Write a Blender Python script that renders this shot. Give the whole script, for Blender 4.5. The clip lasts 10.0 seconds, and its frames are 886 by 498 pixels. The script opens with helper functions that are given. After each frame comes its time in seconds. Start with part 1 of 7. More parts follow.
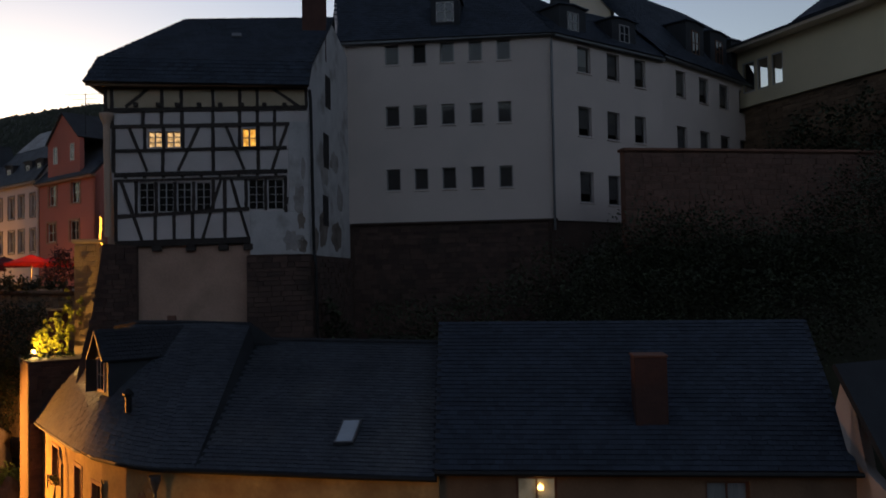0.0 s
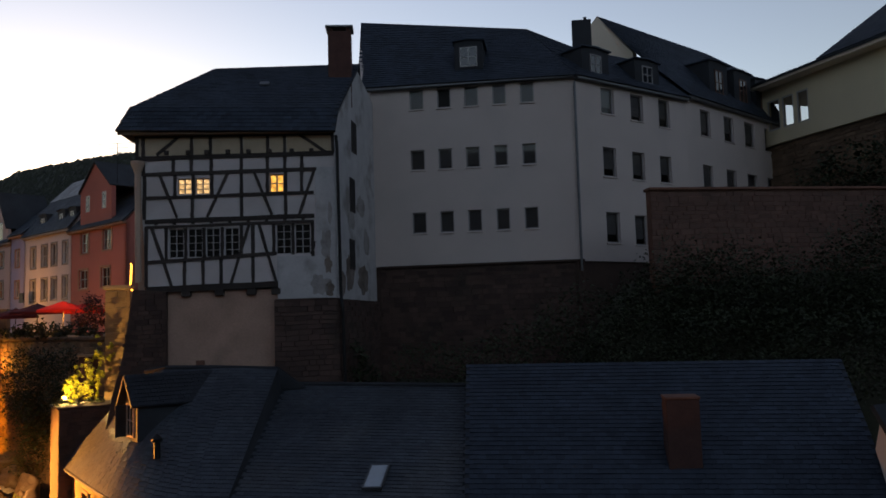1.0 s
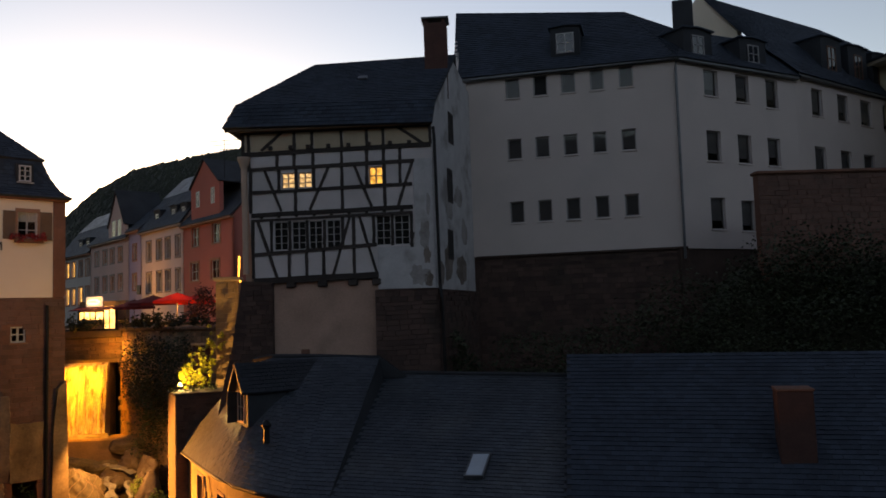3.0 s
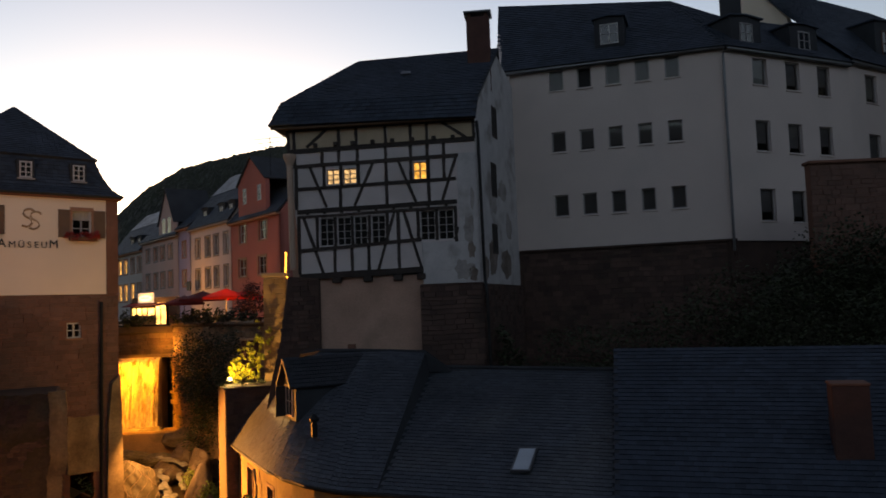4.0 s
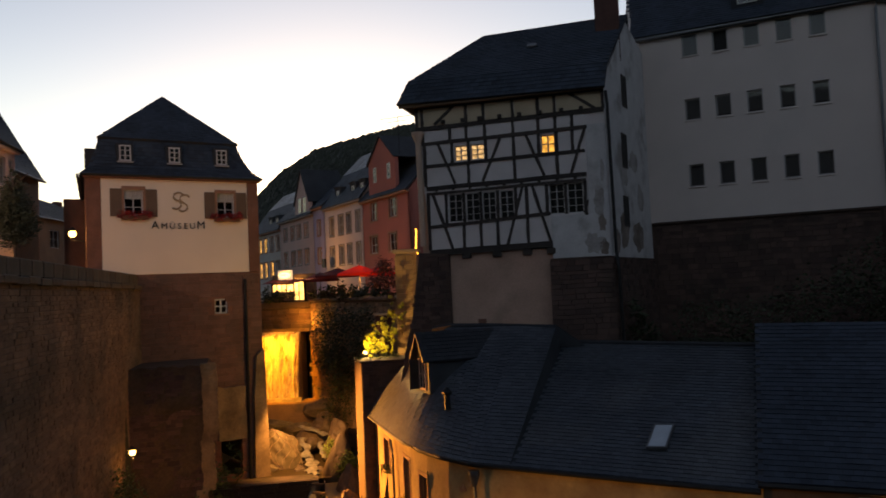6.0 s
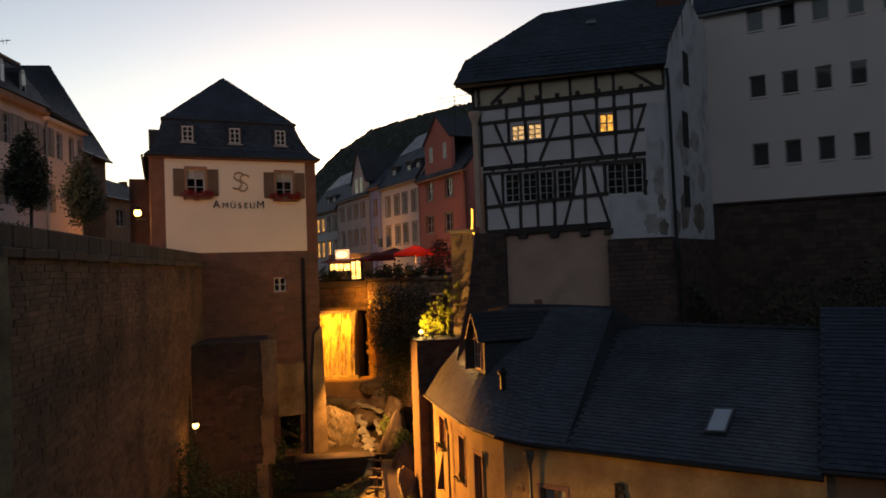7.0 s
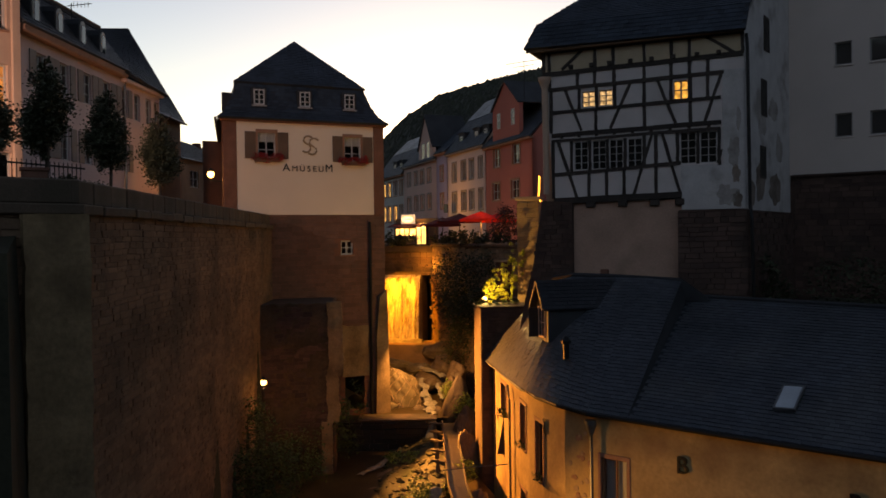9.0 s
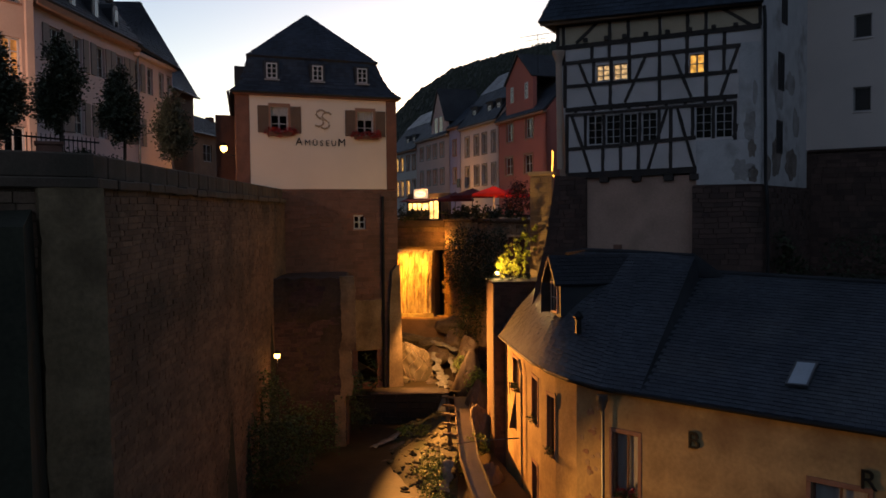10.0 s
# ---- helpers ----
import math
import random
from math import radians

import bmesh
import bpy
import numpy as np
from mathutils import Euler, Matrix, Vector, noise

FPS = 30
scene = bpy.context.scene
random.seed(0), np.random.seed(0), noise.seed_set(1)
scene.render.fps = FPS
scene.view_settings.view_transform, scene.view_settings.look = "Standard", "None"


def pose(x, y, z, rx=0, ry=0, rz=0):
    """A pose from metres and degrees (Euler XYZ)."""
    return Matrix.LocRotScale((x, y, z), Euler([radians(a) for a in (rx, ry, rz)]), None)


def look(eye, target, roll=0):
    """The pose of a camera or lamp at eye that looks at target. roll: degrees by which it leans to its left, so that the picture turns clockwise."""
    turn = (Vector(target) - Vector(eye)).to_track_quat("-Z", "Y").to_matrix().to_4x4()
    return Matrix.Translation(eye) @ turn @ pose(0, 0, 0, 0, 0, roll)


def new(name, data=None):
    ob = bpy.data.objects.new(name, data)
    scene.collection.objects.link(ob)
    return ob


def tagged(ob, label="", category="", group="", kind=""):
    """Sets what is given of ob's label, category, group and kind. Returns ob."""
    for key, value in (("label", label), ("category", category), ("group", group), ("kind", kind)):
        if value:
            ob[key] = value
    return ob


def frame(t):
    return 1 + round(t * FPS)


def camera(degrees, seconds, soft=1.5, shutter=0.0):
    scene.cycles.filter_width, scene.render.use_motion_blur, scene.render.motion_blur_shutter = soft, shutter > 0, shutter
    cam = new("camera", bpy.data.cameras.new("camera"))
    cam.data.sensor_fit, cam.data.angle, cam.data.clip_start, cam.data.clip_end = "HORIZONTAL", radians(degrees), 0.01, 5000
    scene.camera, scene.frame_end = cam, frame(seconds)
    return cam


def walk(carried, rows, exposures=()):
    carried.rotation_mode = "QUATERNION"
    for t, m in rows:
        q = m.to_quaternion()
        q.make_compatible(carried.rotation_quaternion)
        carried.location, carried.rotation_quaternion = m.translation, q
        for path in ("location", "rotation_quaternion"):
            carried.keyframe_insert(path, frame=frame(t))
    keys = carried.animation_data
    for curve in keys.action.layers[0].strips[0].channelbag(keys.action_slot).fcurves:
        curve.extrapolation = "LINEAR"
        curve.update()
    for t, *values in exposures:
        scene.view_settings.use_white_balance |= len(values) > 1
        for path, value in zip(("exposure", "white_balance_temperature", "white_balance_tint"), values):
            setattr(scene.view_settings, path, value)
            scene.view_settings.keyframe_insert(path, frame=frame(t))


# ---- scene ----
cam = camera(57.26, 10.0, soft=1.6, shutter=0.5)
walk(cam, [
    (0, pose(0.127, 0.022, 12.0, 91.900, 1.099, 0.146)),
    (0.5, pose(0.119, 0.021, 12.0, 93.770, 1.626, 1.108)),
    (1, pose(0.112, 0.020, 12.0, 94.927, 1.682, 2.021)),
    (1.5, pose(0.100, 0.018, 12.0, 95.229, 1.713, 3.482)),
    (2, pose(0.084, 0.015, 12.0, 95.023, 1.760, 5.302)),
    (2.5, pose(0.068, 0.012, 12.0, 94.660, 1.752, 7.268)),
    (4, pose(0.028, 0.005, 12.0, 94.137, 2.099, 12.014)),
    (4.5, pose(0.010, 0.002, 12.0, 93.906, 2.112, 14.124)),
    (5, pose(-0.009, -0.002, 12.0, 93.432, 2.056, 16.352)),
    (5.5, pose(-0.028, -0.005, 12.0, 93.109, 2.363, 18.710)),
    (7, pose(-0.081, -0.014, 12.0, 91.488, 2.082, 24.920)),
    (7.5, pose(-0.092, -0.016, 12.0, 90.621, 1.594, 26.195)),
    (8, pose(-0.099, -0.017, 12.0, 89.913, 1.097, 26.982)),
    (8.5, pose(-0.108, -0.019, 12.0, 89.610, 0.886, 28.070)),
    (9, pose(-0.120, -0.021, 12.0, 89.226, 0.717, 29.477)),
    (9.5, pose(-0.125, -0.022, 12.0, 88.300, 0.629, 30.117)),
    (10, pose(-0.127, -0.022, 12.0, 87.456, 0.571, 30.364)),
], exposures=[(t, s, k, 26) for t, s, k in ((0.0, 0.32, 7500), (0.5, 0.58, 7600), (1.0, 0.69, 7600), (2.5, 0.68, 7900), (4.0, 0.58, 8000), (5.5, 0.51, 8000), (7.5, 0.4, 8000), (9.3, 0.3, 8000), (10.0, 0.22, 6900))])

# ---- dusk sky ----
world = bpy.data.worlds.new("dusk")
scene.world = world
world.use_nodes = True
wn, wl = world.node_tree.nodes, world.node_tree.links
sky = wn.new("ShaderNodeTexSky")
sky.sky_type = 'NISHITA'
sky.sun_disc = False
sky.sun_elevation = radians(3.5)
sky.sun_rotation = radians(-28.0)
sky.air_density, sky.dust_density, sky.ozone_density = 1.0, 0.25, 2.0
soften, depth_ = wn.new("ShaderNodeHueSaturation"), wn.new("ShaderNodeGamma")
soften.inputs["Saturation"].default_value = 0.68
depth_.inputs["Gamma"].default_value = 1.45
wl.new(sky.outputs[0], soften.inputs["Color"])
wl.new(soften.outputs[0], depth_.inputs["Color"])
wl.new(depth_.outputs[0], wn["Background"].inputs[0])
wn["Background"].inputs["Strength"].default_value = 0.165

WARM = (1.0, 0.50, 0.12)
ORANGE = (1.0, 0.42, 0.05)


def lamp(name, at, watts, colour=WARM, radius=0.06, target=None, angle=120):
    data = bpy.data.lights.new(name, 'SPOT' if target else 'POINT')
    data.energy, data.color, data.shadow_soft_size = watts, colour, radius
    ob = new(name, data)
    if target:
        data.spot_size, data.spot_blend = radians(angle), 0.6
        ob.matrix_world = look(at, target)
    else:
        ob.location = at
    return ob


# ---- materials ----
def mat(name, col, var=0.18, rough=0.8, scale=0.6, grain=14.0, bump=0.25, metal=0.0, stain=None, stain_amount=0.5, rand=0.0, stretch=(1, 1, 1), island=0.0, spec=0.4):
    """Two scales of noise over the base colour, an optional stain colour, and fine relief."""
    m = bpy.data.materials.new(name)
    m.use_nodes = True
    n, l = m.node_tree.nodes, m.node_tree.links
    b = n["Principled BSDF"]
    b.inputs["Roughness"].default_value, b.inputs["Metallic"].default_value = rough, metal
    b.inputs["Specular IOR Level"].default_value = spec
    tc, mp = n.new("ShaderNodeTexCoord"), n.new("ShaderNodeMapping")
    mp.inputs["Scale"].default_value = stretch
    l.new(tc.outputs["Object"], mp.inputs[0])
    big, fine = n.new("ShaderNodeTexNoise"), n.new("ShaderNodeTexNoise")
    for t, s, d in ((big, scale, 5), (fine, grain, 4)):
        t.inputs["Scale"].default_value, t.inputs["Detail"].default_value = s, d
        l.new(mp.outputs[0], t.inputs["Vector"])
    mix = n.new("ShaderNodeMix")
    mix.data_type, mix.blend_type = 'RGBA', 'MIX'
    add = n.new("ShaderNodeMath")
    add.operation = 'ADD'
    half = n.new("ShaderNodeMath")
    half.operation = 'MULTIPLY_ADD'
    half.inputs[1].default_value, half.inputs[2].default_value = 0.55, 0.0
    l.new(fine.outputs["Fac"], half.inputs[0])
    l.new(big.outputs["Fac"], add.inputs[0])
    l.new(half.outputs[0], add.inputs[1])
    ramp = n.new("ShaderNodeMapRange")
    ramp.inputs["From Min"].default_value, ramp.inputs["From Max"].default_value = 0.5, 1.05
    l.new(add.outputs[0], ramp.inputs["Value"])
    l.new(ramp.outputs[0], mix.inputs["Factor"])
    mix.inputs["A"].default_value = (*[c * (1 - var) for c in col], 1)
    mix.inputs["B"].default_value = (*[min(0.9, c * (1 + var)) for c in col], 1)
    out = mix.outputs["Result"]
    if stain:
        st = n.new("ShaderNodeTexNoise")
        st.inputs["Scale"].default_value, st.inputs["Detail"].default_value = scale * 0.55, 6
        l.new(mp.outputs[0], st.inputs["Vector"])
        r2 = n.new("ShaderNodeMapRange")
        r2.inputs["From Min"].default_value, r2.inputs["From Max"].default_value = 0.52, 0.68
        r2.inputs["To Max"].default_value = stain_amount
        l.new(st.outputs["Fac"], r2.inputs["Value"])
        m2 = n.new("ShaderNodeMix")
        m2.data_type = 'RGBA'
        l.new(r2.outputs[0], m2.inputs["Factor"])
        l.new(out, m2.inputs["A"])
        m2.inputs["B"].default_value = (*stain, 1)
        out = m2.outputs["Result"]
    if rand or island:
        src = n.new("ShaderNodeObjectInfo") if rand else n.new("ShaderNodeNewGeometry")
        r3 = n.new("ShaderNodeMapRange")
        k = rand or island
        r3.inputs["To Min"].default_value, r3.inputs["To Max"].default_value = 1 - k, 1 + k
        l.new(src.outputs["Random" if rand else "Random Per Island"], r3.inputs["Value"])
        hsv = n.new("ShaderNodeHueSaturation")
        l.new(out, hsv.inputs["Color"])
        l.new(r3.outputs[0], hsv.inputs["Value"])
        out = hsv.outputs[0]
    l.new(out, b.inputs["Base Color"])
    if bump:
        bp = n.new("ShaderNodeBump")
        bp.inputs["Strength"].default_value, bp.inputs["Distance"].default_value = bump, 0.03
        l.new(add.outputs[0], bp.inputs["Height"])
        l.new(bp.outputs[0], b.inputs["Normal"])
    return m


def glow(name, col, strength, scale=0.0):
    """A surface that gives off light: a lit room seen through its window, a lamp's glass."""
    m = bpy.data.materials.new(name)
    m.use_nodes = True
    b = m.node_tree.nodes["Principled BSDF"]
    b.inputs["Base Color"].default_value = (*[c * 0.5 for c in col], 1)
    b.inputs["Emission Color"].default_value = (*col, 1)
    b.inputs["Emission Strength"].default_value = strength
    if scale:
        n, l = m.node_tree.nodes, m.node_tree.links
        t, r, tc = n.new("ShaderNodeTexNoise"), n.new("ShaderNodeMapRange"), n.new("ShaderNodeTexCoord")
        t.inputs["Scale"].default_value = scale
        l.new(tc.outputs["Object"], t.inputs["Vector"])
        r.inputs["From Min"].default_value, r.inputs["From Max"].default_value = 0.35, 0.7
        r.inputs["To Min"].default_value, r.inputs["To Max"].default_value = strength * 0.35, strength * 1.3
        l.new(t.outputs["Fac"], r.inputs["Value"])
        l.new(r.outputs[0], b.inputs["Emission Strength"])
    return m


def glass(name):
    """Thin window glass: clear, with gloss that grows at sharp angles."""
    m = bpy.data.materials.new(name)
    m.use_nodes = True
    n, l = m.node_tree.nodes, m.node_tree.links
    n.remove(n["Principled BSDF"])
    clear, gloss, mix, fres = n.new("ShaderNodeBsdfTransparent"), n.new("ShaderNodeBsdfGlossy"), n.new("ShaderNodeMixShader"), n.new("ShaderNodeFresnel")
    clear.inputs["Color"].default_value = (0.78, 0.78, 0.79, 1)
    gloss.inputs["Roughness"].default_value = 0.03
    fres.inputs["IOR"].default_value = 1.5
    l.new(fres.outputs[0], mix.inputs[0])
    l.new(clear.outputs[0], mix.inputs[1])
    l.new(gloss.outputs[0], mix.inputs[2])
    l.new(mix.outputs[0], n["Material Output"].inputs["Surface"])
    return m


M = {}
M["plaster"] = mat("old_white_plaster", (0.58, 0.52, 0.50), 0.10, 0.9, 0.9, 18, 0.2, stain=(0.42, 0.37, 0.34), stain_amount=0.35)
M["panel_cream"] = mat("eave_band_panel", (0.50, 0.39, 0.27), 0.12, 0.9, 0.9, 18, 0.2, stain=(0.36, 0.27, 0.19), stain_amount=0.5)
M["render"] = mat("white_render", (0.60, 0.50, 0.45), 0.06, 0.9, 0.35, 22, 0.12, stain=(0.42, 0.38, 0.35), stain_amount=0.4)
M["patched"] = mat("patched_plaster", (0.48, 0.46, 0.45), 0.14, 0.9, 1.3, 16, 0.35, stain=(0.24, 0.21, 0.19), stain_amount=0.85)
M["tan"] = mat("tan_plaster", (0.52, 0.36, 0.27), 0.10, 0.9, 0.5, 16, 0.2, stain=(0.38, 0.26, 0.20), stain_amount=0.5)
M["timber"] = mat("dark_oak_timber", (0.035, 0.026, 0.022), 0.4, 0.75, 2.0, 30, 0.5, rand=0.25)
M["slate"] = mat("slate", (0.037, 0.049, 0.066), 0.25, 0.68, 0.7, 20, 0.3, island=0.2, spec=0.22)
M["slate_worn"] = mat("worn_slate", (0.056, 0.067, 0.082), 0.3, 0.6, 0.5, 16, 0.35, island=0.2, stain=(0.105, 0.11, 0.115), stain_amount=0.5)
# Slate with shade put into its base colour.
M["slate_shaded"] = mat("shade_darkened_slate", (0.024, 0.027, 0.033), 0.25, 0.6, 0.7, 20, 0.3, island=0.2)
# Pale slate: the sky's grazing sheen is put into its colour.
M["slate_sheen"] = mat("sky_sheen_slate", (0.12, 0.13, 0.145), 0.35, 0.5, 0.5, 16, 0.3, island=0.3, stain=(0.22, 0.23, 0.24), stain_amount=0.7)
M["slate_piece"] = mat("slate_piece", (0.056, 0.067, 0.082), 0.3, 0.6, 0.5, 16, 0.35, rand=0.2, stain=(0.105, 0.11, 0.115), stain_amount=0.5)
M["underslate"] = mat("slate_bedding", (0.038, 0.041, 0.046), 0.25, 0.75, 0.7, 20, 0.3, spec=0.2)
M["cream"] = mat("cream_render", (0.80, 0.67, 0.53), 0.05, 0.9, 0.3, 20, 0.1, stain=(0.6, 0.5, 0.4), stain_amount=0.3)
M["redstone"] = mat("red_sandstone", (0.20, 0.09, 0.06), 0.25, 0.88, 1.2, 16, 0.4, stain=(0.12, 0.065, 0.05), stain_amount=0.6)
M["redstone_piece"] = mat("red_sandstone_block", (0.15, 0.08, 0.06), 0.25, 0.88, 1.2, 16, 0.5, rand=0.16, stain=(0.10, 0.07, 0.055), stain_amount=0.5)
M["darkstone"] = mat("dark_sandstone", (0.075, 0.045, 0.035), 0.3, 0.9, 0.9, 14, 0.5, stain=(0.035, 0.03, 0.022), stain_amount=0.6)
M["darkstone_wall"] = mat("dark_sandstone_courses", (0.085, 0.05, 0.04), 0.3, 0.9, 0.9, 14, 0.5, island=0.3, stain=(0.035, 0.03, 0.022), stain_amount=0.6)
M["darkstone_piece"] = mat("dark_sandstone_block", (0.085, 0.05, 0.04), 0.3, 0.9, 0.9, 14, 0.5, rand=0.3, stain=(0.035, 0.03, 0.022), stain_amount=0.6)
M["rubble"] = mat("rubble_stone", (0.17, 0.105, 0.066), 0.4, 0.9, 0.5, 14, 0.8, island=0.22, stain=(0.05, 0.042, 0.03), stain_amount=0.85)
M["rubble_piece"] = mat("rubble_stone_single", (0.17, 0.105, 0.066), 0.4, 0.9, 0.5, 14, 0.8, rand=0.22, stain=(0.05, 0.042, 0.03), stain_amount=0.85)
M["rubble_fall"] = mat("wet_rubble", (0.24, 0.16, 0.10), 0.3, 0.75, 0.9, 12, 0.6, island=0.3, stain=(0.05, 0.055, 0.03), stain_amount=0.7)
M["pier"] = mat("rendered_pier", (0.105, 0.066, 0.036), 0.2, 0.9, 0.8, 14, 0.4, stain=(0.25, 0.16, 0.1), stain_amount=0.6)
M["pier_block"] = mat("pier_ashlar", (0.30, 0.19, 0.10), 0.25, 0.88, 1.2, 16, 0.5, rand=0.2)
M["mortar"] = mat("lime_mortar", (0.14, 0.095, 0.07), 0.2, 0.95, 0.8, 20, 0.4, stain=(0.05, 0.042, 0.032), stain_amount=0.6)
M["yellow"] = mat("ochre_render", (0.46, 0.32, 0.15), 0.3, 0.92, 0.9, 7, 0.7, stain=(0.24, 0.14, 0.07), stain_amount=0.75)
M["brownrender"] = mat("brown_render", (0.2, 0.13, 0.085), 0.25, 0.9, 0.7, 14, 0.4, stain=(0.1, 0.07, 0.05), stain_amount=0.6)
M["frame"] = mat("white_window_paint", (0.44, 0.42, 0.4), 0.08, 0.5, 3, 30, 0.05)
M["frame_grey"] = mat("grey_window_paint", (0.30, 0.28, 0.27), 0.1, 0.5, 3, 30, 0.05)
M["frame_brown"] = mat("brown_window_wood", (0.16, 0.07, 0.04), 0.2, 0.6, 3, 30, 0.1)
M["surround"] = mat("sandstone_surround", (0.32, 0.17, 0.11), 0.2, 0.85, 1.5, 20, 0.3)
M["curtain"] = mat("curtain", (0.7, 0.69, 0.66), 0.2, 0.9, 3, 8, 0.1, stretch=(6, 1, 0.4))
M["curtain_dim"] = mat("grey_roller_blind", (0.2, 0.19, 0.185), 0.15, 0.8, 2, 12, 0.1)
M["blind"] = mat("roller_blind", (0.15, 0.14, 0.138), 0.1, 0.8, 2, 12, 0.1)
# Near-black colour that stands in for the shade inside rooms.
M["dark"] = mat("painted_room_shade", (0.03, 0.028, 0.027), 0.3, 0.9, 1, 10, 0)
M["glass"] = glass("window_glass")
M["zinc"] = mat("weathered_zinc", (0.16, 0.165, 0.17), 0.2, 0.45, 2, 20, 0.1, metal=0.7)
M["iron"] = mat("black_iron", (0.02, 0.02, 0.02), 0.3, 0.5, 4, 30, 0.1, metal=0.5)
M["redstone_wall"] = mat("red_sandstone_wall", (0.15, 0.08, 0.06), 0.25, 0.88, 1.2, 16, 0.5, island=0.16, stain=(0.10, 0.07, 0.055), stain_amount=0.5)
M["villa"] = mat("ochre_villa_render", (0.68, 0.57, 0.38), 0.06, 0.9, 0.4, 18, 0.1)
M["brick"] = mat("chimney_brick", (0.09, 0.040, 0.031), 0.2, 0.9, 2, 14, 0.4, rand=0.2)
M["shutter"] = mat("weathered_shutter_wood", (0.16, 0.10, 0.065), 0.25, 0.7, 2, 24, 0.2)
M["shutter_grey"] = mat("grey_shutter_paint", (0.24, 0.20, 0.18), 0.15, 0.7, 2, 24, 0.2)
M["stone_light"] = mat("pale_sandstone", (0.40, 0.28, 0.18), 0.22, 0.9, 1.0, 16, 0.5, stain=(0.2, 0.13, 0.08), stain_amount=0.6)
M["coping"] = mat("coping_sandstone", (0.12, 0.085, 0.06), 0.3, 0.9, 1.2, 16, 0.5, rand=0.2, stain=(0.07, 0.06, 0.04), stain_amount=0.6)
M["worn_tan"] = mat("worn_tan_stone", (0.24, 0.165, 0.09), 0.4, 0.92, 0.9, 9, 1.0, stain=(0.10, 0.066, 0.036), stain_amount=0.8)
M["worn_dark"] = mat("mossy_dark_masonry", (0.085, 0.056, 0.034), 0.45, 0.95, 0.7, 8, 1.0, stain=(0.035, 0.03, 0.016), stain_amount=0.8)
M["pinkish"] = mat("rose_white_render", (0.64, 0.48, 0.46), 0.06, 0.9, 0.4, 18, 0.1, stain=(0.5, 0.39, 0.34), stain_amount=0.4)
M["orange"] = mat("orange_red_render", (0.42, 0.135, 0.105), 0.08, 0.9, 0.4, 14, 0.1)
M["creamrow"] = mat("pale_cream_render", (0.58, 0.48, 0.45), 0.06, 0.9, 0.4, 14, 0.1)
M["lavender"] = mat("lavender_render", (0.34, 0.30, 0.42), 0.06, 0.9, 0.4, 14, 0.1)
M["pinkrow"] = mat("dusty_pink_render", (0.56, 0.38, 0.33), 0.07, 0.9, 0.4, 14, 0.1)
M["greyrow"] = mat("pale_grey_render", (0.5, 0.46, 0.42), 0.07, 0.9, 0.4, 14, 0.1)
M["warmroom"] = glow("lit_room_yellow", (1.0, 0.55, 0.10), 1.1, 5.0)
M["warmroom_pale"] = glow("lit_room_pale", (1.0, 0.72, 0.33), 0.8, 6.0)
M["warmroom_bright"] = glow("brightly_lit_room", (1.0, 0.58, 0.14), 2.2, 2.0)
M["room_amber"] = glow("lit_room_amber", (1.0, 0.45, 0.12), 0.5, 3.0)
M["bulb"] = glow("lamp_glass", (1.0, 0.60, 0.16), 7.0)


# ---- helpers ----
def place(az, d):
    """A spot by its bearing (degrees to the right of +y) and its distance from the origin."""
    return Vector((math.sin(radians(az)) * d, math.cos(radians(az)) * d))


def at(az, d, z):
    """The same with a height, as a plain triple."""
    p = place(az, d)
    return (p.x, p.y, z)


def side(a, b, z=0.0):
    """A frame along a wall from a to b: x along it, y into the building, z up."""
    d = (b - a).normalized()
    return Matrix(((d.x, -d.y, 0, a.x), (d.y, d.x, 0, a.y), (0, 0, 1, z), (0, 0, 0, 1)))


def mesh(name, bm, material):
    me = bpy.data.meshes.new(name)
    bm.to_mesh(me)
    bm.free()
    me.materials.append(material)
    return me


def raw(name, verts, faces, material):
    me = bpy.data.meshes.new(name)
    me.from_pydata([tuple(v) for v in verts], [], faces)
    me.materials.append(material)
    me.update()
    return me


def part(name, data, material, parent, label="", at=None):
    """A mesh object under a thing or a part."""
    me = mesh(name, data, material) if isinstance(data, bmesh.types.BMesh) else data
    ob = new(name, me)
    ob.parent = parent
    if at is not None:
        ob.matrix_basis = at
    if label:
        ob["label"] = label
    return ob


def thing(name, m, label, category, group="", kind=""):
    ob = new(name)
    ob.matrix_world = m
    return tagged(ob, label, category, group, kind)


def box(bm, x0, x1, y0, y1, z0, z1, bevel=0.0):
    v = [bm.verts.new(p) for p in ((x0, y0, z0), (x1, y0, z0), (x1, y1, z0), (x0, y1, z0), (x0, y0, z1), (x1, y0, z1), (x1, y1, z1), (x0, y1, z1))]
    fs = [bm.faces.new([v[i] for i in f]) for f in ((0, 3, 2, 1), (4, 5, 6, 7), (0, 1, 5, 4), (1, 2, 6, 5), (2, 3, 7, 6), (3, 0, 4, 7))]
    if bevel:
        es = list({e for f in fs for e in f.edges})
        bmesh.ops.bevel(bm, geom=es, offset=bevel, segments=1, affect='EDGES', profile=0.5)
    return bm


def block(*a, bevel=0.0):
    return box(bmesh.new(), *a, bevel=bevel)


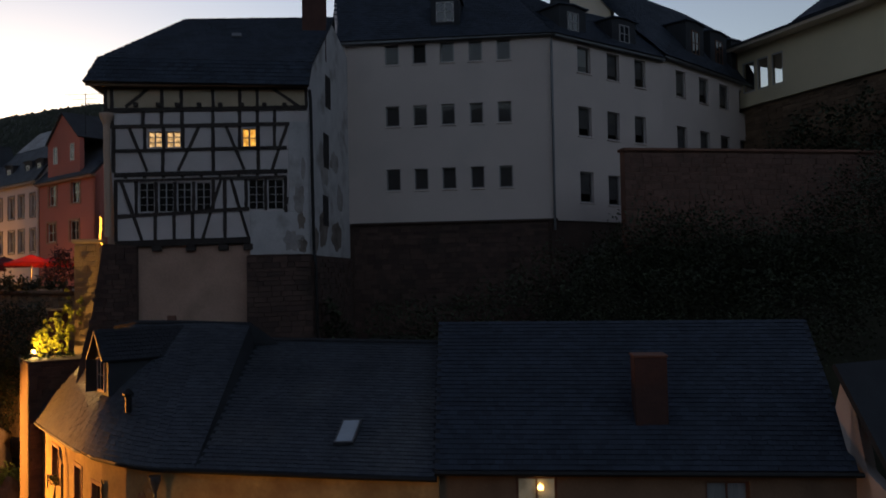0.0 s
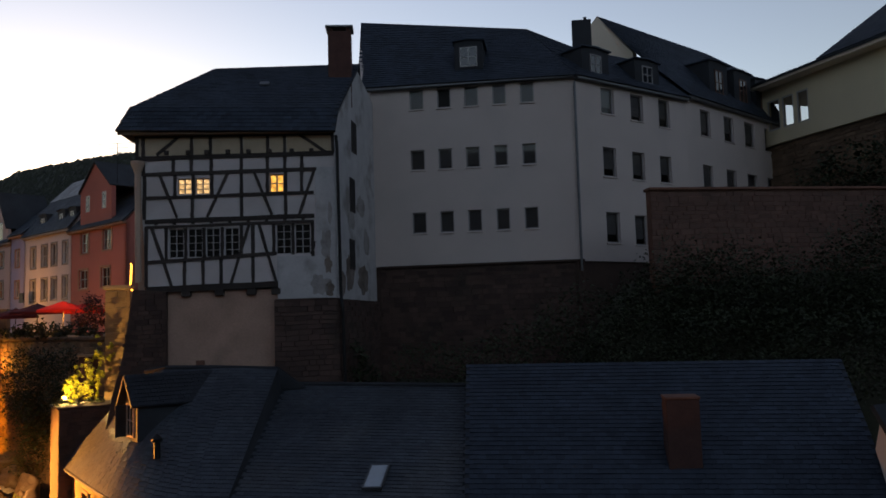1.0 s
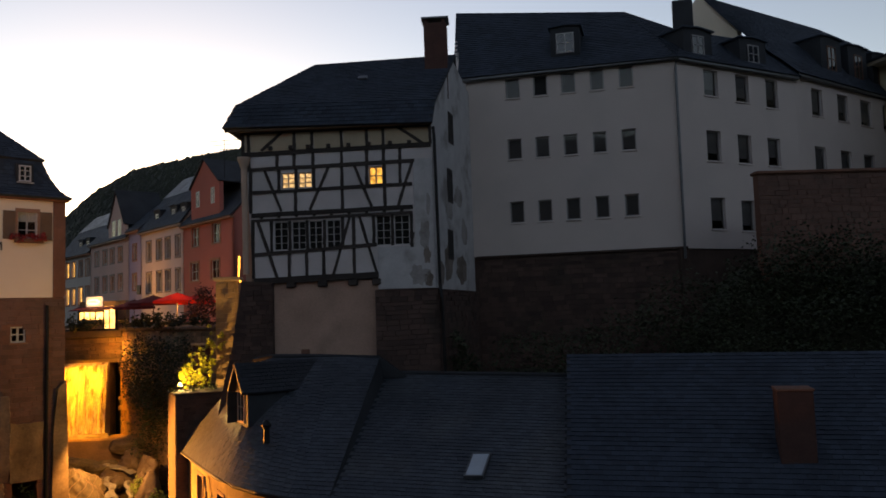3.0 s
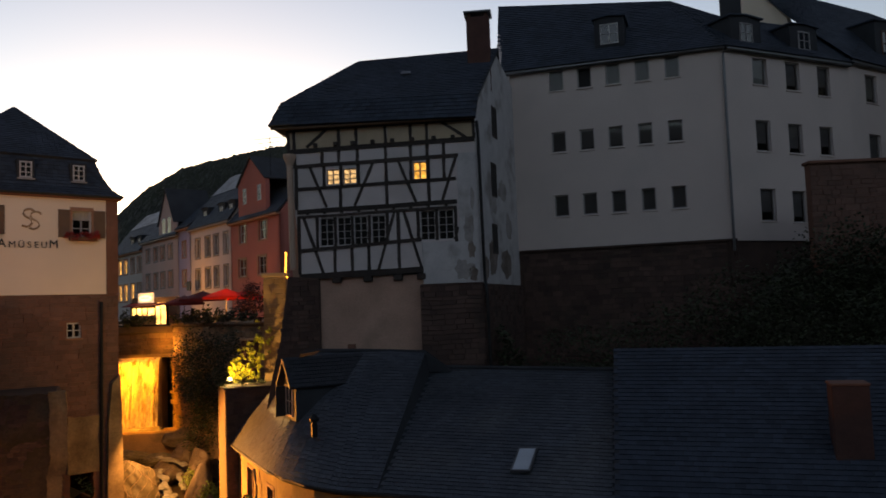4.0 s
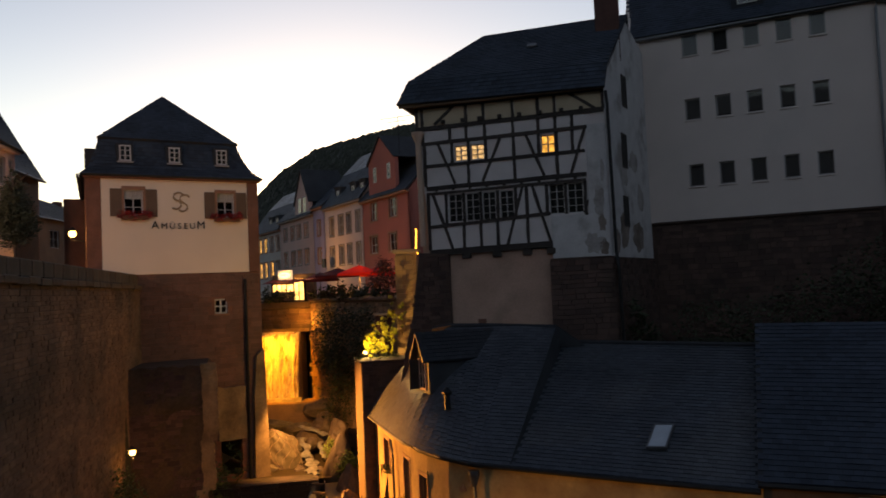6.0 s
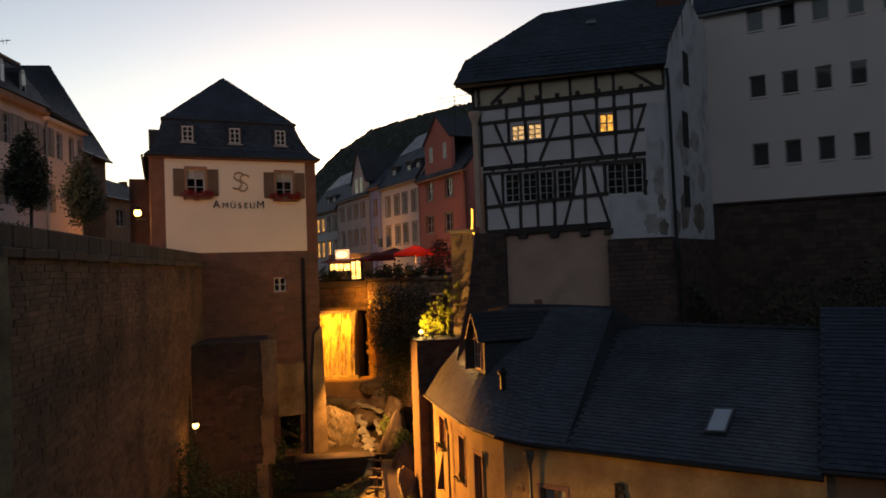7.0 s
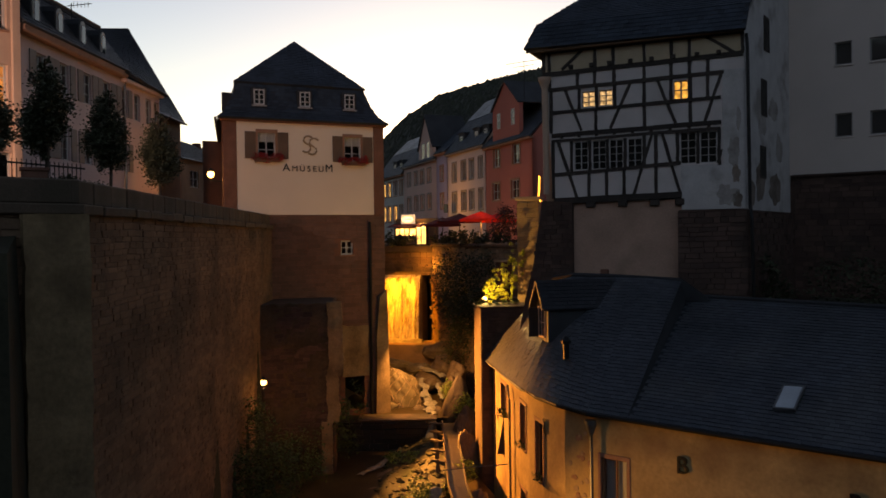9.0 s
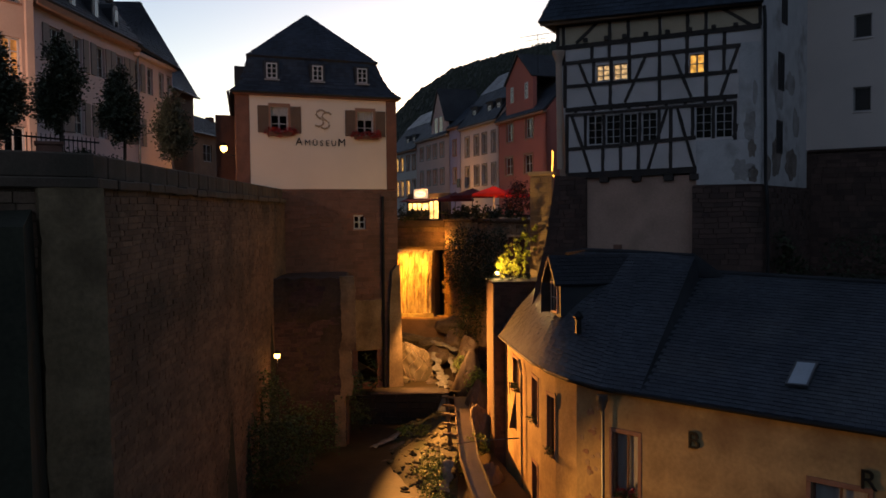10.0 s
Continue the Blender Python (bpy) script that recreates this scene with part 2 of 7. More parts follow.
def prism(poly, y0, y1):
    """A plate of the outline poly (x, z) from y0 to y1."""
    bm = bmesh.new()
    f = [bm.verts.new((x, y0, z)) for x, z in poly]
    g = [bm.verts.new((x, y1, z)) for x, z in poly]
    bm.faces.new(f)
    bm.faces.new(g[::-1])
    k = len(poly)
    for i in range(k):
        bm.faces.new((f[i], g[i], g[(i + 1) % k], f[(i + 1) % k]))
    bmesh.ops.recalc_face_normals(bm, faces=bm.faces[:])
    return bm


def wall(x0, x1, z0, z1, th, holes=(), slant=0.0):
    """A wall with thickness and openings (x0, x1, z0, z1) that go through it."""
    xs = sorted({x0, x1, *[h[0] for h in holes], *[h[1] for h in holes]})
    zs = sorted({z0, z1, *[h[2] for h in holes], *[h[3] for h in holes]})
    xs = [x for x in xs if x0 <= x <= x1]
    zs = [z for z in zs if z0 <= z <= z1]
    solid = {(i, k): not any(h[0] <= (xs[i] + xs[i + 1]) / 2 <= h[1] and h[2] <= (zs[k] + zs[k + 1]) / 2 <= h[3] for h in holes)
             for i in range(len(xs) - 1) for k in range(len(zs) - 1)}
    bm, seen = bmesh.new(), {}

    def v(i, k, y):
        if (i, k, y) not in seen:
            lean = slant * (z1 - zs[k]) if i == 0 else 0.0
            seen[i, k, y] = bm.verts.new((xs[i] + lean, y * th, zs[k]))
        return seen[i, k, y]
    for (i, k), s in solid.items():
        if not s:
            continue
        bm.faces.new((v(i, k, 0), v(i + 1, k, 0), v(i + 1, k + 1, 0), v(i, k + 1, 0)))
        bm.faces.new((v(i, k, 1), v(i, k + 1, 1), v(i + 1, k + 1, 1), v(i + 1, k, 1)))
        for di, dk, a, b in ((-1, 0, (i, k), (i, k + 1)), (1, 0, (i + 1, k + 1), (i + 1, k)), (0, -1, (i + 1, k), (i, k)), (0, 1, (i, k + 1), (i + 1, k + 1))):
            if not solid.get((i + di, k + dk), False):
                bm.faces.new((v(*a, 0), v(*b, 0), v(*b, 1), v(*a, 1)))
    bmesh.ops.recalc_face_normals(bm, faces=bm.faces[:])
    return bm


def patch(p0, p1, q0, q1, th=0.12):
    """A slab of roof between the eave p0-p1 and the top q0-q1."""
    p0, p1, q0, q1 = [Vector(v) for v in (p0, p1, q0, q1)]
    n = (p1 - p0).cross(q0 - p0)
    if n.length < 1e-6:
        n = (p1 - p0).cross(q1 - p0)
    n.normalize()
    if n.z < 0:
        n = -n
    bm = bmesh.new()
    # a slope that is out of true is cut into strips, so that it bends evenly
    cut = 10 if abs((q1 - p0).dot(n)) > 0.02 and (q0 - q1).length > 0.01 else 1
    grid = []
    for j in range(cut + 1):
        a, b = p0.lerp(q0, j / cut), p1.lerp(q1, j / cut)
        grid.append([[bm.verts.new(a.lerp(b, i / cut) - n * d) for i in range(cut + 1)] for d in (0.0, th)])
    for j in range(cut):
        for i in range(cut):
            for k in (0, 1):
                f = [grid[j][k][i], grid[j][k][i + 1], grid[j + 1][k][i + 1], grid[j + 1][k][i]]
                bm.faces.new(f if k == 0 else f[::-1])
        bm.faces.new((grid[j][0][0], grid[j + 1][0][0], grid[j + 1][1][0], grid[j][1][0]))
        bm.faces.new((grid[j][0][cut], grid[j][1][cut], grid[j + 1][1][cut], grid[j + 1][0][cut]))
    for i in range(cut):
        bm.faces.new((grid[0][0][i], grid[0][1][i], grid[0][1][i + 1], grid[0][0][i + 1]))
        bm.faces.new((grid[cut][0][i], grid[cut][0][i + 1], grid[cut][1][i + 1], grid[cut][1][i]))
    bmesh.ops.recalc_face_normals(bm, faces=bm.faces[:])
    return bm


def slates(p0, p1, q0, q1, w, h, rng, keep=None):
    """Overlapping slates on a roof slab: (verts, faces) joined, and those for which keep(place) is true as single ones."""
    p0, p1, q0, q1 = [Vector(v) for v in (p0, p1, q0, q1)]
    n = (p1 - p0).cross((q0 + q1) / 2 - p0).normalized()
    if n.z < 0:
        n = -n
    rise = ((q0 + q1) / 2 - (p0 + p1) / 2).length
    rows = max(1, int(rise / h))
    vs, fs, single = [], [], []
    for r in range(rows):
        t0, t1 = r / rows, min(1.0, (r + 1.25) / rows)
        a0, b0, a1, b1 = p0.lerp(q0, t0), p1.lerp(q1, t0), p0.lerp(q0, t1), p1.lerp(q1, t1)
        length = (b0 - a0).length
        cols = max(1, int(length / w))
        off = 0.5 if r % 2 else 0.0
        for c in range(cols + (1 if off else 0)):
            u0, u1 = max(0.0, (c - off) / cols), min(1.0, (c + 1 - off) / cols)
            if u1 - u0 < 0.02:
                continue
            g = min(0.008, 0.03 * w) / max(length, 0.1)
            u0, u1 = u0 + g, u1 - g
            lift = 0.028 + rng.random() * 0.016
            skew = (rng.random() - 0.5) * 0.02
            A, B = a0.lerp(b0, u0) + n * lift, a0.lerp(b0, u1) + n * (lift + skew * 0.4)
            C, D = a1.lerp(b1, u1) + n * 0.006, a1.lerp(b1, u0) + n * 0.006
            down = (a0 - a1).normalized() * skew
            quad = [A + down, B - down, C, D, A - n * 0.03 + down, B - n * 0.03 - down, C - n * 0.02, D - n * 0.02]
            if keep and keep((A + C) / 2):
                single.append(quad)
                continue
            k = len(vs)
            vs += quad
            fs += [(k, k + 1, k + 2, k + 3), (k, k + 4, k + 5, k + 1), (k + 1, k + 5, k + 6, k + 2), (k, k + 3, k + 7, k + 4)]
    return vs, fs, single


QUAD = [(0, 1, 2, 3), (0, 4, 5, 1), (1, 5, 6, 2), (0, 3, 7, 4)]


def roof(parent, patches, w=0.3, h=0.22, seed=1, label="", material="slate"):
    """A slated roof: its slabs, and its slates joined."""
    rng = random.Random(seed)
    top = part("roof", patch(*patches[0]), M["underslate"], parent, label)
    for p in patches[1:]:
        part("roof_slope", patch(*p), M["underslate"], parent)
    vs, fs = [], []
    for p in patches:
        a, b, _ = slates(*p, w, h, rng)
        k = len(vs)
        vs += a
        fs += [tuple(i + k for i in f) for f in a and b]
    ob = part("slating", raw("slating", vs, fs, M[material]), None, top)
    ob["kind"] = "stuff"
    return top


CACHE = {}


def cached(key, make):
    if key not in CACHE:
        CACHE[key] = make()
    return CACHE[key]


def bars(w, h, nx, nz, t, d, bar=0.035):
    """A window frame with its glazing bars, its lower left corner at the origin."""
    xs = [t] + [v for i in range(1, nx) for v in (w * i / nx - bar / 2 * (1.6 if nx == 2 else 1), w * i / nx + bar / 2 * (1.6 if nx == 2 else 1))] + [w - t]
    zs = [t] + [v for k in range(1, nz) for v in (h * k / nz - bar / 2, h * k / nz + bar / 2)] + [h - t]
    return wall(0, w, 0, h, d, [(xs[2 * i], xs[2 * i + 1], zs[2 * k], zs[2 * k + 1]) for i in range(nx) for k in range(nz)])


def window(parent, x0, x1, z0, z1, y=0.12, nx=2, nz=2, frame="frame", back=None, sill=None, label="", t=0.06, bar=0.035, drop=1.0, glazed=True):
    """A window in its opening: frame, glass, what hangs or glows behind it, and its sill."""
    w, h = round(x1 - x0, 2), round(z1 - z0, 2)
    fr = part("window", cached(("fr", w, h, nx, nz, frame, t, bar), lambda: mesh("window", bars(w, h, nx, nz, t, 0.06, bar), M[frame])), None, parent, label, pose(x0, y, z0))
    if glazed:
        pane = part("pane", cached(("pane", w, h), lambda: raw("pane", [(0.02, 0.03, 0.02), (w - 0.02, 0.03, 0.02), (w - 0.02, 0.03, h - 0.02), (0.02, 0.03, h - 0.02)], [(0, 1, 2, 3)], M["glass"])), None, fr)
        pane.visible_shadow = False
    # A dark back is no cloth but a sheet painted as room shade.
    if back:
        hb = round(h * drop, 2)
        part("curtain" if back in ("curtain", "blind", "dark", "curtain_dim") else "lit_room", cached(("back", w, h, back, hb), lambda: mesh("curtain", block(0.01, w - 0.01, 0.12, 0.13, h - hb + 0.01, h - 0.01), M[back])), None, fr)
    # Dark board added behind a glowing room to keep its light in.
    if back and back not in ("curtain", "blind", "dark", "curtain_dim"):
        part("room_wall", cached(("room", w, h), lambda: mesh("room_wall", wall(-0.15, w + 0.15, -0.15, h + 0.15, 0.1), M["dark"])), None, fr, at=pose(0, 0.16, 0))
    if sill:
        part("sill", cached(("sill", w, sill), lambda: mesh("sill", block(-0.06, w + 0.06, -y - 0.06, 0.0, -0.08, 0.0, bevel=0.012), M[sill])), None, fr)
    return fr


def tube(pts, r, seg=8):
    """A round pipe along points."""
    bm = bmesh.new()
    pts = [Vector(p) for p in pts]
    rings = []
    for i, p in enumerate(pts):
        d = (pts[min(i + 1, len(pts) - 1)] - pts[max(i - 1, 0)]).normalized()
        a = d.orthogonal().normalized() if abs(d.z) < 0.95 else Vector((1, 0, 0))
        a = (a - d * a.dot(d)).normalized()
        b = d.cross(a)
        rings.append([bm.verts.new(p + (a * math.cos(6.2832 * k / seg) + b * math.sin(6.2832 * k / seg)) * r) for k in range(seg)])
    for u, v in zip(rings, rings[1:]):
        for k in range(seg):
            bm.faces.new((u[k], u[(k + 1) % seg], v[(k + 1) % seg], v[k]))
    bm.faces.new(rings[0][::-1])
    bm.faces.new(rings[-1])
    bmesh.ops.recalc_face_normals(bm, faces=bm.faces[:])
    return bm


def lathe(profile, seg=16):
    """A turned shape from (radius, z) rows."""
    bm = bmesh.new()
    rings = [[bm.verts.new((r * math.cos(6.2832 * k / seg), r * math.sin(6.2832 * k / seg), z)) for k in range(seg)] for r, z in profile]
    for u, v in zip(rings, rings[1:]):
        for k in range(seg):
            bm.faces.new((u[k], u[(k + 1) % seg], v[(k + 1) % seg], v[k]))
    bm.faces.new(rings[0][::-1])
    bm.faces.new(rings[-1])
    bmesh.ops.recalc_face_normals(bm, faces=bm.faces[:])
    return bm


def uneven(x0, x1, z0, z1, y, amount, seed, edge=0.12, step=0.16):
    """An old wall face: a slab with a hollowed, bulging front and ragged sides."""
    nx, nz = max(3, int((x1 - x0) / step)), max(3, int((z1 - z0) / step))
    bm = bmesh.new()
    front, rear = [], []
    for k in range(nz + 1):
        z = z0 + (z1 - z0) * k / nz
        fr_, re_ = [], []
        for i in range(nx + 1):
            u = i / nx
            x = x0 + (x1 - x0) * u
            x += edge * (noise.noise((seed, z * 1.1, 0)) + 0.5 * noise.noise((seed, z * 3.7, 3))) * (1 if i in (0, nx) else 0.4)
            d = amount * (noise.noise((x * 0.8, z * 0.8, seed)) + 0.5 * noise.noise((x * 2.6, z * 2.6, seed + 5)) + 0.3 * noise.noise((x * 6, z * 7, seed + 9)))
            zz = z + (edge * noise.noise((x * 2.2, seed, 7)) if k == nz else 0)
            fr_.append(bm.verts.new((x, y + d, zz)))
            re_.append(bm.verts.new((x, y + 0.5, zz)))
        front.append(fr_)
        rear.append(re_)
    for k in range(nz):
        for i in range(nx):
            bm.faces.new((front[k][i], front[k][i + 1], front[k + 1][i + 1], front[k + 1][i]))
        bm.faces.new((front[k][0], front[k + 1][0], rear[k + 1][0], rear[k][0]))
        bm.faces.new((front[k][nx], rear[k][nx], rear[k + 1][nx], front[k + 1][nx]))
    for i in range(nx):
        bm.faces.new((front[nz][i], front[nz][i + 1], rear[nz][i + 1], rear[nz][i]))
    return bm


def stones(parent, inside, x0, x1, z0, z1, w, h, pieces, joined, single=0, near=None, seed=3, depth=0.09, yfun=None):
    """Courses of stones proud of a wall's face y = 0. inside(x, z) keeps a stone; near(x, z) picks those that are pieces of their own."""
    rng = random.Random(seed)
    vs, fs, count = [], [], 0
    z = z0
    while z < z1 - 0.04:
        hh = min(h * rng.uniform(0.75, 1.3), z1 - z)
        x = x0 - rng.random() * w * 0.5
        while x < x1:
            ww = w * rng.uniform(0.55, 1.5)
            a, b = max(x, x0), min(x + ww, x1)
            x += ww
            if b - a < 0.06 or not inside((a + b) / 2, z + hh / 2):
                continue
            j = lambda s: rng.uniform(-s, s)
            yo = yfun((a + b) / 2, z + hh / 2) if yfun else 0.0
            d = depth * rng.uniform(0.35, 1.0)
            g = 0.014
            f = [(a + g + j(0.012), yo - d + j(0.012), z + g + j(0.01)), (b - g + j(0.012), yo - d + j(0.012), z + g + j(0.01)), (b - g + j(0.012), yo - d + j(0.012), z + hh - g + j(0.01)), (a + g + j(0.012), yo - d + j(0.012), z + hh - g + j(0.01))]
            bk = [(a + 0.002, yo + 0.01, z + 0.002), (b - 0.002, yo + 0.01, z + 0.002), (b - 0.002, yo + 0.01, z + hh - 0.002), (a + 0.002, yo + 0.01, z + hh - 0.002)]
            q = [(vx, vy, vz + 0.3 * h * noise.noise((vx * 0.45, vz * 0.5, seed)) + 0.12 * h * noise.noise((vx * 1.6, vz * 1.1, seed))) for vx, vy, vz in f + bk]
            ff = [(0, 1, 2, 3), (4, 5, 1, 0), (5, 6, 2, 1), (6, 7, 3, 2), (7, 4, 0, 3)]
            if count < single and near((a + b) / 2, z + hh / 2):
                part("stone", raw("stone", q, ff, M[pieces]), None, parent)
                count += 1
            else:
                k = len(vs)
                vs += q
                fs += [tuple(i + k for i in t) for t in ff]
        z += hh
    if vs:
        ob = part("stonework", raw("stonework", vs, fs, M[joined]), None, parent)
        ob["kind"] = "stuff"

# ---- terrain ----
def height(x, y):
    az, r = math.degrees(math.atan2(x, y)), math.hypot(x, y)
    bank = -30.8 + (y - 34.6) * -0.62                       # line of the embankment wall
    town = 12.6
    gorge = -0.6
    if x < bank - 0.8:
        z = town
    elif y > 62 or x < bank:
        z = 11.8
    else:
        up = min(1, max(0, (y - 50) / 12))
        z = gorge + up * 4.0
        if x > -8:
            t = min(1, max(0, (y - 31) / 7.0))
            t2 = min(1, max(0, (x + 8) / 4))
            crown = 9.6 + 4.6 * min(1, max(0, (x - 4.5) / 3.5))
            z = max(z, (t * t * (3 - 2 * t) * crown - 0.6) * t2 + z * (1 - t2))
    if y < 20 and x > bank:
        z = min(z, gorge)
    if r > 95:
        k = min(1, (r - 130) / 260) if r > 130 else 0
        # The crests beside and behind are unseen, raised to block low sky light.
        crest = np.interp(az, [-180, -110, -80, -62, -50, -42, -36, -34, -32, -29.6, -25.7, -22.6, -10, 10, 40, 70, 180],
                          [95, 95, 70, 25, 8, 10, 20, 37, 50, 60, 67, 71, 84, 84, 60, 95, 95])
        z = z + (13 - z) * min(1, (r - 95) / 35) + (crest - 1) * k * k * (3 - 2 * k)
        if r > 390:
            z -= (r - 390) * 0.06 * (1 if r < 1200 else 0.6)
    return z


def ground():
    radii = [0, 6, 12, 18, 21] + [22 + 1.5 * i for i in range(33)] + [74, 80, 88, 95, 110, 130, 160, 190, 220, 250, 280, 310, 340, 370, 390, 430, 520, 700, 1200, 2600]
    azs = [-180 + 4 * i for i in range(28)] + [-68 + 1.0 * i for i in range(110)] + [42 + 4 * i for i in range(35)]
    vs = [(0, 0, -0.6)]
    for r in radii[1:]:
        for a in azs:
            p = place(a, r)
            vs.append((p.x, p.y, max(-40, height(p.x, p.y)) + (noise.noise((p.x * 0.15, p.y * 0.15, 0)) * 0.2 if r < 100 else noise.noise((p.x * 0.02, p.y * 0.02, 3)) * 3)))
    k, fs = len(azs), []
    for j in range(k):
        fs.append((0, 1 + (j + 1) % k, 1 + j))
    for i in range(len(radii) - 2):
        for j in range(k):
            a, b = 1 + i * k + j, 1 + i * k + (j + 1) % k
            fs.append((a, b, b + k, a + k))
    m = mat("earth_and_grass", (0.032, 0.032, 0.018), 0.45, 0.95, 0.5, 9, 0.6, stain=(0.04, 0.03, 0.02), stain_amount=0.6)
    return tagged(new("ground", raw("ground", vs, fs, m)), "dark grassy earth of the gorge and wooded hill", "ground", kind="structure")


ground()

# ---- half-timbered house ----
TA, TB = place(-22.6, 36.8), place(-9.0, 35.2)
TF = side(TA, TB)
timber_house = thing("timber_house", TF, "half-timbered house with white panels on a sandstone base", "house")
lit1 = [(1.82, 2.40), (2.57, 3.17)]
low = [(1.44, 2.07), (2.24, 2.86), (3.0, 3.6), (3.79, 4.41)]
low2 = [(5.98, 6.63), (6.78, 7.45)]
holes = [(a, b, 17.66, 18.34) for a, b in lit1] + [(5.73, 6.33, 17.68, 18.46)] + [(a, b, 14.92, 16.18) for a, b in low] + [(a, b, 14.98, 16.28) for a, b in low2]
part("wall", wall(0.06, 8.53, 13.6, 20.3, 0.3, holes, slant=0.07), M["plaster"], timber_house, "white plaster panels")
for x0_, x1_ in ((0.17, 0.29), (0.43, 2.35), (2.49, 3.15), (3.29, 4.47), (4.61, 5.6), (5.74, 6.33), (6.47, 8.4)):
    part("upper_panel", block(x0_, x1_, -0.006, 0.1, 19.36, 20.15), M["panel_cream"], timber_house, "panel under the eave, warmer and darker than the wall")
part("plaster_skirt", block(6.02, 8.52, -0.03, 0.27, 13.05, 14.9, bevel=0.02), M["patched"], timber_house, "patched, stained white plaster")
part("plaster_corner", block(7.68, 8.52, -0.034, 0.0, 14.9, 18.75, bevel=0.012), M["patched"], timber_house, "stained white plaster")


def ragged(parent, x, z, w, h, seed, m=None, y=-0.036, at=None):
    """A thin patch with a ragged outline, where plaster has flaked or been mended."""
    ring = []
    for q in range(28):
        a = q * 0.2244
        r = 0.8 + 0.38 * noise.noise((math.cos(a) * 1.8, math.sin(a) * 1.8, seed)) + 0.2 * noise.noise((math.cos(a) * 5, math.sin(a) * 5, seed))
        ring.append((x + w * r * math.cos(a), z + h * r * math.sin(a)))
    return part("flaked_patch", prism(ring, y - 0.008, y + 0.004), M[m or "flaked"], parent, "", at)


M["flaked"] = mat("flaked_plaster", (0.20, 0.16, 0.135), 0.35, 0.95, 1.8, 12, 0.8, stain=(0.10, 0.075, 0.06), stain_amount=0.8)
M["mended"] = mat("mended_plaster", (0.33, 0.30, 0.28), 0.25, 0.95, 1.8, 12, 0.6, stain=(0.18, 0.15, 0.13), stain_amount=0.8)
# The base wall's tan is lowered to stand in for shade.
M["tan_base"] = mat("shade_toned_tan_plaster", (0.46, 0.285, 0.215), 0.2, 0.95, 0.6, 12, 0.4, stain=(0.22, 0.15, 0.11), stain_amount=0.7)
for x, z, w, h, seed, m in ((8.12, 15.35, 0.28, 0.75, 1, "mended"), (7.85, 13.62, 0.5, 0.5, 2, "mended"), (8.24, 13.45, 0.24, 0.36, 3, "flaked"), (8.18, 14.5, 0.2, 0.5, 4, "flaked"), (8.3, 16.7, 0.12, 0.6, 5, "mended")):
    ragged(timber_house, x, z, w, h, seed, m)


def beam(name, a, b, w, d=0.05, house=None, m="timber"):
    """A timber from a to b (x, z) on the face of the wall, w wide."""
    a, b = Vector((a[0], 0, a[1])), Vector((b[0], 0, b[1]))
    length = (b - a).length
    rng = random.Random(int(a.x * 100 + b.z * 37))
    ang = math.atan2(b.z - a.z, b.x - a.x)
    bm = bmesh.new()
    n = 5
    lo, hi = [], []
    for i in range(n + 1):
        x = length * i / n
        lo.append((x, -w / 2 + rng.uniform(-0.014, 0.014)))
        hi.append((x, w / 2 + rng.uniform(-0.014, 0.014)))
    bm.free()
    bm = prism(lo + hi[::-1], -d, 0.12)
    ob = part(name, bm, M[m], house or timber_house)
    ob.matrix_basis = pose(a.x, rng.uniform(-0.004, 0.004), a.z) @ Matrix.Rotation(-ang, 4, 'Y')
    return ob


for z, a, b, w in ((19.29, 0.03, 8.49, 0.20), (18.60, 0.30, 7.75, 0.16), (17.57, 0.42, 7.62, 0.15), (16.56, 0.44, 7.63, 0.19), (16.31, 0.48, 7.6, 0.13), (13.64, 0.52, 6.05, 0.26)):
    tilt = 0.06
    beam("rail", (a, z - tilt), (b, z + tilt), w, 0.055)
beam("rail", (0.56, 14.74), (6.0, 15.02), 0.15)
beam("top_plate", (0.0, 20.24), (8.53, 20.24), 0.2, 0.06)
for s in (0.1, 0.36, 2.42, 3.22, 4.54, 5.67, 6.40, 8.47):
    beam("post", (s, 19.35), (s - 0.01, 20.2), 0.14)
for s in (0.36, 1.63, 2.39, 3.24, 4.52, 5.64, 6.39, 7.12):
    beam("post", (s, 18.62), (s, 19.25), 0.14)
for s, a, b in ((0.42, 16.6, 18.55), (1.7, 17.6, 18.55), (2.48, 17.6, 18.55), (3.26, 17.6, 18.55), (2.43, 16.6, 17.5), (4.52, 16.6, 18.55), (5.63, 17.6, 18.55), (6.41, 16.62, 18.6), (7.1, 17.6, 18.6),
                (0.5, 13.7, 16.3), (1.33, 14.8, 16.3), (2.155, 14.9, 16.2), (2.93, 14.9, 16.2), (3.695, 14.9, 16.2), (4.5, 14.9, 16.3), (4.99, 13.7, 16.3), (5.88, 14.95, 16.3), (6.705, 14.95, 16.3), (7.54, 14.85, 16.35),
                (2.1, 13.7, 14.85), (2.88, 13.7, 14.85), (3.64, 13.7, 14.9)):
    beam("post", (s, a), (s, b), 0.14)
for a, b in (((1.9, 20.2), (0.93, 19.38)), ((7.04, 20.2), (8.2, 19.38)), ((1.06, 18.5), (1.79, 16.65)), ((3.95, 18.55), (3.06, 16.66)), ((5.07, 18.55), (5.82, 16.7)), ((7.66, 18.65), (6.97, 16.66)),
             ((0.71, 16.25), (1.57, 13.7)), ((4.84, 16.3), (4.03, 13.7)), ((5.25, 16.3), (5.98, 13.75)), ((7.62, 15.5), (7.48, 14.95))):
    beam("brace", a, b, 0.13)
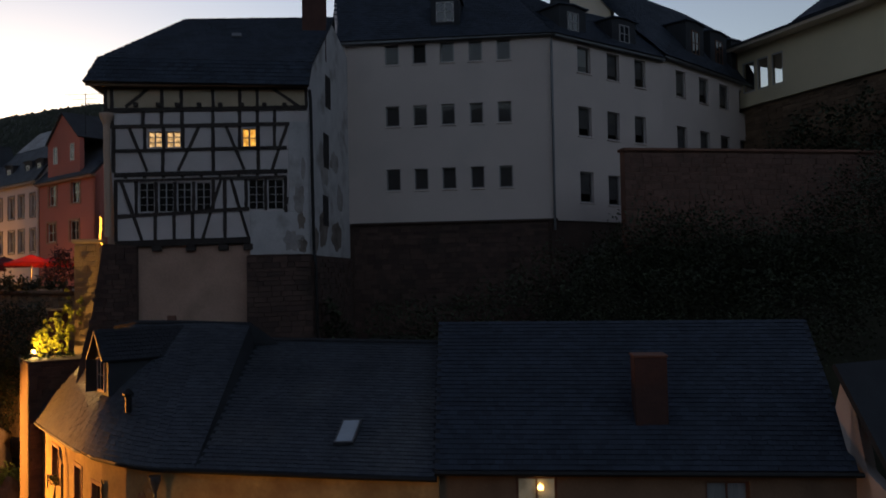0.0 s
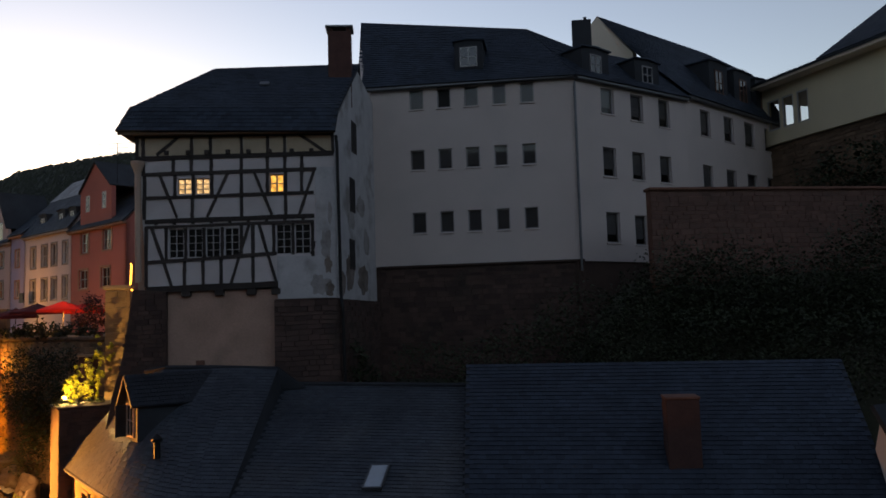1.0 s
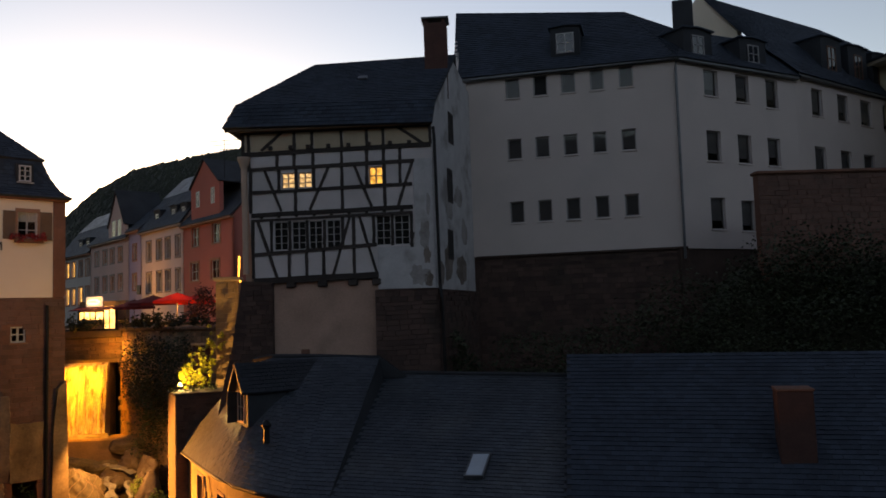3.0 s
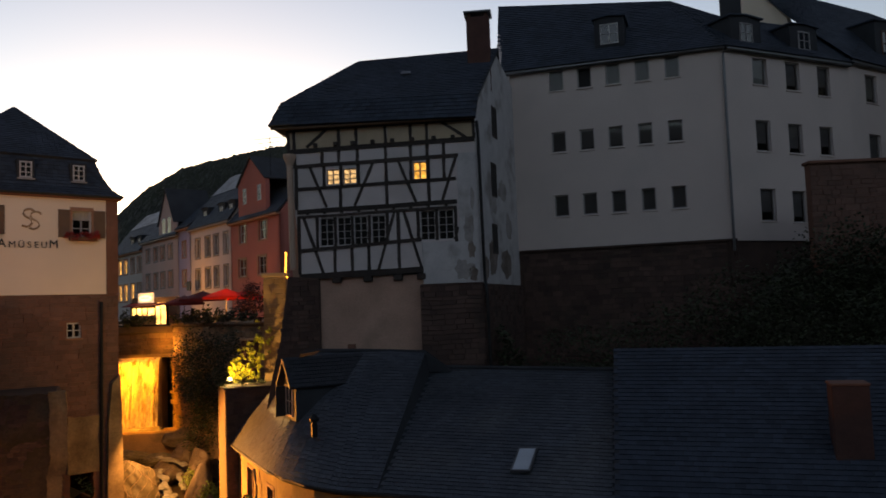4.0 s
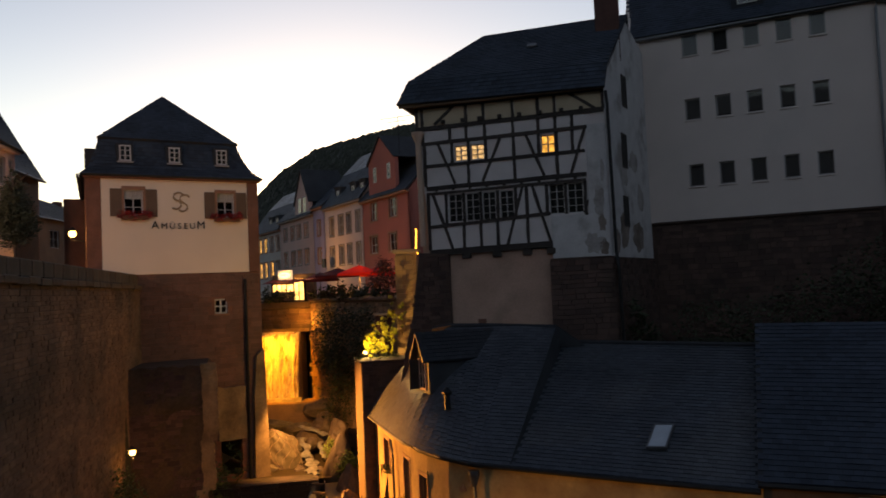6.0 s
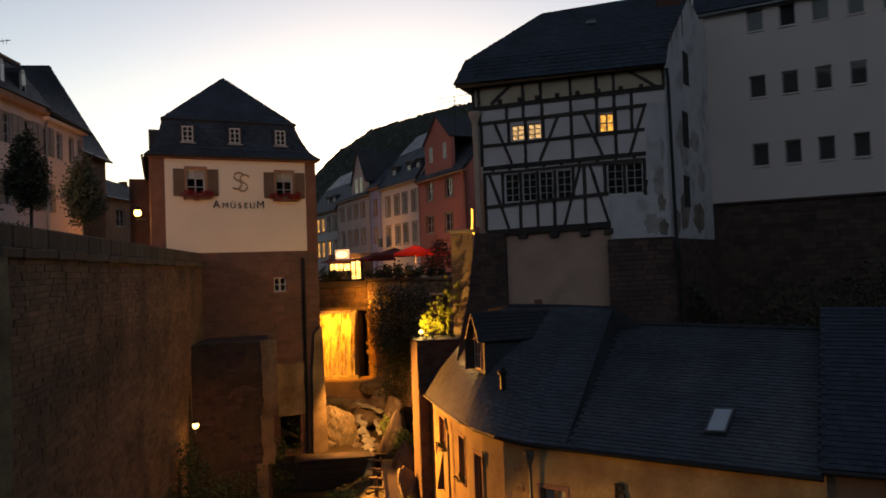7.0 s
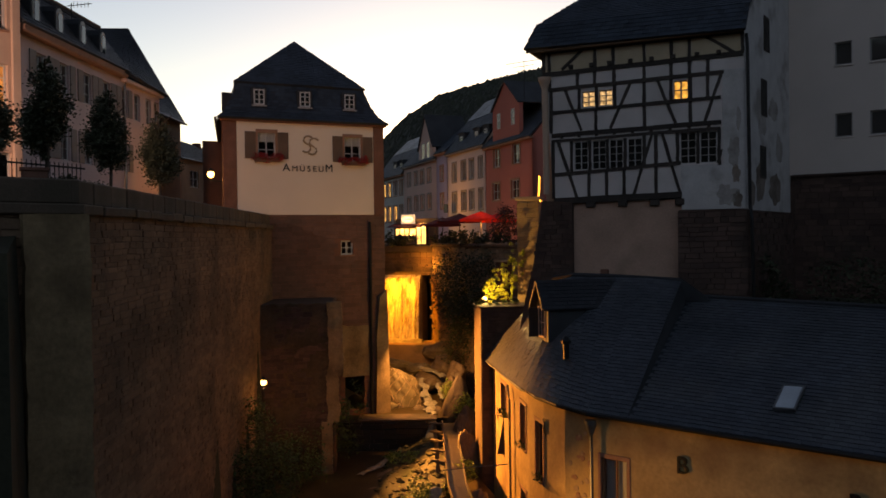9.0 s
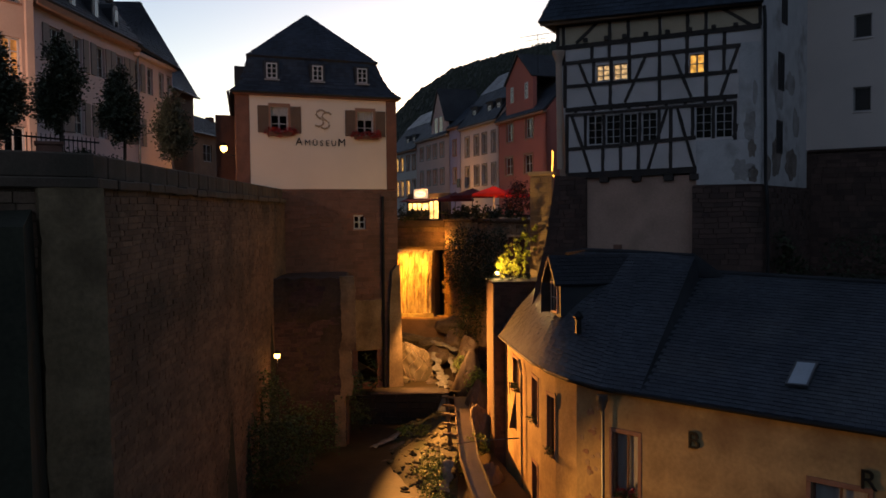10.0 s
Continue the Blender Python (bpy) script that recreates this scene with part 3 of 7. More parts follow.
for s in (1.35, 2.27, 3.05, 3.96, 4.85, 5.75, 6.7, 7.55):
    part("joist_end", cached("joist", lambda: mesh("joist_end", block(-0.09, 0.09, -0.14, 0.05, -0.09, 0.09, bevel=0.015), M["timber"])), None, timber_house, at=pose(s, 0, 19.47))
for s in (2.15, 3.55, 4.9, 5.95):
    part("corbel", cached("corbel", lambda: mesh("corbel", block(-0.2, 0.2, -0.05, 0.45, -0.16, 0.12, bevel=0.03), M["timber"])), None, timber_house, at=pose(s, 0, 13.42))
for i in range(9):
    s = 0.9 + i * 0.78
    part("spacer_block", cached("spacer", lambda: mesh("spacer_block", block(-0.07, 0.07, -0.04, 0.05, -0.045, 0.045), M["timber"])), None, timber_house, at=pose(s, 0, 16.435 + 0.015 * (s - 4)))
for a, b in lit1:
    window(timber_house, a, b, 17.66, 18.34, 0.08, 2, 3, "frame_grey", "warmroom_pale", t=0.04, bar=0.03)
window(timber_house, 5.73, 6.33, 17.68, 18.46, 0.08, 2, 2, "frame_grey", "warmroom", t=0.04, bar=0.04, label="lit window with four panes")
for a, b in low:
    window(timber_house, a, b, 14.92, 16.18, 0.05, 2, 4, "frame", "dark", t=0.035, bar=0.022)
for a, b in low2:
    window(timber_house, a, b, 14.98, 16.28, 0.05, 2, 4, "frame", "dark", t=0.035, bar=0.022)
# Unseen dark wall, added to keep the panes dark.
part("unseen_dark_wall", block(0.6, 8.3, 1.6, 1.75, 13.6, 20.2), M["dark"], timber_house)
# base: tan wall between two sandstone buttresses
part("base_wall", block(1.2, 6.1, 0.15, 0.6, 7.0, 13.5), M["tan_base"], timber_house, "tan plastered base wall")
part("drain_stone", block(2.55, 2.9, 0.02, 0.2, 10.25, 10.55, bevel=0.02), M["redstone"], timber_house)
left_but = part("buttress", prism([(-2.3, 2.0), (1.36, 2.0), (1.36, 13.5), (-0.02, 13.62), (-0.47, 10.7), (-0.9, 9.0)], -0.1, 2.0), M["darkstone"], timber_house, "dark red sandstone buttress with a battered edge")
stones(left_but, lambda x, z: x > -0.02 - (13.62 - z) * 0.165 + 0.22 and x < 1.3, -1.4, 1.36, 6.5, 13.5, 0.42, 0.2, "darkstone_piece", "darkstone_wall", 110, lambda x, z: z > 9.0, 5, 0.06, lambda x, z: -0.1)
right_but = part("buttress", block(5.95, 8.62, -0.25, 1.5, 2.0, 13.04), M["darkstone"], timber_house, "dark sandstone corner pier with weathered courses")
stones(right_but, lambda x, z: True, 5.9, 8.66, 7.0, 13.02, 0.5, 0.21, "darkstone_piece", "darkstone_wall", 120, lambda x, z: z > 8.5, 6, 0.06, lambda x, z: -0.25)
# gable side, seen at a sharp angle
SE = Vector((-4.75, 42.2))
SF = TF.inverted() @ side(TB - (TB - TA).normalized() * 0.14, SE)
gl = 7.6
ghole = [(2.9, 3.75, 20.0, 21.5), (2.4, 3.3, 17.1, 18.7), (2.2, 3.1, 14.4, 15.8)]
gw = part("side_wall", wall(0.0, gl, 13.0, 20.6, 0.35, ghole[1:]), M["patched"], timber_house, "patched plaster side wall with flaking stains", SF)
for x, z, w, h, seed, m in ((2.2, 14.2, 0.9, 1.0, 11, "flaked"), (4.6, 14.0, 1.2, 0.8, 12, "flaked"), (2.6, 16.9, 0.8, 0.7, 13, "mended"), (4.4, 17.6, 1.0, 0.6, 14, "mended"), (1.0, 13.7, 0.5, 0.6, 15, "flaked"), (5.4, 15.9, 0.7, 0.8, 16, "mended")):
    ragged(gw, x, z, w, h, seed, m, -0.002)
part("gable", prism([(0, 20.6), (gl, 20.6), (gl, 23.4), (4.3, 24.3)], 0.0, 0.35), M["patched"], timber_house, "", SF)
# Side windows: frames over panels painted dark in place of shaded glass.
for a, b, c, d in ghole:
    part("shutter", wall(a, b, c, d, 0.05, [(a + 0.1, (a + b) / 2 - 0.04, c + 0.1, d - 0.1), ((a + b) / 2 + 0.04, b - 0.1, c + 0.1, d - 0.1)]), M["timber"], gw, "dark wooden window", pose(0, -0.03, 0))
    part("dark_window_panel", block(a + 0.05, b - 0.05, 0.0, 0.02, c + 0.05, d - 0.05), M["dark"], gw, "", pose(0, -0.015, 0))
sb = part("side_base", block(0.0, gl, -0.1, 0.6, 4.0, 13.0), M["darkstone"], timber_house, "dark stone base", SF)
stones(sb, lambda x, z: True, 0.0, gl, 7.5, 12.95, 0.5, 0.22, "darkstone_piece", "darkstone_wall", 0, None, 7, 0.08, lambda x, z: -0.1)
inv = TF.inverted()
loc = lambda az, d, z: inv @ Vector((*place(az, d), z))
rl, rr = loc(-17.34, 40.0, 24.45), loc(-7.3, 39.6, 24.75)
e0, e1, k0, k1 = Vector((-0.66, -0.55, 20.36)), Vector((8.62, -0.5, 20.22)), Vector((-0.2, -0.12, 21.45)), Vector((8.75, 0.05, 21.35))
b0, bk0 = Vector((-0.66, 8.6, 20.36)), Vector((-0.2, 8.2, 21.45))
b1, bk1 = Vector((9.5, 8.6, 20.36)), Vector((9.5, 8.2, 21.45))
roof(timber_house, [(e0, e1, k0, k1), (k0, k1, rl, rr), (b0, e0, bk0, k0), (bk0, k0, rl, rl + Vector((0, 0.01, 0))), (b1, b0, bk1, bk0), (bk1, bk0, rr, rl)], 0.3, 0.2, 11, "hipped slate roof with a flared skirt")
part("fascia", block(-0.6, 8.6, -0.42, -0.36, 20.2, 20.32), M["brownrender"], timber_house)
part("soffit", block(0.0, 8.55, -0.42, 0.02, 20.22, 20.26), M["brownrender"], timber_house)
part("back_wall", block(0.1, 9.3, 8.0, 8.3, 8.0, 20.4), M["plaster"], timber_house)
part("west_wall", block(0.06, 0.36, 0.3, 8.0, 8.0, 20.4), M["tan"], timber_house)
part("roof_light", block(-0.22, 0.22, -0.16, 0.16, 0.0, 0.1, bevel=0.02), M["zinc"], timber_house, "", Matrix.Translation(k0.lerp(k1, 0.62).lerp(rl.lerp(rr, 0.36), 0.52) + Vector((0, 0, 0.05))) @ pose(0, 0, 0, 38))
# chimney
chim = part("chimney", block(-0.55, 0.55, -0.45, 0.45, -2.2, 1.55, bevel=0.02), M["brick"], timber_house, "tall red brick chimney", Matrix.Translation(loc(-9.55 + 0.85, 38.6, 24.35)))
part("chimney_cap", block(-0.66, 0.66, -0.56, 0.56, 1.72, 1.82, bevel=0.02), M["zinc"], chim)
for sx in (-0.48, 0.32):
    part("cap_post", block(sx, sx + 0.16, -0.44, 0.44, 1.5, 1.75), M["brick"], chim)
part("downpipe", tube([(8.62, -0.12, 20.1), (8.66, -0.14, 19.6), (8.72, -0.14, 13.2), (8.8, -0.4, 12.6), (8.9, -0.42, 6.0)], 0.07), M["iron"], timber_house, "dark iron downpipe")
part("downpipe", tube([(0.16, -0.1, 18.6), (0.2, -0.1, 13.9)], 0.14), M["tan"], timber_house, "tan painted downpipe")
part("rain_hopper", lathe([(0.14, 18.6), (0.3, 19.0), (0.3, 19.1)], 10), M["tan"], timber_house, "", pose(0.16, -0.1, 0))

# ---- white apartment building ----
WA, WB = place(-6.6, 42.3), place(8.0, 41.2)
WC, WD = place(15.45, 48.0), place(21.3, 58.6)
WF = side(WA, WB)
white = thing("apartment_building", WF, "white rendered apartment building with rows of small windows and slate roof", "building")
rowsz = ((22.98, 24.06), (19.76, 20.82), (16.44, 17.54))
cols = ((2.07, 2.82), (3.53, 4.26), (4.98, 5.70), (6.45, 7.14), (7.89, 8.59))
wh = [(a, b, c, d) for c, d in rowsz for a, b in cols]
part("wall", wall(0, 10.63, 14.8, 24.3, 0.3, wh), M["render"], white)
# Added behind the windows, unseen, so that no sky shows through.
part("unseen_dark_wall", block(0.1, 10.5, 1.6, 1.75, 14.8, 24.2), M["dark"], white)
rngw = random.Random(8)
for i, (a, b, c, d) in enumerate(wh):
    window(white, a, b, c, d, 0.13, 1, 1, "frame_grey", "dark" if i == 1 else "blind", "render", t=0.07, drop=1.0 if i > 9 else rngw.choice((0.88, 1.0, 1.0)), label="open dark window" if i == 1 else "", glazed=i != 1)
plinth = part("plinth", block(-0.4, 10.8, 0.1, 0.8, 5.0, 14.78), M["darkstone"], white, "dark sandstone foundation wall")
stones(plinth, lambda x, z: True, 0.3, 10.8, 9.0, 14.6, 0.5, 0.22, "darkstone_piece", "darkstone_wall", 60, lambda x, z: z > 13.6, 9, 0.04, lambda x, z: 0.1)
part("plinth_ledge", block(0.2, 10.8, -0.03, 0.3, 14.68, 14.8, bevel=0.02), M["darkstone"], white)
wi = WF.inverted()
wloc = lambda az, d, z: wi @ Vector((*place(az, d), z))
g1 = wi @ side(WB, WC)
g2 = wi @ side(WC, WD)
L1, L2 = (WC - WB).length, (WD - WC).length
h1 = [(1.9, 2.9, 22.5, 23.86), (4.2, 5.2, 22.4, 23.86), (6.5, 7.45, 22.3, 23.86), (1.88, 2.88, 19.15, 20.7), (4.13, 5.13, 19.15, 20.66), (6.4, 7.38, 19.15, 20.66), (1.9, 2.93, 15.68, 17.28), (4.1, 5.08, 15.62, 17.22)]
w1 = part("wing_wall", wall(0, L1, 14.7, 24.2, 0.3, h1), M["render"], white, "", g1)
for i, (a, b, c, d) in enumerate(h1):
    window(w1, a, b, c, d, 0.13, 1, 1, "frame_grey", "curtain_dim", "render", t=0.07, drop=(0.72, 0.8, 0.66)[i % 3])
h2 = [(a, b, c, d) for c, d in ((22.3, 23.85), (18.9, 20.55)) for a, b in ((1.55, 2.7), (4.3, 5.5), (6.9, 8.2), (9.6, 10.85))]
w2 = part("wing_wall", wall(0, L2, 14.7, 24.4, 0.3, h2), M["render"], white, "", g2)
for i, (a, b, c, d) in enumerate(h2):
    window(w2, a, b, c, d, 0.13, 1, 1, "frame_grey", "curtain_dim", "render", t=0.08, drop=(0.8, 0.62)[i % 2])
# The wings get the same added dark backing behind their windows.
part("unseen_dark_wall", block(0.5, L1, 1.6, 1.75, 14.7, 24.1), M["dark"], white, "", g1)
part("unseen_dark_wall", block(0.2, L2, 1.6, 1.75, 14.7, 24.3), M["dark"], white, "", g2)
part("wing_plinth", block(-0.2, L1 + 0.2, 0.1, 0.8, 8.0, 14.68), M["darkstone"], white, "", g1)
part("end_wall", block(L2 - 0.3, L2, 0.3, 9, 14.7, 24.4), M["render"], white, "", g2)
part("back_wall", block(-4, 22, 16, 16.3, 10, 26), M["render"], white)
# roofs of the apartment building
wr0, wr1 = wloc(-7.2, 47.0, 29.63), wloc(4.73, 46.2, 28.63)
we0, we1 = Vector((-0.6, -0.35, 24.25)), Vector((10.75, -0.35, 24.15))
wcv = wloc(8.3, 44.6, 26.7)
wt = roof(white, [(we0, we1, wr0, wr1), (we1, we1 + Vector((0.02, 0, 0)), wr1, wcv)], 0.3, 0.22, 12, "dark slate roof")
part("roof_end", prism([(0, 24.2), (9, 24.2), (4.9, 29.4)], 0, 0.3), M["render"], white, "", wi @ side(Vector((-5.3, 41.6)), Vector((-5.6, 51.0))))
part("cornice", block(-0.5, 10.7, -0.3, 0.02, 24.06, 24.24, bevel=0.03), M["zinc"], white)
part("cornice", block(0.0, L1, -0.3, 0.02, 24.0, 24.2, bevel=0.03), M["zinc"], white, "", g1)
part("cornice", block(0.0, L2, -0.3, 0.02, 24.2, 24.4, bevel=0.03), M["zinc"], white, "", g2)
part("downpipe", tube([(10.72, -0.3, 24.1), (10.66, -0.16, 23.7), (10.64, -0.14, 14.2)], 0.065), M["zinc"], white, "zinc downpipe")
part("downpipe", tube([(L2 - 0.25, -0.14, 24.3), (L2 - 0.25, -0.14, 14.7)], 0.07), M["zinc"], white, "zinc downpipe", g2)


def dormer(parent, m, w, h, d, frame="frame", flat=False, back=None, share=0.42):
    """A slate-clad dormer with a small hipped cap and a window."""
    body = part("dormer", prism([(-w / 2, 0), (w / 2, 0), (w / 2, h), (0, h + (0.05 if flat else 0.28)), (-w / 2, h)], 0.0, d), M["underslate"], parent, "slate-clad dormer", m)
    part("dormer_roof", patch((-w / 2 - 0.12, -0.14, h - 0.02), (-w / 2 - 0.12, d, h - 0.02), (0, -0.1, h + (0.1 if flat else 0.36)), (0, d, h + (0.1 if flat else 0.36)), 0.07), M["slate"], body)
    part("dormer_roof", patch((w / 2 + 0.12, -0.14, h - 0.02), (w / 2 + 0.12, d, h - 0.02), (0, -0.1, h + (0.1 if flat else 0.36)), (0, d, h + (0.1 if flat else 0.36)), 0.07), M["slate"], body)
    ww, hh = round(w * share, 2), round(h * 0.66, 2)
    fr = part("window", cached(("dw", ww, hh, frame), lambda: mesh("window", bars(ww, hh, 2, 2, 0.06, 0.06), M[frame])), None, body, "", pose(-ww / 2, -0.05, h * 0.1))
    part("pane", cached(("dp", ww, hh, back), lambda: mesh("pane", block(0.02, ww - 0.02, 0.03, 0.045, 0.02, hh - 0.02), M[back or "dormer_glass"])), None, fr)
    return body


M["dormer_glass"] = mat("dark_glass", (0.02, 0.024, 0.03), 0.2, 0.06, 1, 10, 0, spec=0.9)
mid = we0.lerp(we1, 0.545).lerp(wr0.lerp(wr1, 0.545), 0.2)
dormer(white, Matrix.Translation(mid + Vector((0, -0.15, -0.1))), 1.5, 1.6, 2.0, flat=True, share=0.62)
# wing roofs
r1e0, r1e1 = g1 @ Vector((-0.2, -0.35, 24.15)), g1 @ Vector((L1 + 0.1, -0.35, 24.2))
r1t0, r1t1 = wcv, wloc(15.0, 52.0, 27.2)
roof(white, [(r1e0, r1e1, r1t0, r1t1)], 0.34, 0.24, 13)
r2e0, r2e1 = g2 @ Vector((-0.1, -0.35, 24.4)), g2 @ Vector((L2 + 0.3, -0.35, 24.3))
gt = wloc(9.75, 50.0, 30.43)
r2t0, r2t1 = gt, wloc(16.75, 58.5, 30.05)
r2end = wloc(20.2, 63.0, 28.9)
roof(white, [(r2e0, r2e1, wloc(16.9, 58.0, 29.8), r2end), (wloc(12.1, 49.0, 27.7), r2e0, gt, wloc(16.9, 58.0, 29.8))], 0.36, 0.26, 14)
gg = part("upper_gable", raw("upper_gable", [wloc(8.2, 50.0, 26.5), wloc(12.2, 49.3, 26.5), wloc(12.1, 49.3, 27.7), gt, wloc(8.2, 50.3, 28.8)] + [v + Vector((0.25, 0.3, 0)) for v in (wloc(8.2, 50.0, 26.5), wloc(12.2, 49.3, 26.5), wloc(12.1, 49.3, 27.7), gt, wloc(8.2, 50.3, 28.8))],
          [(0, 1, 2, 3, 4), (9, 8, 7, 6, 5), (0, 5, 6, 1), (1, 6, 7, 2), (2, 7, 8, 3), (3, 8, 9, 4), (4, 9, 5, 0)], M["cream"]), None, white, "pale gable wall above the roof")
part("slate_chimney", block(-0.62, 0.5, -0.5, 0.5, -2.0, 0.75, bevel=0.02), M["underslate"], white, "slate-clad chimney", Matrix.Translation(wloc(8.7, 48.0, 28.65)))
part("chimney_pot", lathe([(0.09, 0.7), (0.09, 1.05), (0.12, 1.08)], 8), M["iron"], white, "", Matrix.Translation(wloc(8.9, 48.0, 28.6)))
ang1 = g1.to_euler().z
ang2 = g2.to_euler().z
for s, t in ((1.4, 0.2), (5.4, 0.2)):
    p = r1e0.lerp(r1e1, s / L1).lerp(r1t0.lerp(r1t1, s / L1), t)
    dormer(white, Matrix.Translation(p + Vector((0, 0, -0.2))) @ Matrix.Rotation(ang1, 4, 'Z'), 2.0, 1.5, 2.6, frame="frame_grey", flat=True)
for s in (3.2, 6.4, 9.4):
    p = r2e0.lerp(r2e1, s / L2).lerp(wloc(16.9, 58.0, 29.8).lerp(r2end, s / L2), 0.2)
    dormer(white, Matrix.Translation(p + Vector((0, 0, -0.3))) @ Matrix.Rotation(ang2, 4, 'Z'), 2.2, 2.3, 3.5, flat=True, frame="frame_brown")

# ---- villa on the height ----
VA, VB = place(19.6, 58.0), place(30.0, 49.0)
VF = side(VA, VB)
villa = thing("villa", VF, "ochre villa with a glazed corner and slate roof on the height", "house")
LV = (VB - VA).length


def along(a, b, az):
    """How far from a towards b the bearing az meets the wall."""
    w, d = place(az, 1.0), (b - a).normalized()
    k = (a.x * w.y - a.y * w.x) / (d.y * w.x - d.x * w.y)
    return k


va = [along(VA, VB, az) for az in (20.6, 21.35, 21.5, 22.2, 22.4, 23.1)]
part("wall", wall(0, LV, 22.7, 26.4, 0.3, [(va[0], va[1], 23.6, 25.6), (va[2], va[3], 23.6, 25.6), (va[4], va[5], 23.6, 25.6)]), M["villa"], villa)
for k in (0, 2, 4):
    window(villa, va[k], va[k + 1], 23.6, 25.6, 0.03, 1, 1, "frame", None, t=0.09)
part("roof_edge", block(-1.2, LV, -0.9, 6, 26.4, 26.7, bevel=0.05), M["cream"], villa)
roof(villa, [((-1.3, -1.0, 26.7), (LV, -1.0, 26.7), (3.0, 5, 27.6), (LV, 5, 29.5)), ((5.2, 0.6, 27.4), (LV, 0.6, 27.4), (8.6, 4.5, 31), (LV, 4.5, 32))], 0.35, 0.26, 15)
vb = part("terrace_wall", block(-1.0, LV, 0.31, 1.0, 13.0, 22.8), M["mortar"], villa, "dark overgrown rubble wall")
stones(vb, lambda x, z: True, -1.0, LV, 17.0, 22.6, 0.6, 0.26, "rubble_piece", "rubble", 0, None, 21, 0.1, lambda x, z: 0.3)

# ---- garden wall on the right ----
RA, RB = place(12.82, 38.1), place(30.0, 46.0)
garden = thing("wall_garden", side(RA, RB), "weathered red sandstone garden wall above the slope", "wall", kind="structure")
LR = (RB - RA).length
part("wall_core", block(0, LR, 0, 0.5, 11.5, 17.6), M["redstone"], garden)
stones(garden, lambda x, z: True, 0, LR, 13.2, 17.55, 0.48, 0.21, "redstone_piece", "redstone_wall", 150, lambda x, z: z > 15.6 and x < 9, 22, 0.04)
part("coping", block(-0.08, LR, -0.12, 0.62, 17.58, 17.72, bevel=0.03), M["redstone"], garden)

# ---- ochre house with the long slate roof ----
YE = [(-18.3, 36.2), (-15.9, 32.95), (-13.35, 29.6), (-12.2, 28.35), (-10.9, 27.25), (-9.5, 26.4), (-5.95, 25.6), (-3.06, 24.95), (-0.24, 24.4)]
ochre = thing("ochre_house", Matrix.Identity(4), "ochre rendered house with rounded corner and long slate roof", "house")
YT = [(-13.4, 33.3, 10.2), (-12.9, 33.2, 10.35), (-12.4, 33.0, 10.35), (-11.6, 33.1, 10.3), (-10.6, 33.2, 10.3), (-9.4, 33.3, 10.25), (-7.95, 33.6, 10.15)]
ez = lambda i: (6.0, 6.0, 6.0, 6.0, 6.0, 6.0, 6.0, 6.0, 6.0)[i]
Y3 = lambda i: Vector((*YE[i], ez(i)))
crease = Vector((-8.0, 26.08, 6.0))


def curve(pts, i, t):
    """A smooth line through points, t of the way from point i to the next."""
    p = [Vector(pts[min(max(i + k, 0), len(pts) - 1)]) for k in (-1, 0, 1, 2)]
    return 0.5 * (2 * p[1] + (p[2] - p[0]) * t + (2 * p[0] - 5 * p[1] + 4 * p[2] - p[3]) * t * t + (3 * p[1] - p[0] - 3 * p[2] + p[3]) * t ** 3)


Y6 = [Y3(i) for i in range(6)]
patches = [(curve(Y6, i, k / 3), curve(Y6, i, (k + 1) / 3), Vector(YT[i]).lerp(Vector(YT[i + 1]), k / 3), Vector(YT[i]).lerp(Vector(YT[i + 1]), (k + 1) / 3)) for i in range(5) for k in range(3)]
patches += [(Y3(5), crease, Vector(YT[5]), Vector(YT[6])), (crease, Y3(8), Vector((-7.75, 34.0, 9.45)), Vector((-0.1, 31.4, 9.4)))]
YR = random.Random(17)
slab = None
sv, sf, near_slates = [], [], []
for p in patches:
    ob = part("roof" if slab is None else "roof_slope", patch(*p), M["underslate"], ochre, "long weathered slate roof" if slab is None else "")
    slab = slab or ob
    a, b, c = slates(*p, 0.27, 0.2, YR, lambda q: q.z < 7.25 and -13.2 < q.x < -4.6)
    k = len(sv)
    sv += a
    sf += [tuple(i + k for i in f) for f in b]
    near_slates += c
for q in near_slates[300:]:
    k = len(sv)
    sv += q
    sf += [tuple(i + k for i in f) for f in QUAD]
rest = part("slating", raw("slating", sv, sf, M["slate_worn"]), None, slab)
rest["kind"] = "stuff"
part("ridge_cap", tube([YT[0], YT[2], YT[4], YT[6]], 0.1, 6), M["underslate"], ochre)
part("ridge_cap", tube([(-7.75, 34.0, 9.5), (-0.1, 31.4, 9.45)], 0.09, 6), M["underslate"], ochre)
part("gable_cheek", prism([(0, 9.3), (0.0, 10.2), (1.2, 9.35)], 0, 0.2), M["underslate"], ochre, "", side(Vector((-7.95, 33.5)), Vector((-6.6, 33.3))))
ck = [crease + Vector((0.03, 0, 0.02)), Vector(YT[6]) + Vector((0.02, 0, -0.02)), Vector((-7.75, 34.0, 9.4))]
part("step_flashing", raw("step_flashing", ck + [v + Vector((-0.12, 0, -0.1)) for v in ck], [(0, 1, 2), (5, 4, 3), (0, 3, 4, 1), (1, 4, 5, 2), (2, 5, 3, 0)], M["underslate"]), None, ochre)
# walls follow the eaves, a hand's width inside
YW = []
for i, (x, y) in enumerate(YE):
    a, b = Vector(YE[max(i - 1, 0)]), Vector(YE[min(i + 1, 8)])
    n = Vector((-(b - a).y, (b - a).x)).normalized()
    YW.append(Vector((x, y)) + n * 0.3)
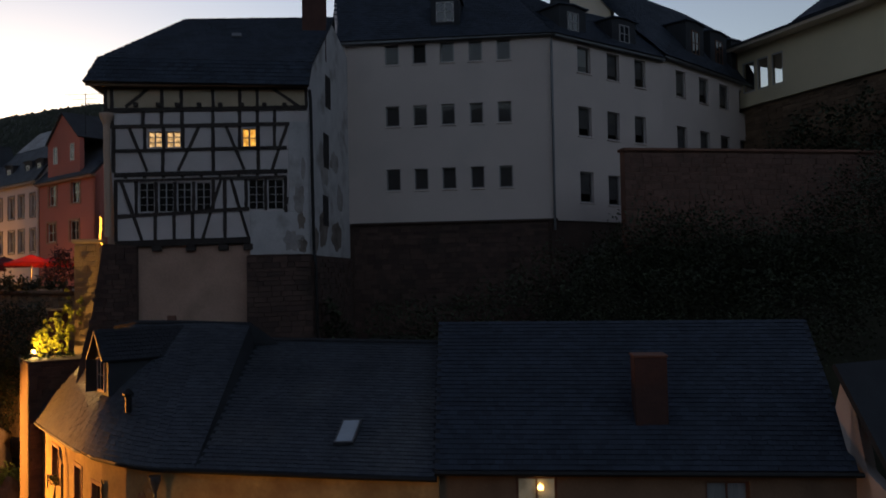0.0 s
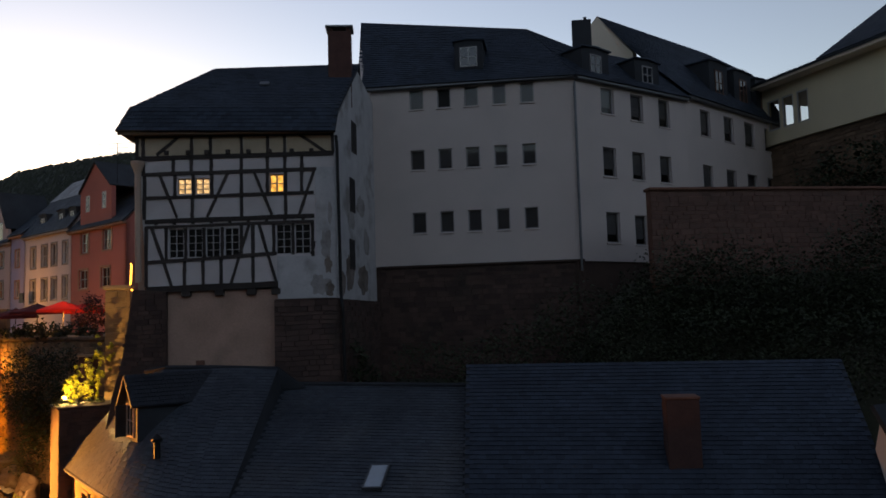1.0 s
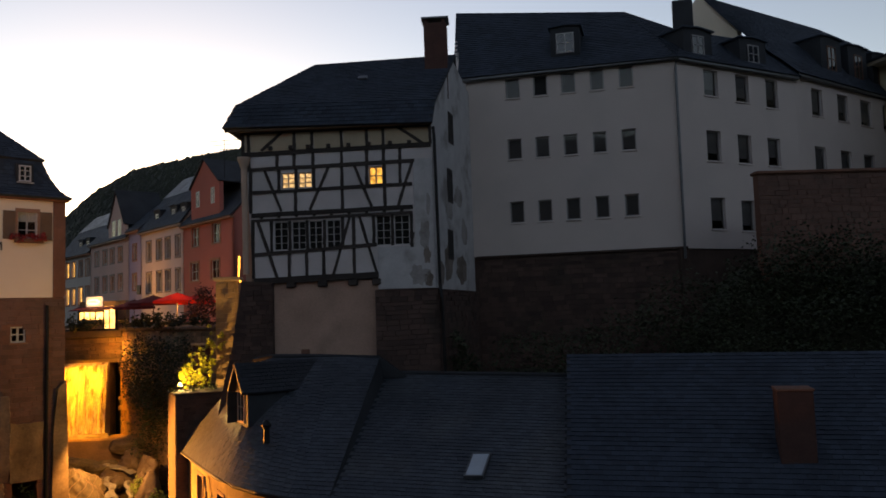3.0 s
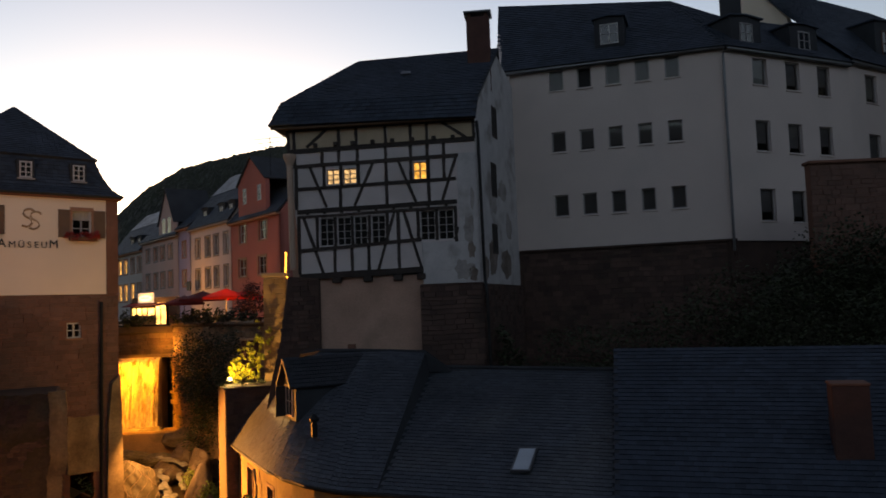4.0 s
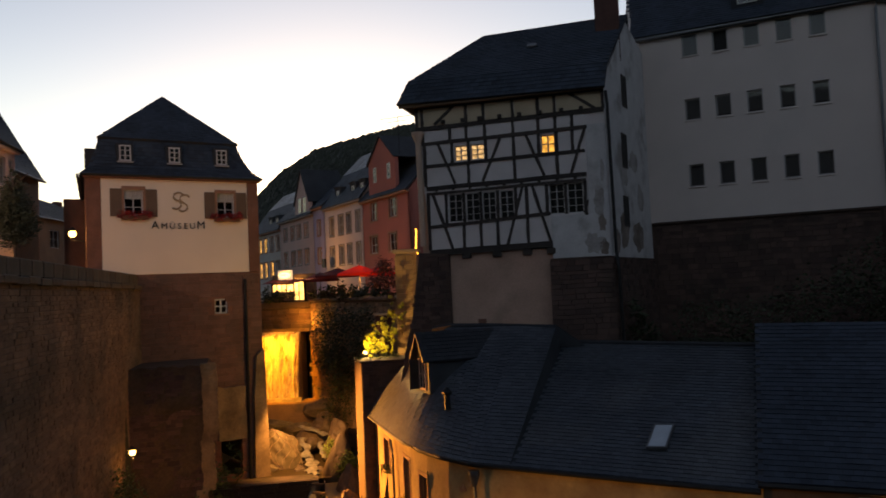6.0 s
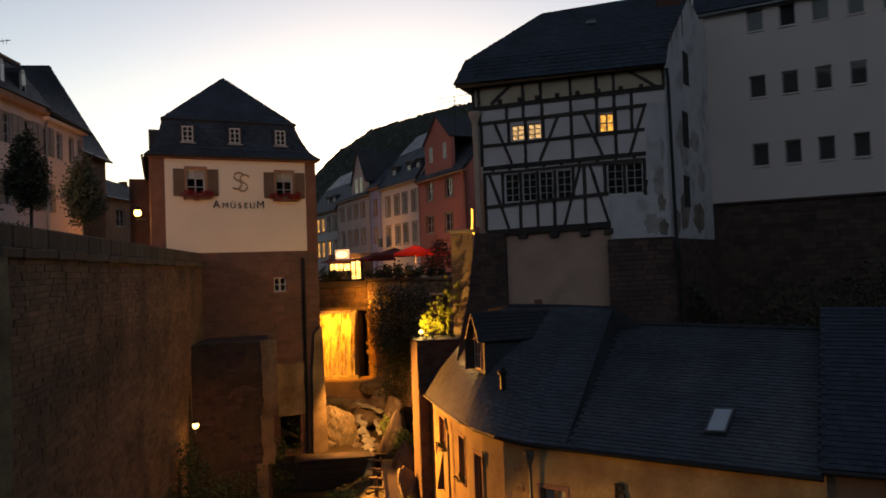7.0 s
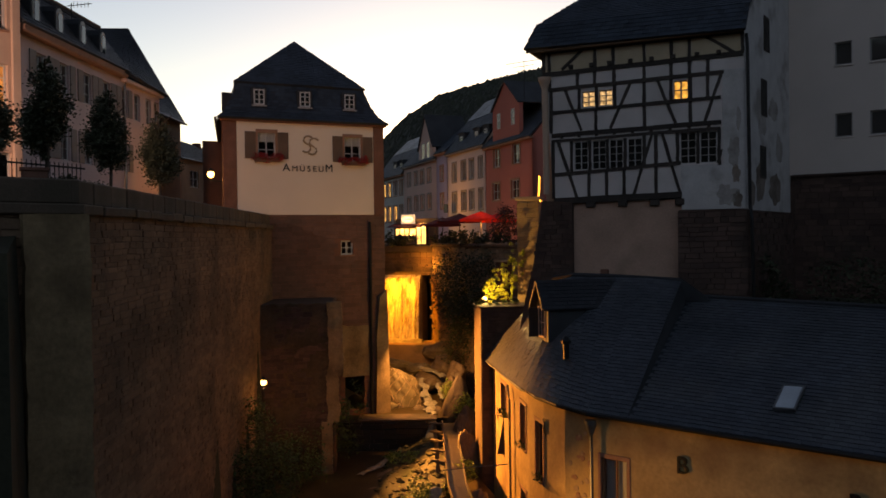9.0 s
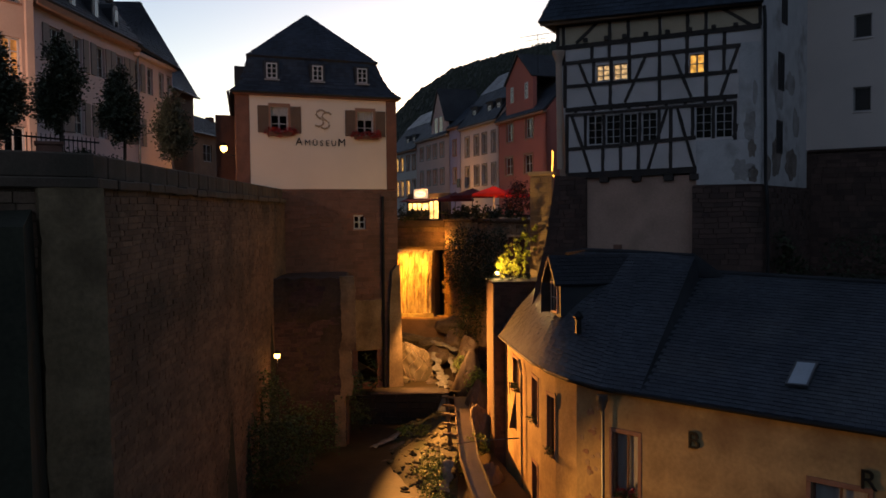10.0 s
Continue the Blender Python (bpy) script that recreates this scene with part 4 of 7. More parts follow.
segs = [(0, 1, [(-25.66, -25.2, 3.9, 5.25)]), (1, 2, [(-24.36, -23.98, 3.3, 5.1), (-24.36, -24.02, -0.6, 1.5)]), (2, 3, [(-23.32, -22.82, 2.6, 4.85)]), (3, 4, []), (4, 5, []), (5, 8, [(-18.82, -17.12, 2.25, 4.45), (-6.1, -2.8, 2.2, 4.15)])]
for a, b, wins in segs:
    A, B = YW[a], YW[b]
    length = (B - A).length
    hs = [(max(0.08, along(A, B, w[0])), min(length - 0.08, along(A, B, w[1])), w[2], w[3]) for w in wins]
    wl_ = part("wall", wall(0, length, -1.5, 5.95, 0.3, hs), M["yellow"], ochre, "patchy ochre render" if a == 0 else "", side(A, B))
    for h0, h1_, h2_, h3_ in hs:
        big = h1_ - h0 > 0.75
        window(wl_, h0, h1_, h2_, h3_, 0.16, 2 if big else 1, 1 if big else 2, "frame_brown", "curtain" if big else None, "surround", t=0.06)
        for bx in ((h0 - 0.14, h0, h2_, h3_), (h1_, h1_ + 0.14, h2_, h3_), (h0 - 0.14, h1_ + 0.14, h3_, h3_ + 0.16)):
            part("surround", block(bx[0], bx[1], -0.03, 0.14, bx[2], bx[3], bevel=0.012), M["surround"], wl_, "red sandstone surround")
# bare stones where the render has fallen off beside the downpipe
rb_ = random.Random(33)
A, B = next((YW[i], YW[i + 1]) for i in range(8) if math.degrees(math.atan2(YW[i].x, YW[i].y)) <= -20.4 <= math.degrees(math.atan2(YW[i + 1].x, YW[i + 1].y)))
xs_ = along(A, B, -20.4)
for k in range(34):
    z = 0.3 + 4.9 * rb_.random()
    w_, h_ = rb_.uniform(0.07, 0.19), rb_.uniform(0.05, 0.12)
    ring = [(math.cos(q * 0.9) * w_ * rb_.uniform(0.7, 1.15), math.sin(q * 0.9) * h_ * rb_.uniform(0.7, 1.15)) for q in range(7)]
    part("bare_stone", prism(ring, -0.025, 0.05), M["surround" if k % 3 else "stone_light"], ochre, "", side(A, B) @ pose(xs_ + rb_.gauss(0, 0.26), 0, z))
part("back_wall", block(0, 13, 0, 0.3, -1.5, 8.8), M["yellow"], ochre, "", side(Vector((-13.0, 34.6)), Vector((-0.1, 32.2))))
part("gutter", tube([(x, y - 0.03, ez(i) - 0.06) for i, (x, y) in enumerate(YE)], 0.075, 8), M["iron"], ochre, "dark gutter along the eave")
hp = Vector((-9.35, 26.35))
hop = part("downpipe", tube([(hp.x, hp.y, 5.45), (hp.x, hp.y + 0.05, 5.0), (hp.x, hp.y + 0.05, -1.0)], 0.06), M["zinc"], ochre, "zinc downpipe with a rain hopper")
part("rain_hopper", lathe([(0.06, 5.2), (0.1, 5.3), (0.2, 5.6), (0.2, 5.75)], 10), M["zinc"], hop, "", pose(hp.x, hp.y, 0))
lp = YW[0].lerp(YW[1], along(YW[0], YW[1], -24.9) / (YW[1] - YW[0]).length) + Vector((-0.1, -0.1))
part("downpipe", tube([(lp.x - 0.25, lp.y + 0.35, 5.5), (lp.x - 0.1, lp.y + 0.15, 5.1), (lp.x, lp.y, 4.9), (lp.x, lp.y, -1.0)], 0.05), M["zinc"], ochre, "zinc downpipe")
# iron wall anchors shaped as letters
FW = side(YW[5], YW[8])
for ch, az, z in (("B", -13.4, 4.72), ("R", -2.8, 4.55)):
    cu = bpy.data.curves.new("letter", 'FONT')
    cu.body, cu.size, cu.extrude, cu.align_x = ch, 0.78, 0.03, 'CENTER'
    tmp = bpy.data.objects.new("letter", cu)
    me = bpy.data.meshes.new_from_object(tmp)
    bpy.data.objects.remove(tmp)
    me.materials.clear()
    me.materials.append(M["iron"])
    part("letter", me, None, ochre, "black iron letter " + ch, FW @ pose(along(YW[5], YW[8], az), -0.05, z - 0.28, 90))
for az, z in ((-22.7, 4.85), (-25.9, 3.6)):
    aw = (YW[3], YW[4]) if az > -23 else (YW[0], YW[1])
    part("wall_anchor", tube([(-0.02, 0, 0.28), (0.03, 0, 0.1), (-0.03, 0, -0.1), (0.03, 0, -0.28)], 0.025, 6), M["iron"], ochre, "", side(*aw) @ pose(along(*aw, az), -0.04, z))
# roof window and dormer
rp0, rp1 = patches[-1][0], patches[-1][1]
n_r = (Vector(rp1) - Vector(rp0)).cross(Vector(patches[-1][2]) - Vector(rp0)).normalized()
ex = (Vector(rp1) - Vector(rp0)).normalized()
ey = n_r.cross(ex)
SK = Matrix(((ex.x, ey.x, n_r.x, 0), (ex.y, ey.y, n_r.y, 0), (ex.z, ey.z, n_r.z, 0), (0, 0, 0, 1)))
sp = Vector((*place(-6.7, 27.0), 6.95))
sp += n_r * ((Vector(rp0) - sp).dot(n_r))
skl = part("skylight", wall(-0.33, 0.33, -0.66, 0.66, 0.1, [(-0.27, 0.27, -0.6, 0.6)]), M["zinc"], ochre, "roof window with a metal frame", Matrix.Translation(sp) @ SK @ pose(0, 0, 0, 0, 0, 4) @ pose(0, 0, 0.13, 90) @ Matrix.Diagonal((1, 1, -1, 1)))
# The pane's pale colour stands in for the sky it reflects.
M["skylight_glass"] = mat("skylight_glass_sky_tone", (0.46, 0.52, 0.57), 0.06, 0.15, 1, 8, 0, spec=0.8)
part("pane", block(-0.28, 0.28, 0.07, 0.085, -0.61, 0.61), M["skylight_glass"], skl)
dz = Vector((*place(-22.75, 33.6), 7.75))
DF = Matrix.Translation(dz) @ Matrix.Rotation(radians(-50), 4, 'Z')
dm = part("dormer", prism([(-0.75, 0), (0.75, 0), (0.75, 1.5), (0, 2.35), (-0.75, 1.5)], 0.0, 3.4), M["underslate"], ochre, "slate-clad gabled dormer with an open shutter", DF)
# Both dormer slopes take the darker slate as painted shade.
for sx in (-1, 1):
    dr_ = part("dormer_roof", patch((sx * 0.95, -0.3, 1.32), (sx * 0.95, 3.6, 1.32), (0, -0.3, 2.45), (0, 3.6, 2.45), 0.08), M["slate_shaded"], dm, "slates darkened to stand in for shade")
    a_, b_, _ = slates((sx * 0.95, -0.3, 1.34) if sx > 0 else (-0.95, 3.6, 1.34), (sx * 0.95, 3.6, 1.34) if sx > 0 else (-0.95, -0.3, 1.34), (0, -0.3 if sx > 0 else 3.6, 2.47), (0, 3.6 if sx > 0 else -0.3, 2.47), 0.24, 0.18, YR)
    part("slating", raw("slating", a_, b_, M["slate_shaded"]), None, dr_)["kind"] = "stuff"
fr = part("window", bars(0.85, 1.25, 2, 2, 0.08, 0.08), M["tan"], dm, "", pose(-0.42, -0.06, 0.12))
part("pane", block(0.03, 0.82, 0.03, 0.045, 0.03, 1.2), M["dormer_glass"], fr)
part("shutter", block(-0.03, 0.0, -0.42, 0.0, 0.1, 1.3, bevel=0.006), M["timber"], dm, "open wooden shutter", pose(-0.45, -0.04, 0))
ap_ = Vector((*place(-21.15, 31.3), 7.35))
part("vent", lathe([(0.12, 0), (0.12, 0.55), (0.2, 0.6), (0.2, 0.68), (0.05, 0.85)], 10), M["iron"], ochre, "dark roof vent", Matrix.Translation(ap_))

# ---- brown house on the right ----
BA, BB = Vector((-0.16, 24.75)), Vector((11.9, 23.6))
BF = side(BA, BB)
brown = thing("brown_house", BF, "brown rendered house with a wide slate roof and brick chimney", "house")
LB_ = (BB - BA).length
bh = [(along(BA, BB, 4.95), along(BA, BB, 7.8), 4.2, 5.95), (along(BA, BB, 17.6), along(BA, BB, 20.4), 4.2, 5.85)]
part("wall", wall(0, LB_, -1.5, 6.15, 0.3, bh), M["brownrender"], brown)
M["room_dim"] = glow("dim_lit_room", (0.62, 0.6, 0.45), 0.16, 3.0)
window(brown, *bh[0], 0.1, 2, 1, "frame_brown", "room_dim", label="window with a lamp burning inside", t=0.08)
window(brown, *bh[1], 0.1, 2, 1, "frame_brown", "curtain", t=0.08)
part("ceiling_lamp", lathe([(0.02, -0.09), (0.09, -0.05), (0.1, 0.02), (0.03, 0.1)], 12), M["bulb"], brown, "glowing globe lamp", pose((bh[0][0] + bh[0][1]) / 2 + 0.12, 0.17, 5.6))
be0, be1 = Vector((-0.1, -0.35, 6.22)), Vector((LB_ - 0.1, -0.35, 6.22))
bi = BF.inverted()
bt0, bt1 = bi @ Vector((-0.15, 31.0, 10.25)), bi @ Vector((12.62, 28.3, 10.25))
roof(brown, [(be0, be1, bt0, bt1)], 0.27, 0.2, 31, "wide dark slate roof")
part("roof_slope", patch(bi @ Vector((13.2, 34.5, 6.2)), bi @ Vector((-0.2, 37, 6.2)), bt1, bt0), M["underslate"], brown)
part("end_gable", prism([(0, -1.5), (5.2, -1.5), (5.2, 9.9), (0.2, 6.1)], 0, 0.3), M["brownrender"], brown, "", bi @ side(BB, Vector((12.6, 28.5))))
part("gutter", tube([(-0.1, -0.42, 6.14), (LB_, -0.42, 6.14)], 0.075), M["iron"], brown)
cb = bi @ Vector((*place(14.15, 26.5), 6.4))
bch = part("chimney", block(-0.5, 0.5, -0.45, 0.45, 0, 2.95, bevel=0.02), M["brick"], brown, "square red brick chimney", Matrix.Translation(cb))
part("chimney_cap", block(-0.53, 0.53, -0.48, 0.48, 2.95, 3.03, bevel=0.02), M["redstone"], bch)
# small white gable beyond it
WGA, WGB = place(25.6, 26.8), place(31.0, 25.0)
cottage = thing("white_cottage", side(WGA, WGB), "small white gabled house at the end of the roofs", "house")
part("wall", prism([(0.0, -1.5), (2.4, -1.5), (2.4, 5.2), (1.25, 6.0), (0.35, 6.7), (0.0, 7.9), (0.3, 9.0), (0.55, 8.6)], 0, 0.4), M["render"], cottage, "white gable wall")
part("roof", patch((0.2, -0.2, 9.2), (2.6, -0.2, 5.2), (0.2, 6, 9.2), (2.6, 6, 5.2), 0.14), M["underslate"], cottage)

# ---- museum building ----
AA, AB = place(-44.66, 46.0), place(-33.86, 48.2)
AF = side(AA, AB)
museum = thing("museum_building", AF, "cream rendered museum building with mansard roof on a red stone base", "building")
mw = [(1.88, 2.86, 16.6, 17.98), (6.86, 7.84, 16.52, 17.9)]
part("wall", wall(0.72, 8.62, 13.42, 18.6, 0.3, mw), M["cream"], museum, "cream rendered facade")
for x0, x1 in ((-0.02, 0.72), (8.62, 9.25)):
    part("corner_pilaster", block(x0, x1, -0.04, 0.4, 13.42, 18.6, bevel=0.01), M["redstone"], museum, "red sandstone pilaster")
part("cornice", block(-0.15, 9.4, -0.25, 0.1, 18.56, 18.78, bevel=0.04), M["redstone"], museum)
for a, b, c, d in mw:
    fr = window(museum, a, b, c, d, 0.12, 2, 3, "frame", "curtain", t=0.07, bar=0.045, drop=0.35)
    part("surround", wall(a - 0.12, b + 0.12, c - 0.05, d + 0.2, 0.1, [(a, b, c, d)]), M["surround"], museum, "red sandstone surround", pose(0, -0.04, 0))
    for x0, x1 in ((a - 0.72, a - 0.12), (b + 0.12, b + 0.72)):
        sh = part("shutter", block(x0, x1, -0.07, -0.03, c - 0.06, d + 0.05, bevel=0.008), M["shutter"], museum, "weathered brown louvred shutter")
        for i in range(14):
            z = c + 0.05 + i * (d - c - 0.1) / 14
            part("slat", cached("slat", lambda: mesh("slat", block(-0.25, 0.25, -0.012, 0.0, 0.0, 0.05), M["shutter"])), None, sh, at=pose((x0 + x1) / 2, -0.075, z))
    part("flower_box", block(a - 0.2, b + 0.2, -0.32, -0.06, c - 0.24, c - 0.02, bevel=0.015), M["frame_brown"], museum, "wooden flower box")
# Dark backing added out of sight to keep the windows dark.
part("unseen_dark_wall", block(0.4, 8.8, 1.5, 1.6, 13.5, 18.6), M["dark"], museum)
# dormers in the mansard
for x in (2.01, 4.6, 7.23):
    bx = part("dormer", block(x - 0.42, x + 0.42, 0.12, 1.3, 19.42, 20.5), M["underslate"], museum, "slate-clad dormer")
    fr = part("window", cached("mdw", lambda: mesh("window", bars(0.6, 0.86, 2, 3, 0.07, 0.06, 0.04), M["frame"])), None, bx, "", pose(x - 0.3, 0.07, 19.55))
    part("pane", cached("mdp", lambda: mesh("pane", block(0.03, 0.57, 0.03, 0.045, 0.03, 0.83), M["dormer_glass"])), None, fr)
    part("sill", block(x - 0.42, x + 0.42, -0.02, 0.14, 19.45, 19.52), M["frame_grey"], bx)
D_, SKEW = 11.0, 0.16                                   # the side wall is not square to the front
lev = [(-0.35, -0.45, 18.72), (0.12, -0.02, 19.15), (0.5, 0.35, 19.9), (0.82, 0.65, 20.85)]
apex = AF.inverted() @ Vector((*place(-39.8, 51.3), 24.27))
pts = []
for o, y, z in lev:
    pts.append([Vector((o, y, z)), Vector((9.08 - o * 1.05, y, z)), Vector((9.08 - o * 1.05, D_ - y, z)), Vector((o + SKEW * D_, D_ - y, z))])
ps = []
for a, b in zip(pts, pts[1:]):
    for i in range(4):
        ps.append((a[i], a[(i + 1) % 4], b[i], b[(i + 1) % 4]))
top = [Vector((v.x, v.y, v.z)) for v in pts[-1]]
lip = [Vector((top[0].x - 0.12, top[0].y - 0.15, 20.86)), Vector((top[1].x + 0.12, top[1].y - 0.15, 20.86)), Vector((top[2].x + 0.12, top[2].y + 0.15, 20.86)), Vector((top[3].x - 0.12, top[3].y + 0.15, 20.86))]
back_apex = apex + Vector((0, 3.0, 0))
ps += [(lip[0], lip[1], apex, apex + Vector((0.01, 0, 0))), (lip[1], lip[2], apex, back_apex), (lip[2], lip[3], back_apex, back_apex), (lip[3], lip[0], back_apex, apex)]
roof(museum, ps, 0.28, 0.2, 41, "dark slate mansard roof")


def skewed(bm):
    """Leans a mesh along the line of the side wall."""
    for v in bm.verts:
        v.co.x += SKEW * v.co.y
    return bm


for y, z in ((1.6, 19.35), (4.6, 19.05)):
    part("side_dormer", skewed(block(-0.06, 0.8, y, y + 1.0, z, z + 1.05, bevel=0.03)), M["underslate"], museum, "slate-clad side dormer")
part("side_wall", skewed(block(-0.02, 0.3, 0.4, D_, 2.0, 18.7)), M["redstone"], museum, "red rendered side wall")
part("side_wall", block(8.9, 9.25, 0.3, D_, 2.0, 18.7), M["redstone"], museum)
part("back_wall", block(0.3, 8.9, D_ - 0.3, D_, 10.0, 18.7), M["redstone"], museum)
part("side_gutter", tube([(-0.4, 0.0, 18.7), (-0.4 + SKEW * D_, D_, 18.7)], 0.08), M["zinc"], museum)
sw = (6.56, 7.3, 11.1, 11.93)
mb = part("base_wall", wall(-0.02, 9.25, -1.5, 13.4, 0.5, [sw, (6.7, 7.9, 2.0, 4.0)]), M["redstone"], museum, "dark red sandstone base wall", pose(0, 0.0, 0))
window(mb, *sw, 0.1, 2, 2, "frame", None, "surround", t=0.09, bar=0.07)
stones(mb, lambda x, z: not (6.4 < x < 7.45 and 11.0 < z < 12.1) and not (6.6 < x < 8.0 and z < 4.1), 0.0, 9.25, 0.5, 13.35, 0.55, 0.24, "redstone_piece", "redstone_wall", 160, lambda x, z: 5.4 < x and z > 7.5, 43, 0.03)
part("buttress", prism([(8.5, 1.0), (9.42, 1.0), (9.25, 9.0), (8.8, 8.6), (8.6, 6.4)], -0.3, 0.05), M["worn_tan"], museum, "worn tan stone buttress at the corner")
part("stone_panel", uneven(6.55, 8.15, 4.0, 6.95, -0.12, 0.05, 71), M["worn_tan"], museum, "paler patch of bare tan stone")
part("downpipe", tube([(8.3, -0.14, 13.0), (8.28, -0.14, 1.5)], 0.09), M["iron"], museum, "dark downpipe")
# lettering and sign
for ch, x, size in (("A", 3.45, 0.62), ("M", 3.93, 0.46), ("Ü", 4.36, 0.46), ("S", 4.74, 0.46), ("E", 5.08, 0.46), ("U", 5.45, 0.46), ("M", 5.92, 0.62)):
    cu = bpy.data.curves.new("letter", 'FONT')
    cu.body, cu.size, cu.extrude, cu.align_x = ch, size, 0.015, 'CENTER'
    tmp = bpy.data.objects.new("letter", cu)
    me = bpy.data.meshes.new_from_object(tmp)
    bpy.data.objects.remove(tmp)
    me.materials.clear()
    me.materials.append(M["iron"])
    part("letter", me, None, museum, "dark metal letter " + ch, pose(x, -0.03, 15.88, 90))
curl = [(0.40, 0.42), (0.22, 0.55), (0.0, 0.55), (-0.2, 0.44), (-0.26, 0.26), (-0.14, 0.1), (0.06, 0.0), (0.22, -0.12), (0.26, -0.3), (0.14, -0.46), (-0.08, -0.54), (-0.34, -0.46)]
for ox, oz in ((4.66, 17.42), (5.0, 17.3)):
    part("emblem", tube([(ox + x * 0.8, -0.03, oz + z * 0.85) for x, z in curl], 0.055, 6), M["stone_light"], museum, "pale bronze emblem shaped as a double curl")

# stone bastion in front of the museum
BS = side(place(-41.3, 42.2), place(-36.95, 42.0))
bastion = thing("wall_bastion", BS, "dark rubble bastion wall at the foot of the museum", "wall", kind="structure")
lb = (place(-36.95, 42.0) - place(-41.3, 42.2)).length
part("wall_core", block(-1.4, lb - 0.3, 0.3, 5.0, -1.5, 8.7, bevel=0.1), M["darkstone"], bastion)
part("wall_face", uneven(-1.4, lb - 0.55, -1.2, 8.72, 0.0, 0.1, 44), M["worn_dark"], bastion, "mossy dark rubble face")
stones(bastion, lambda x, z: noise.noise((x * 0.7, z * 0.6, 4)) > -0.05, -1.2, lb - 0.6, 2.0, 8.6, 0.46, 0.2, "darkstone_piece", "darkstone_wall", 120, lambda x, z: z > 5.0, 44, 0.035, lambda x, z: 0.0)
# Paler strips down the corner stand in for its lamp-lit edge.
part("corner_face", uneven(lb - 0.62, lb + 0.12, 5.0, 8.78, -0.1, 0.07, 46), M["worn_tan"], bastion, "worn corner stones painted paler as a lit edge")
part("corner_face", uneven(lb - 0.72, lb - 0.1, 2.6, 5.06, -0.1, 0.08, 47), M["worn_tan"], bastion)
part("corner_face", uneven(lb - 1.0, lb - 0.45, -1.0, 2.66, -0.1, 0.08, 48), M["worn_tan"], bastion)

# ---- embankment wall ----
EA, EB = place(-53.9, 19.9), place(-41.55, 46.4)
emb = thing("wall_embankment", side(EA, EB), "tall rubble embankment wall with a stone coping and parapet", "wall", kind="structure")
LE = (EB - EA).length
part("wall_core", block(0, LE, 0.0, 1.2, -1.5, 12.7), M["mortar"], emb)
stones(emb, lambda x, z: True, 0, LE, 0.0, 12.62, 0.5, 0.16, "rubble_piece", "rubble", 300, lambda x, z: x > 1.0 and x < 12 and z > 9.2, 45, 0.035)
n_ = int(LE / 1.15)
for i in range(n_):
    part("coping_stone", cached("cop", lambda: mesh("coping_stone", block(0.01, LE / n_ - 0.01, -0.16, 0.5, 12.62, 12.86, bevel=0.03), M["coping"])), None, emb, at=pose(i * LE / n_, random.Random(i).uniform(-0.03, 0.03), random.Random(i + 50).uniform(-0.02, 0.02)))
    part("parapet_stone", cached("par", lambda: mesh("parapet_stone", block(0.012, LE / n_ - 0.012, 0.1, 0.45, 12.86, 13.42, bevel=0.04), M["coping"])), None, emb, at=pose(i * LE / n_, random.Random(i + 99).uniform(-0.02, 0.02), 0))
EN = side(place(-66, 19.0), EA)
embn = thing("wall_quay", EN, "rubble quay wall turning the corner, overgrown at its foot", "wall", kind="structure")
ln = (EA - place(-66, 19.0)).length
part("wall_core", block(0, ln + 0.05, 0.05, 1.2, -1.5, 12.7), M["mortar"], embn)
stones(embn, lambda x, z: True, 0, ln, 0.0, 12.62, 0.45, 0.19, "rubble_piece", "rubble", 0, None, 46, 0.08)
# The lighter tan also carries the warm light on this pier.
part("pilaster", uneven(ln - 1.2, ln + 0.15, -1.5, 12.62, -0.3, 0.06, 49, 0.06), M["worn_tan"], embn, "worn plastered pier, paler to stand in for warm light")
part("coping", block(0, ln + 0.1, -0.15, 0.5, 12.62, 12.86, bevel=0.03), M["coping"], embn)
part("parapet", block(0, ln + 0.1, 0.1, 0.45, 12.86, 13.42, bevel=0.04), M["coping"], embn)

# ---- houses along the upper street ----
LA, LBp = place(-57.0, 35.6), place(-48.95, 47.7)
LF = side(LA, LBp)
lefth = thing("street_house", LF, "pale rendered street house with shuttered windows and mansard roof", "house")
ll = (LBp - LA).length
lx = [along(LA, LBp, az) for az in (-55.75, -54.45, -53.1, -51.95, -50.9, -50.1, -49.4, -48.9)]
lh = []
for k, x in enumerate(lx):
    wq = 0.42 if k < 4 else 0.36
    lh += [(x - wq, x + wq, 18.3, 19.7)]
    if k < 5:
        lh += [(x - wq, x + wq, 15.55, 17.1)]
part("wall", wall(0, ll + 0.55, 12.4, 20.3, 0.3, lh), M["pinkish"], lefth)
for i, (a, b, c, d) in enumerate(lh):
    window(lefth, a, b, c, d, 0.12, 2, 3, "frame", None, None, t=0.07)
    if a < 9.4:
        for x0 in (a - 0.52, b + 0.04):
            part("shutter", cached("lsh", lambda: mesh("shutter", block(0, 0.48, -0.06, -0.01, 0, 1.42, bevel=0.01), M["shutter_grey"])), None, lefth, "grey louvred shutter" if i == 0 else "", pose(x0, 0, c))
# Unseen backing, added to shut out sky behind the panes.
part("unseen_dark_wall", block(0.1, ll - 0.4, 1.2, 1.3, 12.4, 20.3), M["dark"], lefth)
part("cornice", block(-0.3, 9.1, -0.4, 0.05, 20.16, 20.5, bevel=0.06), M["surround"], lefth, "moulded cornice")
part("cornice", block(9.1, ll + 0.6, -0.3, 0.05, 20.0, 20.2, bevel=0.05), M["pinkish"], lefth)
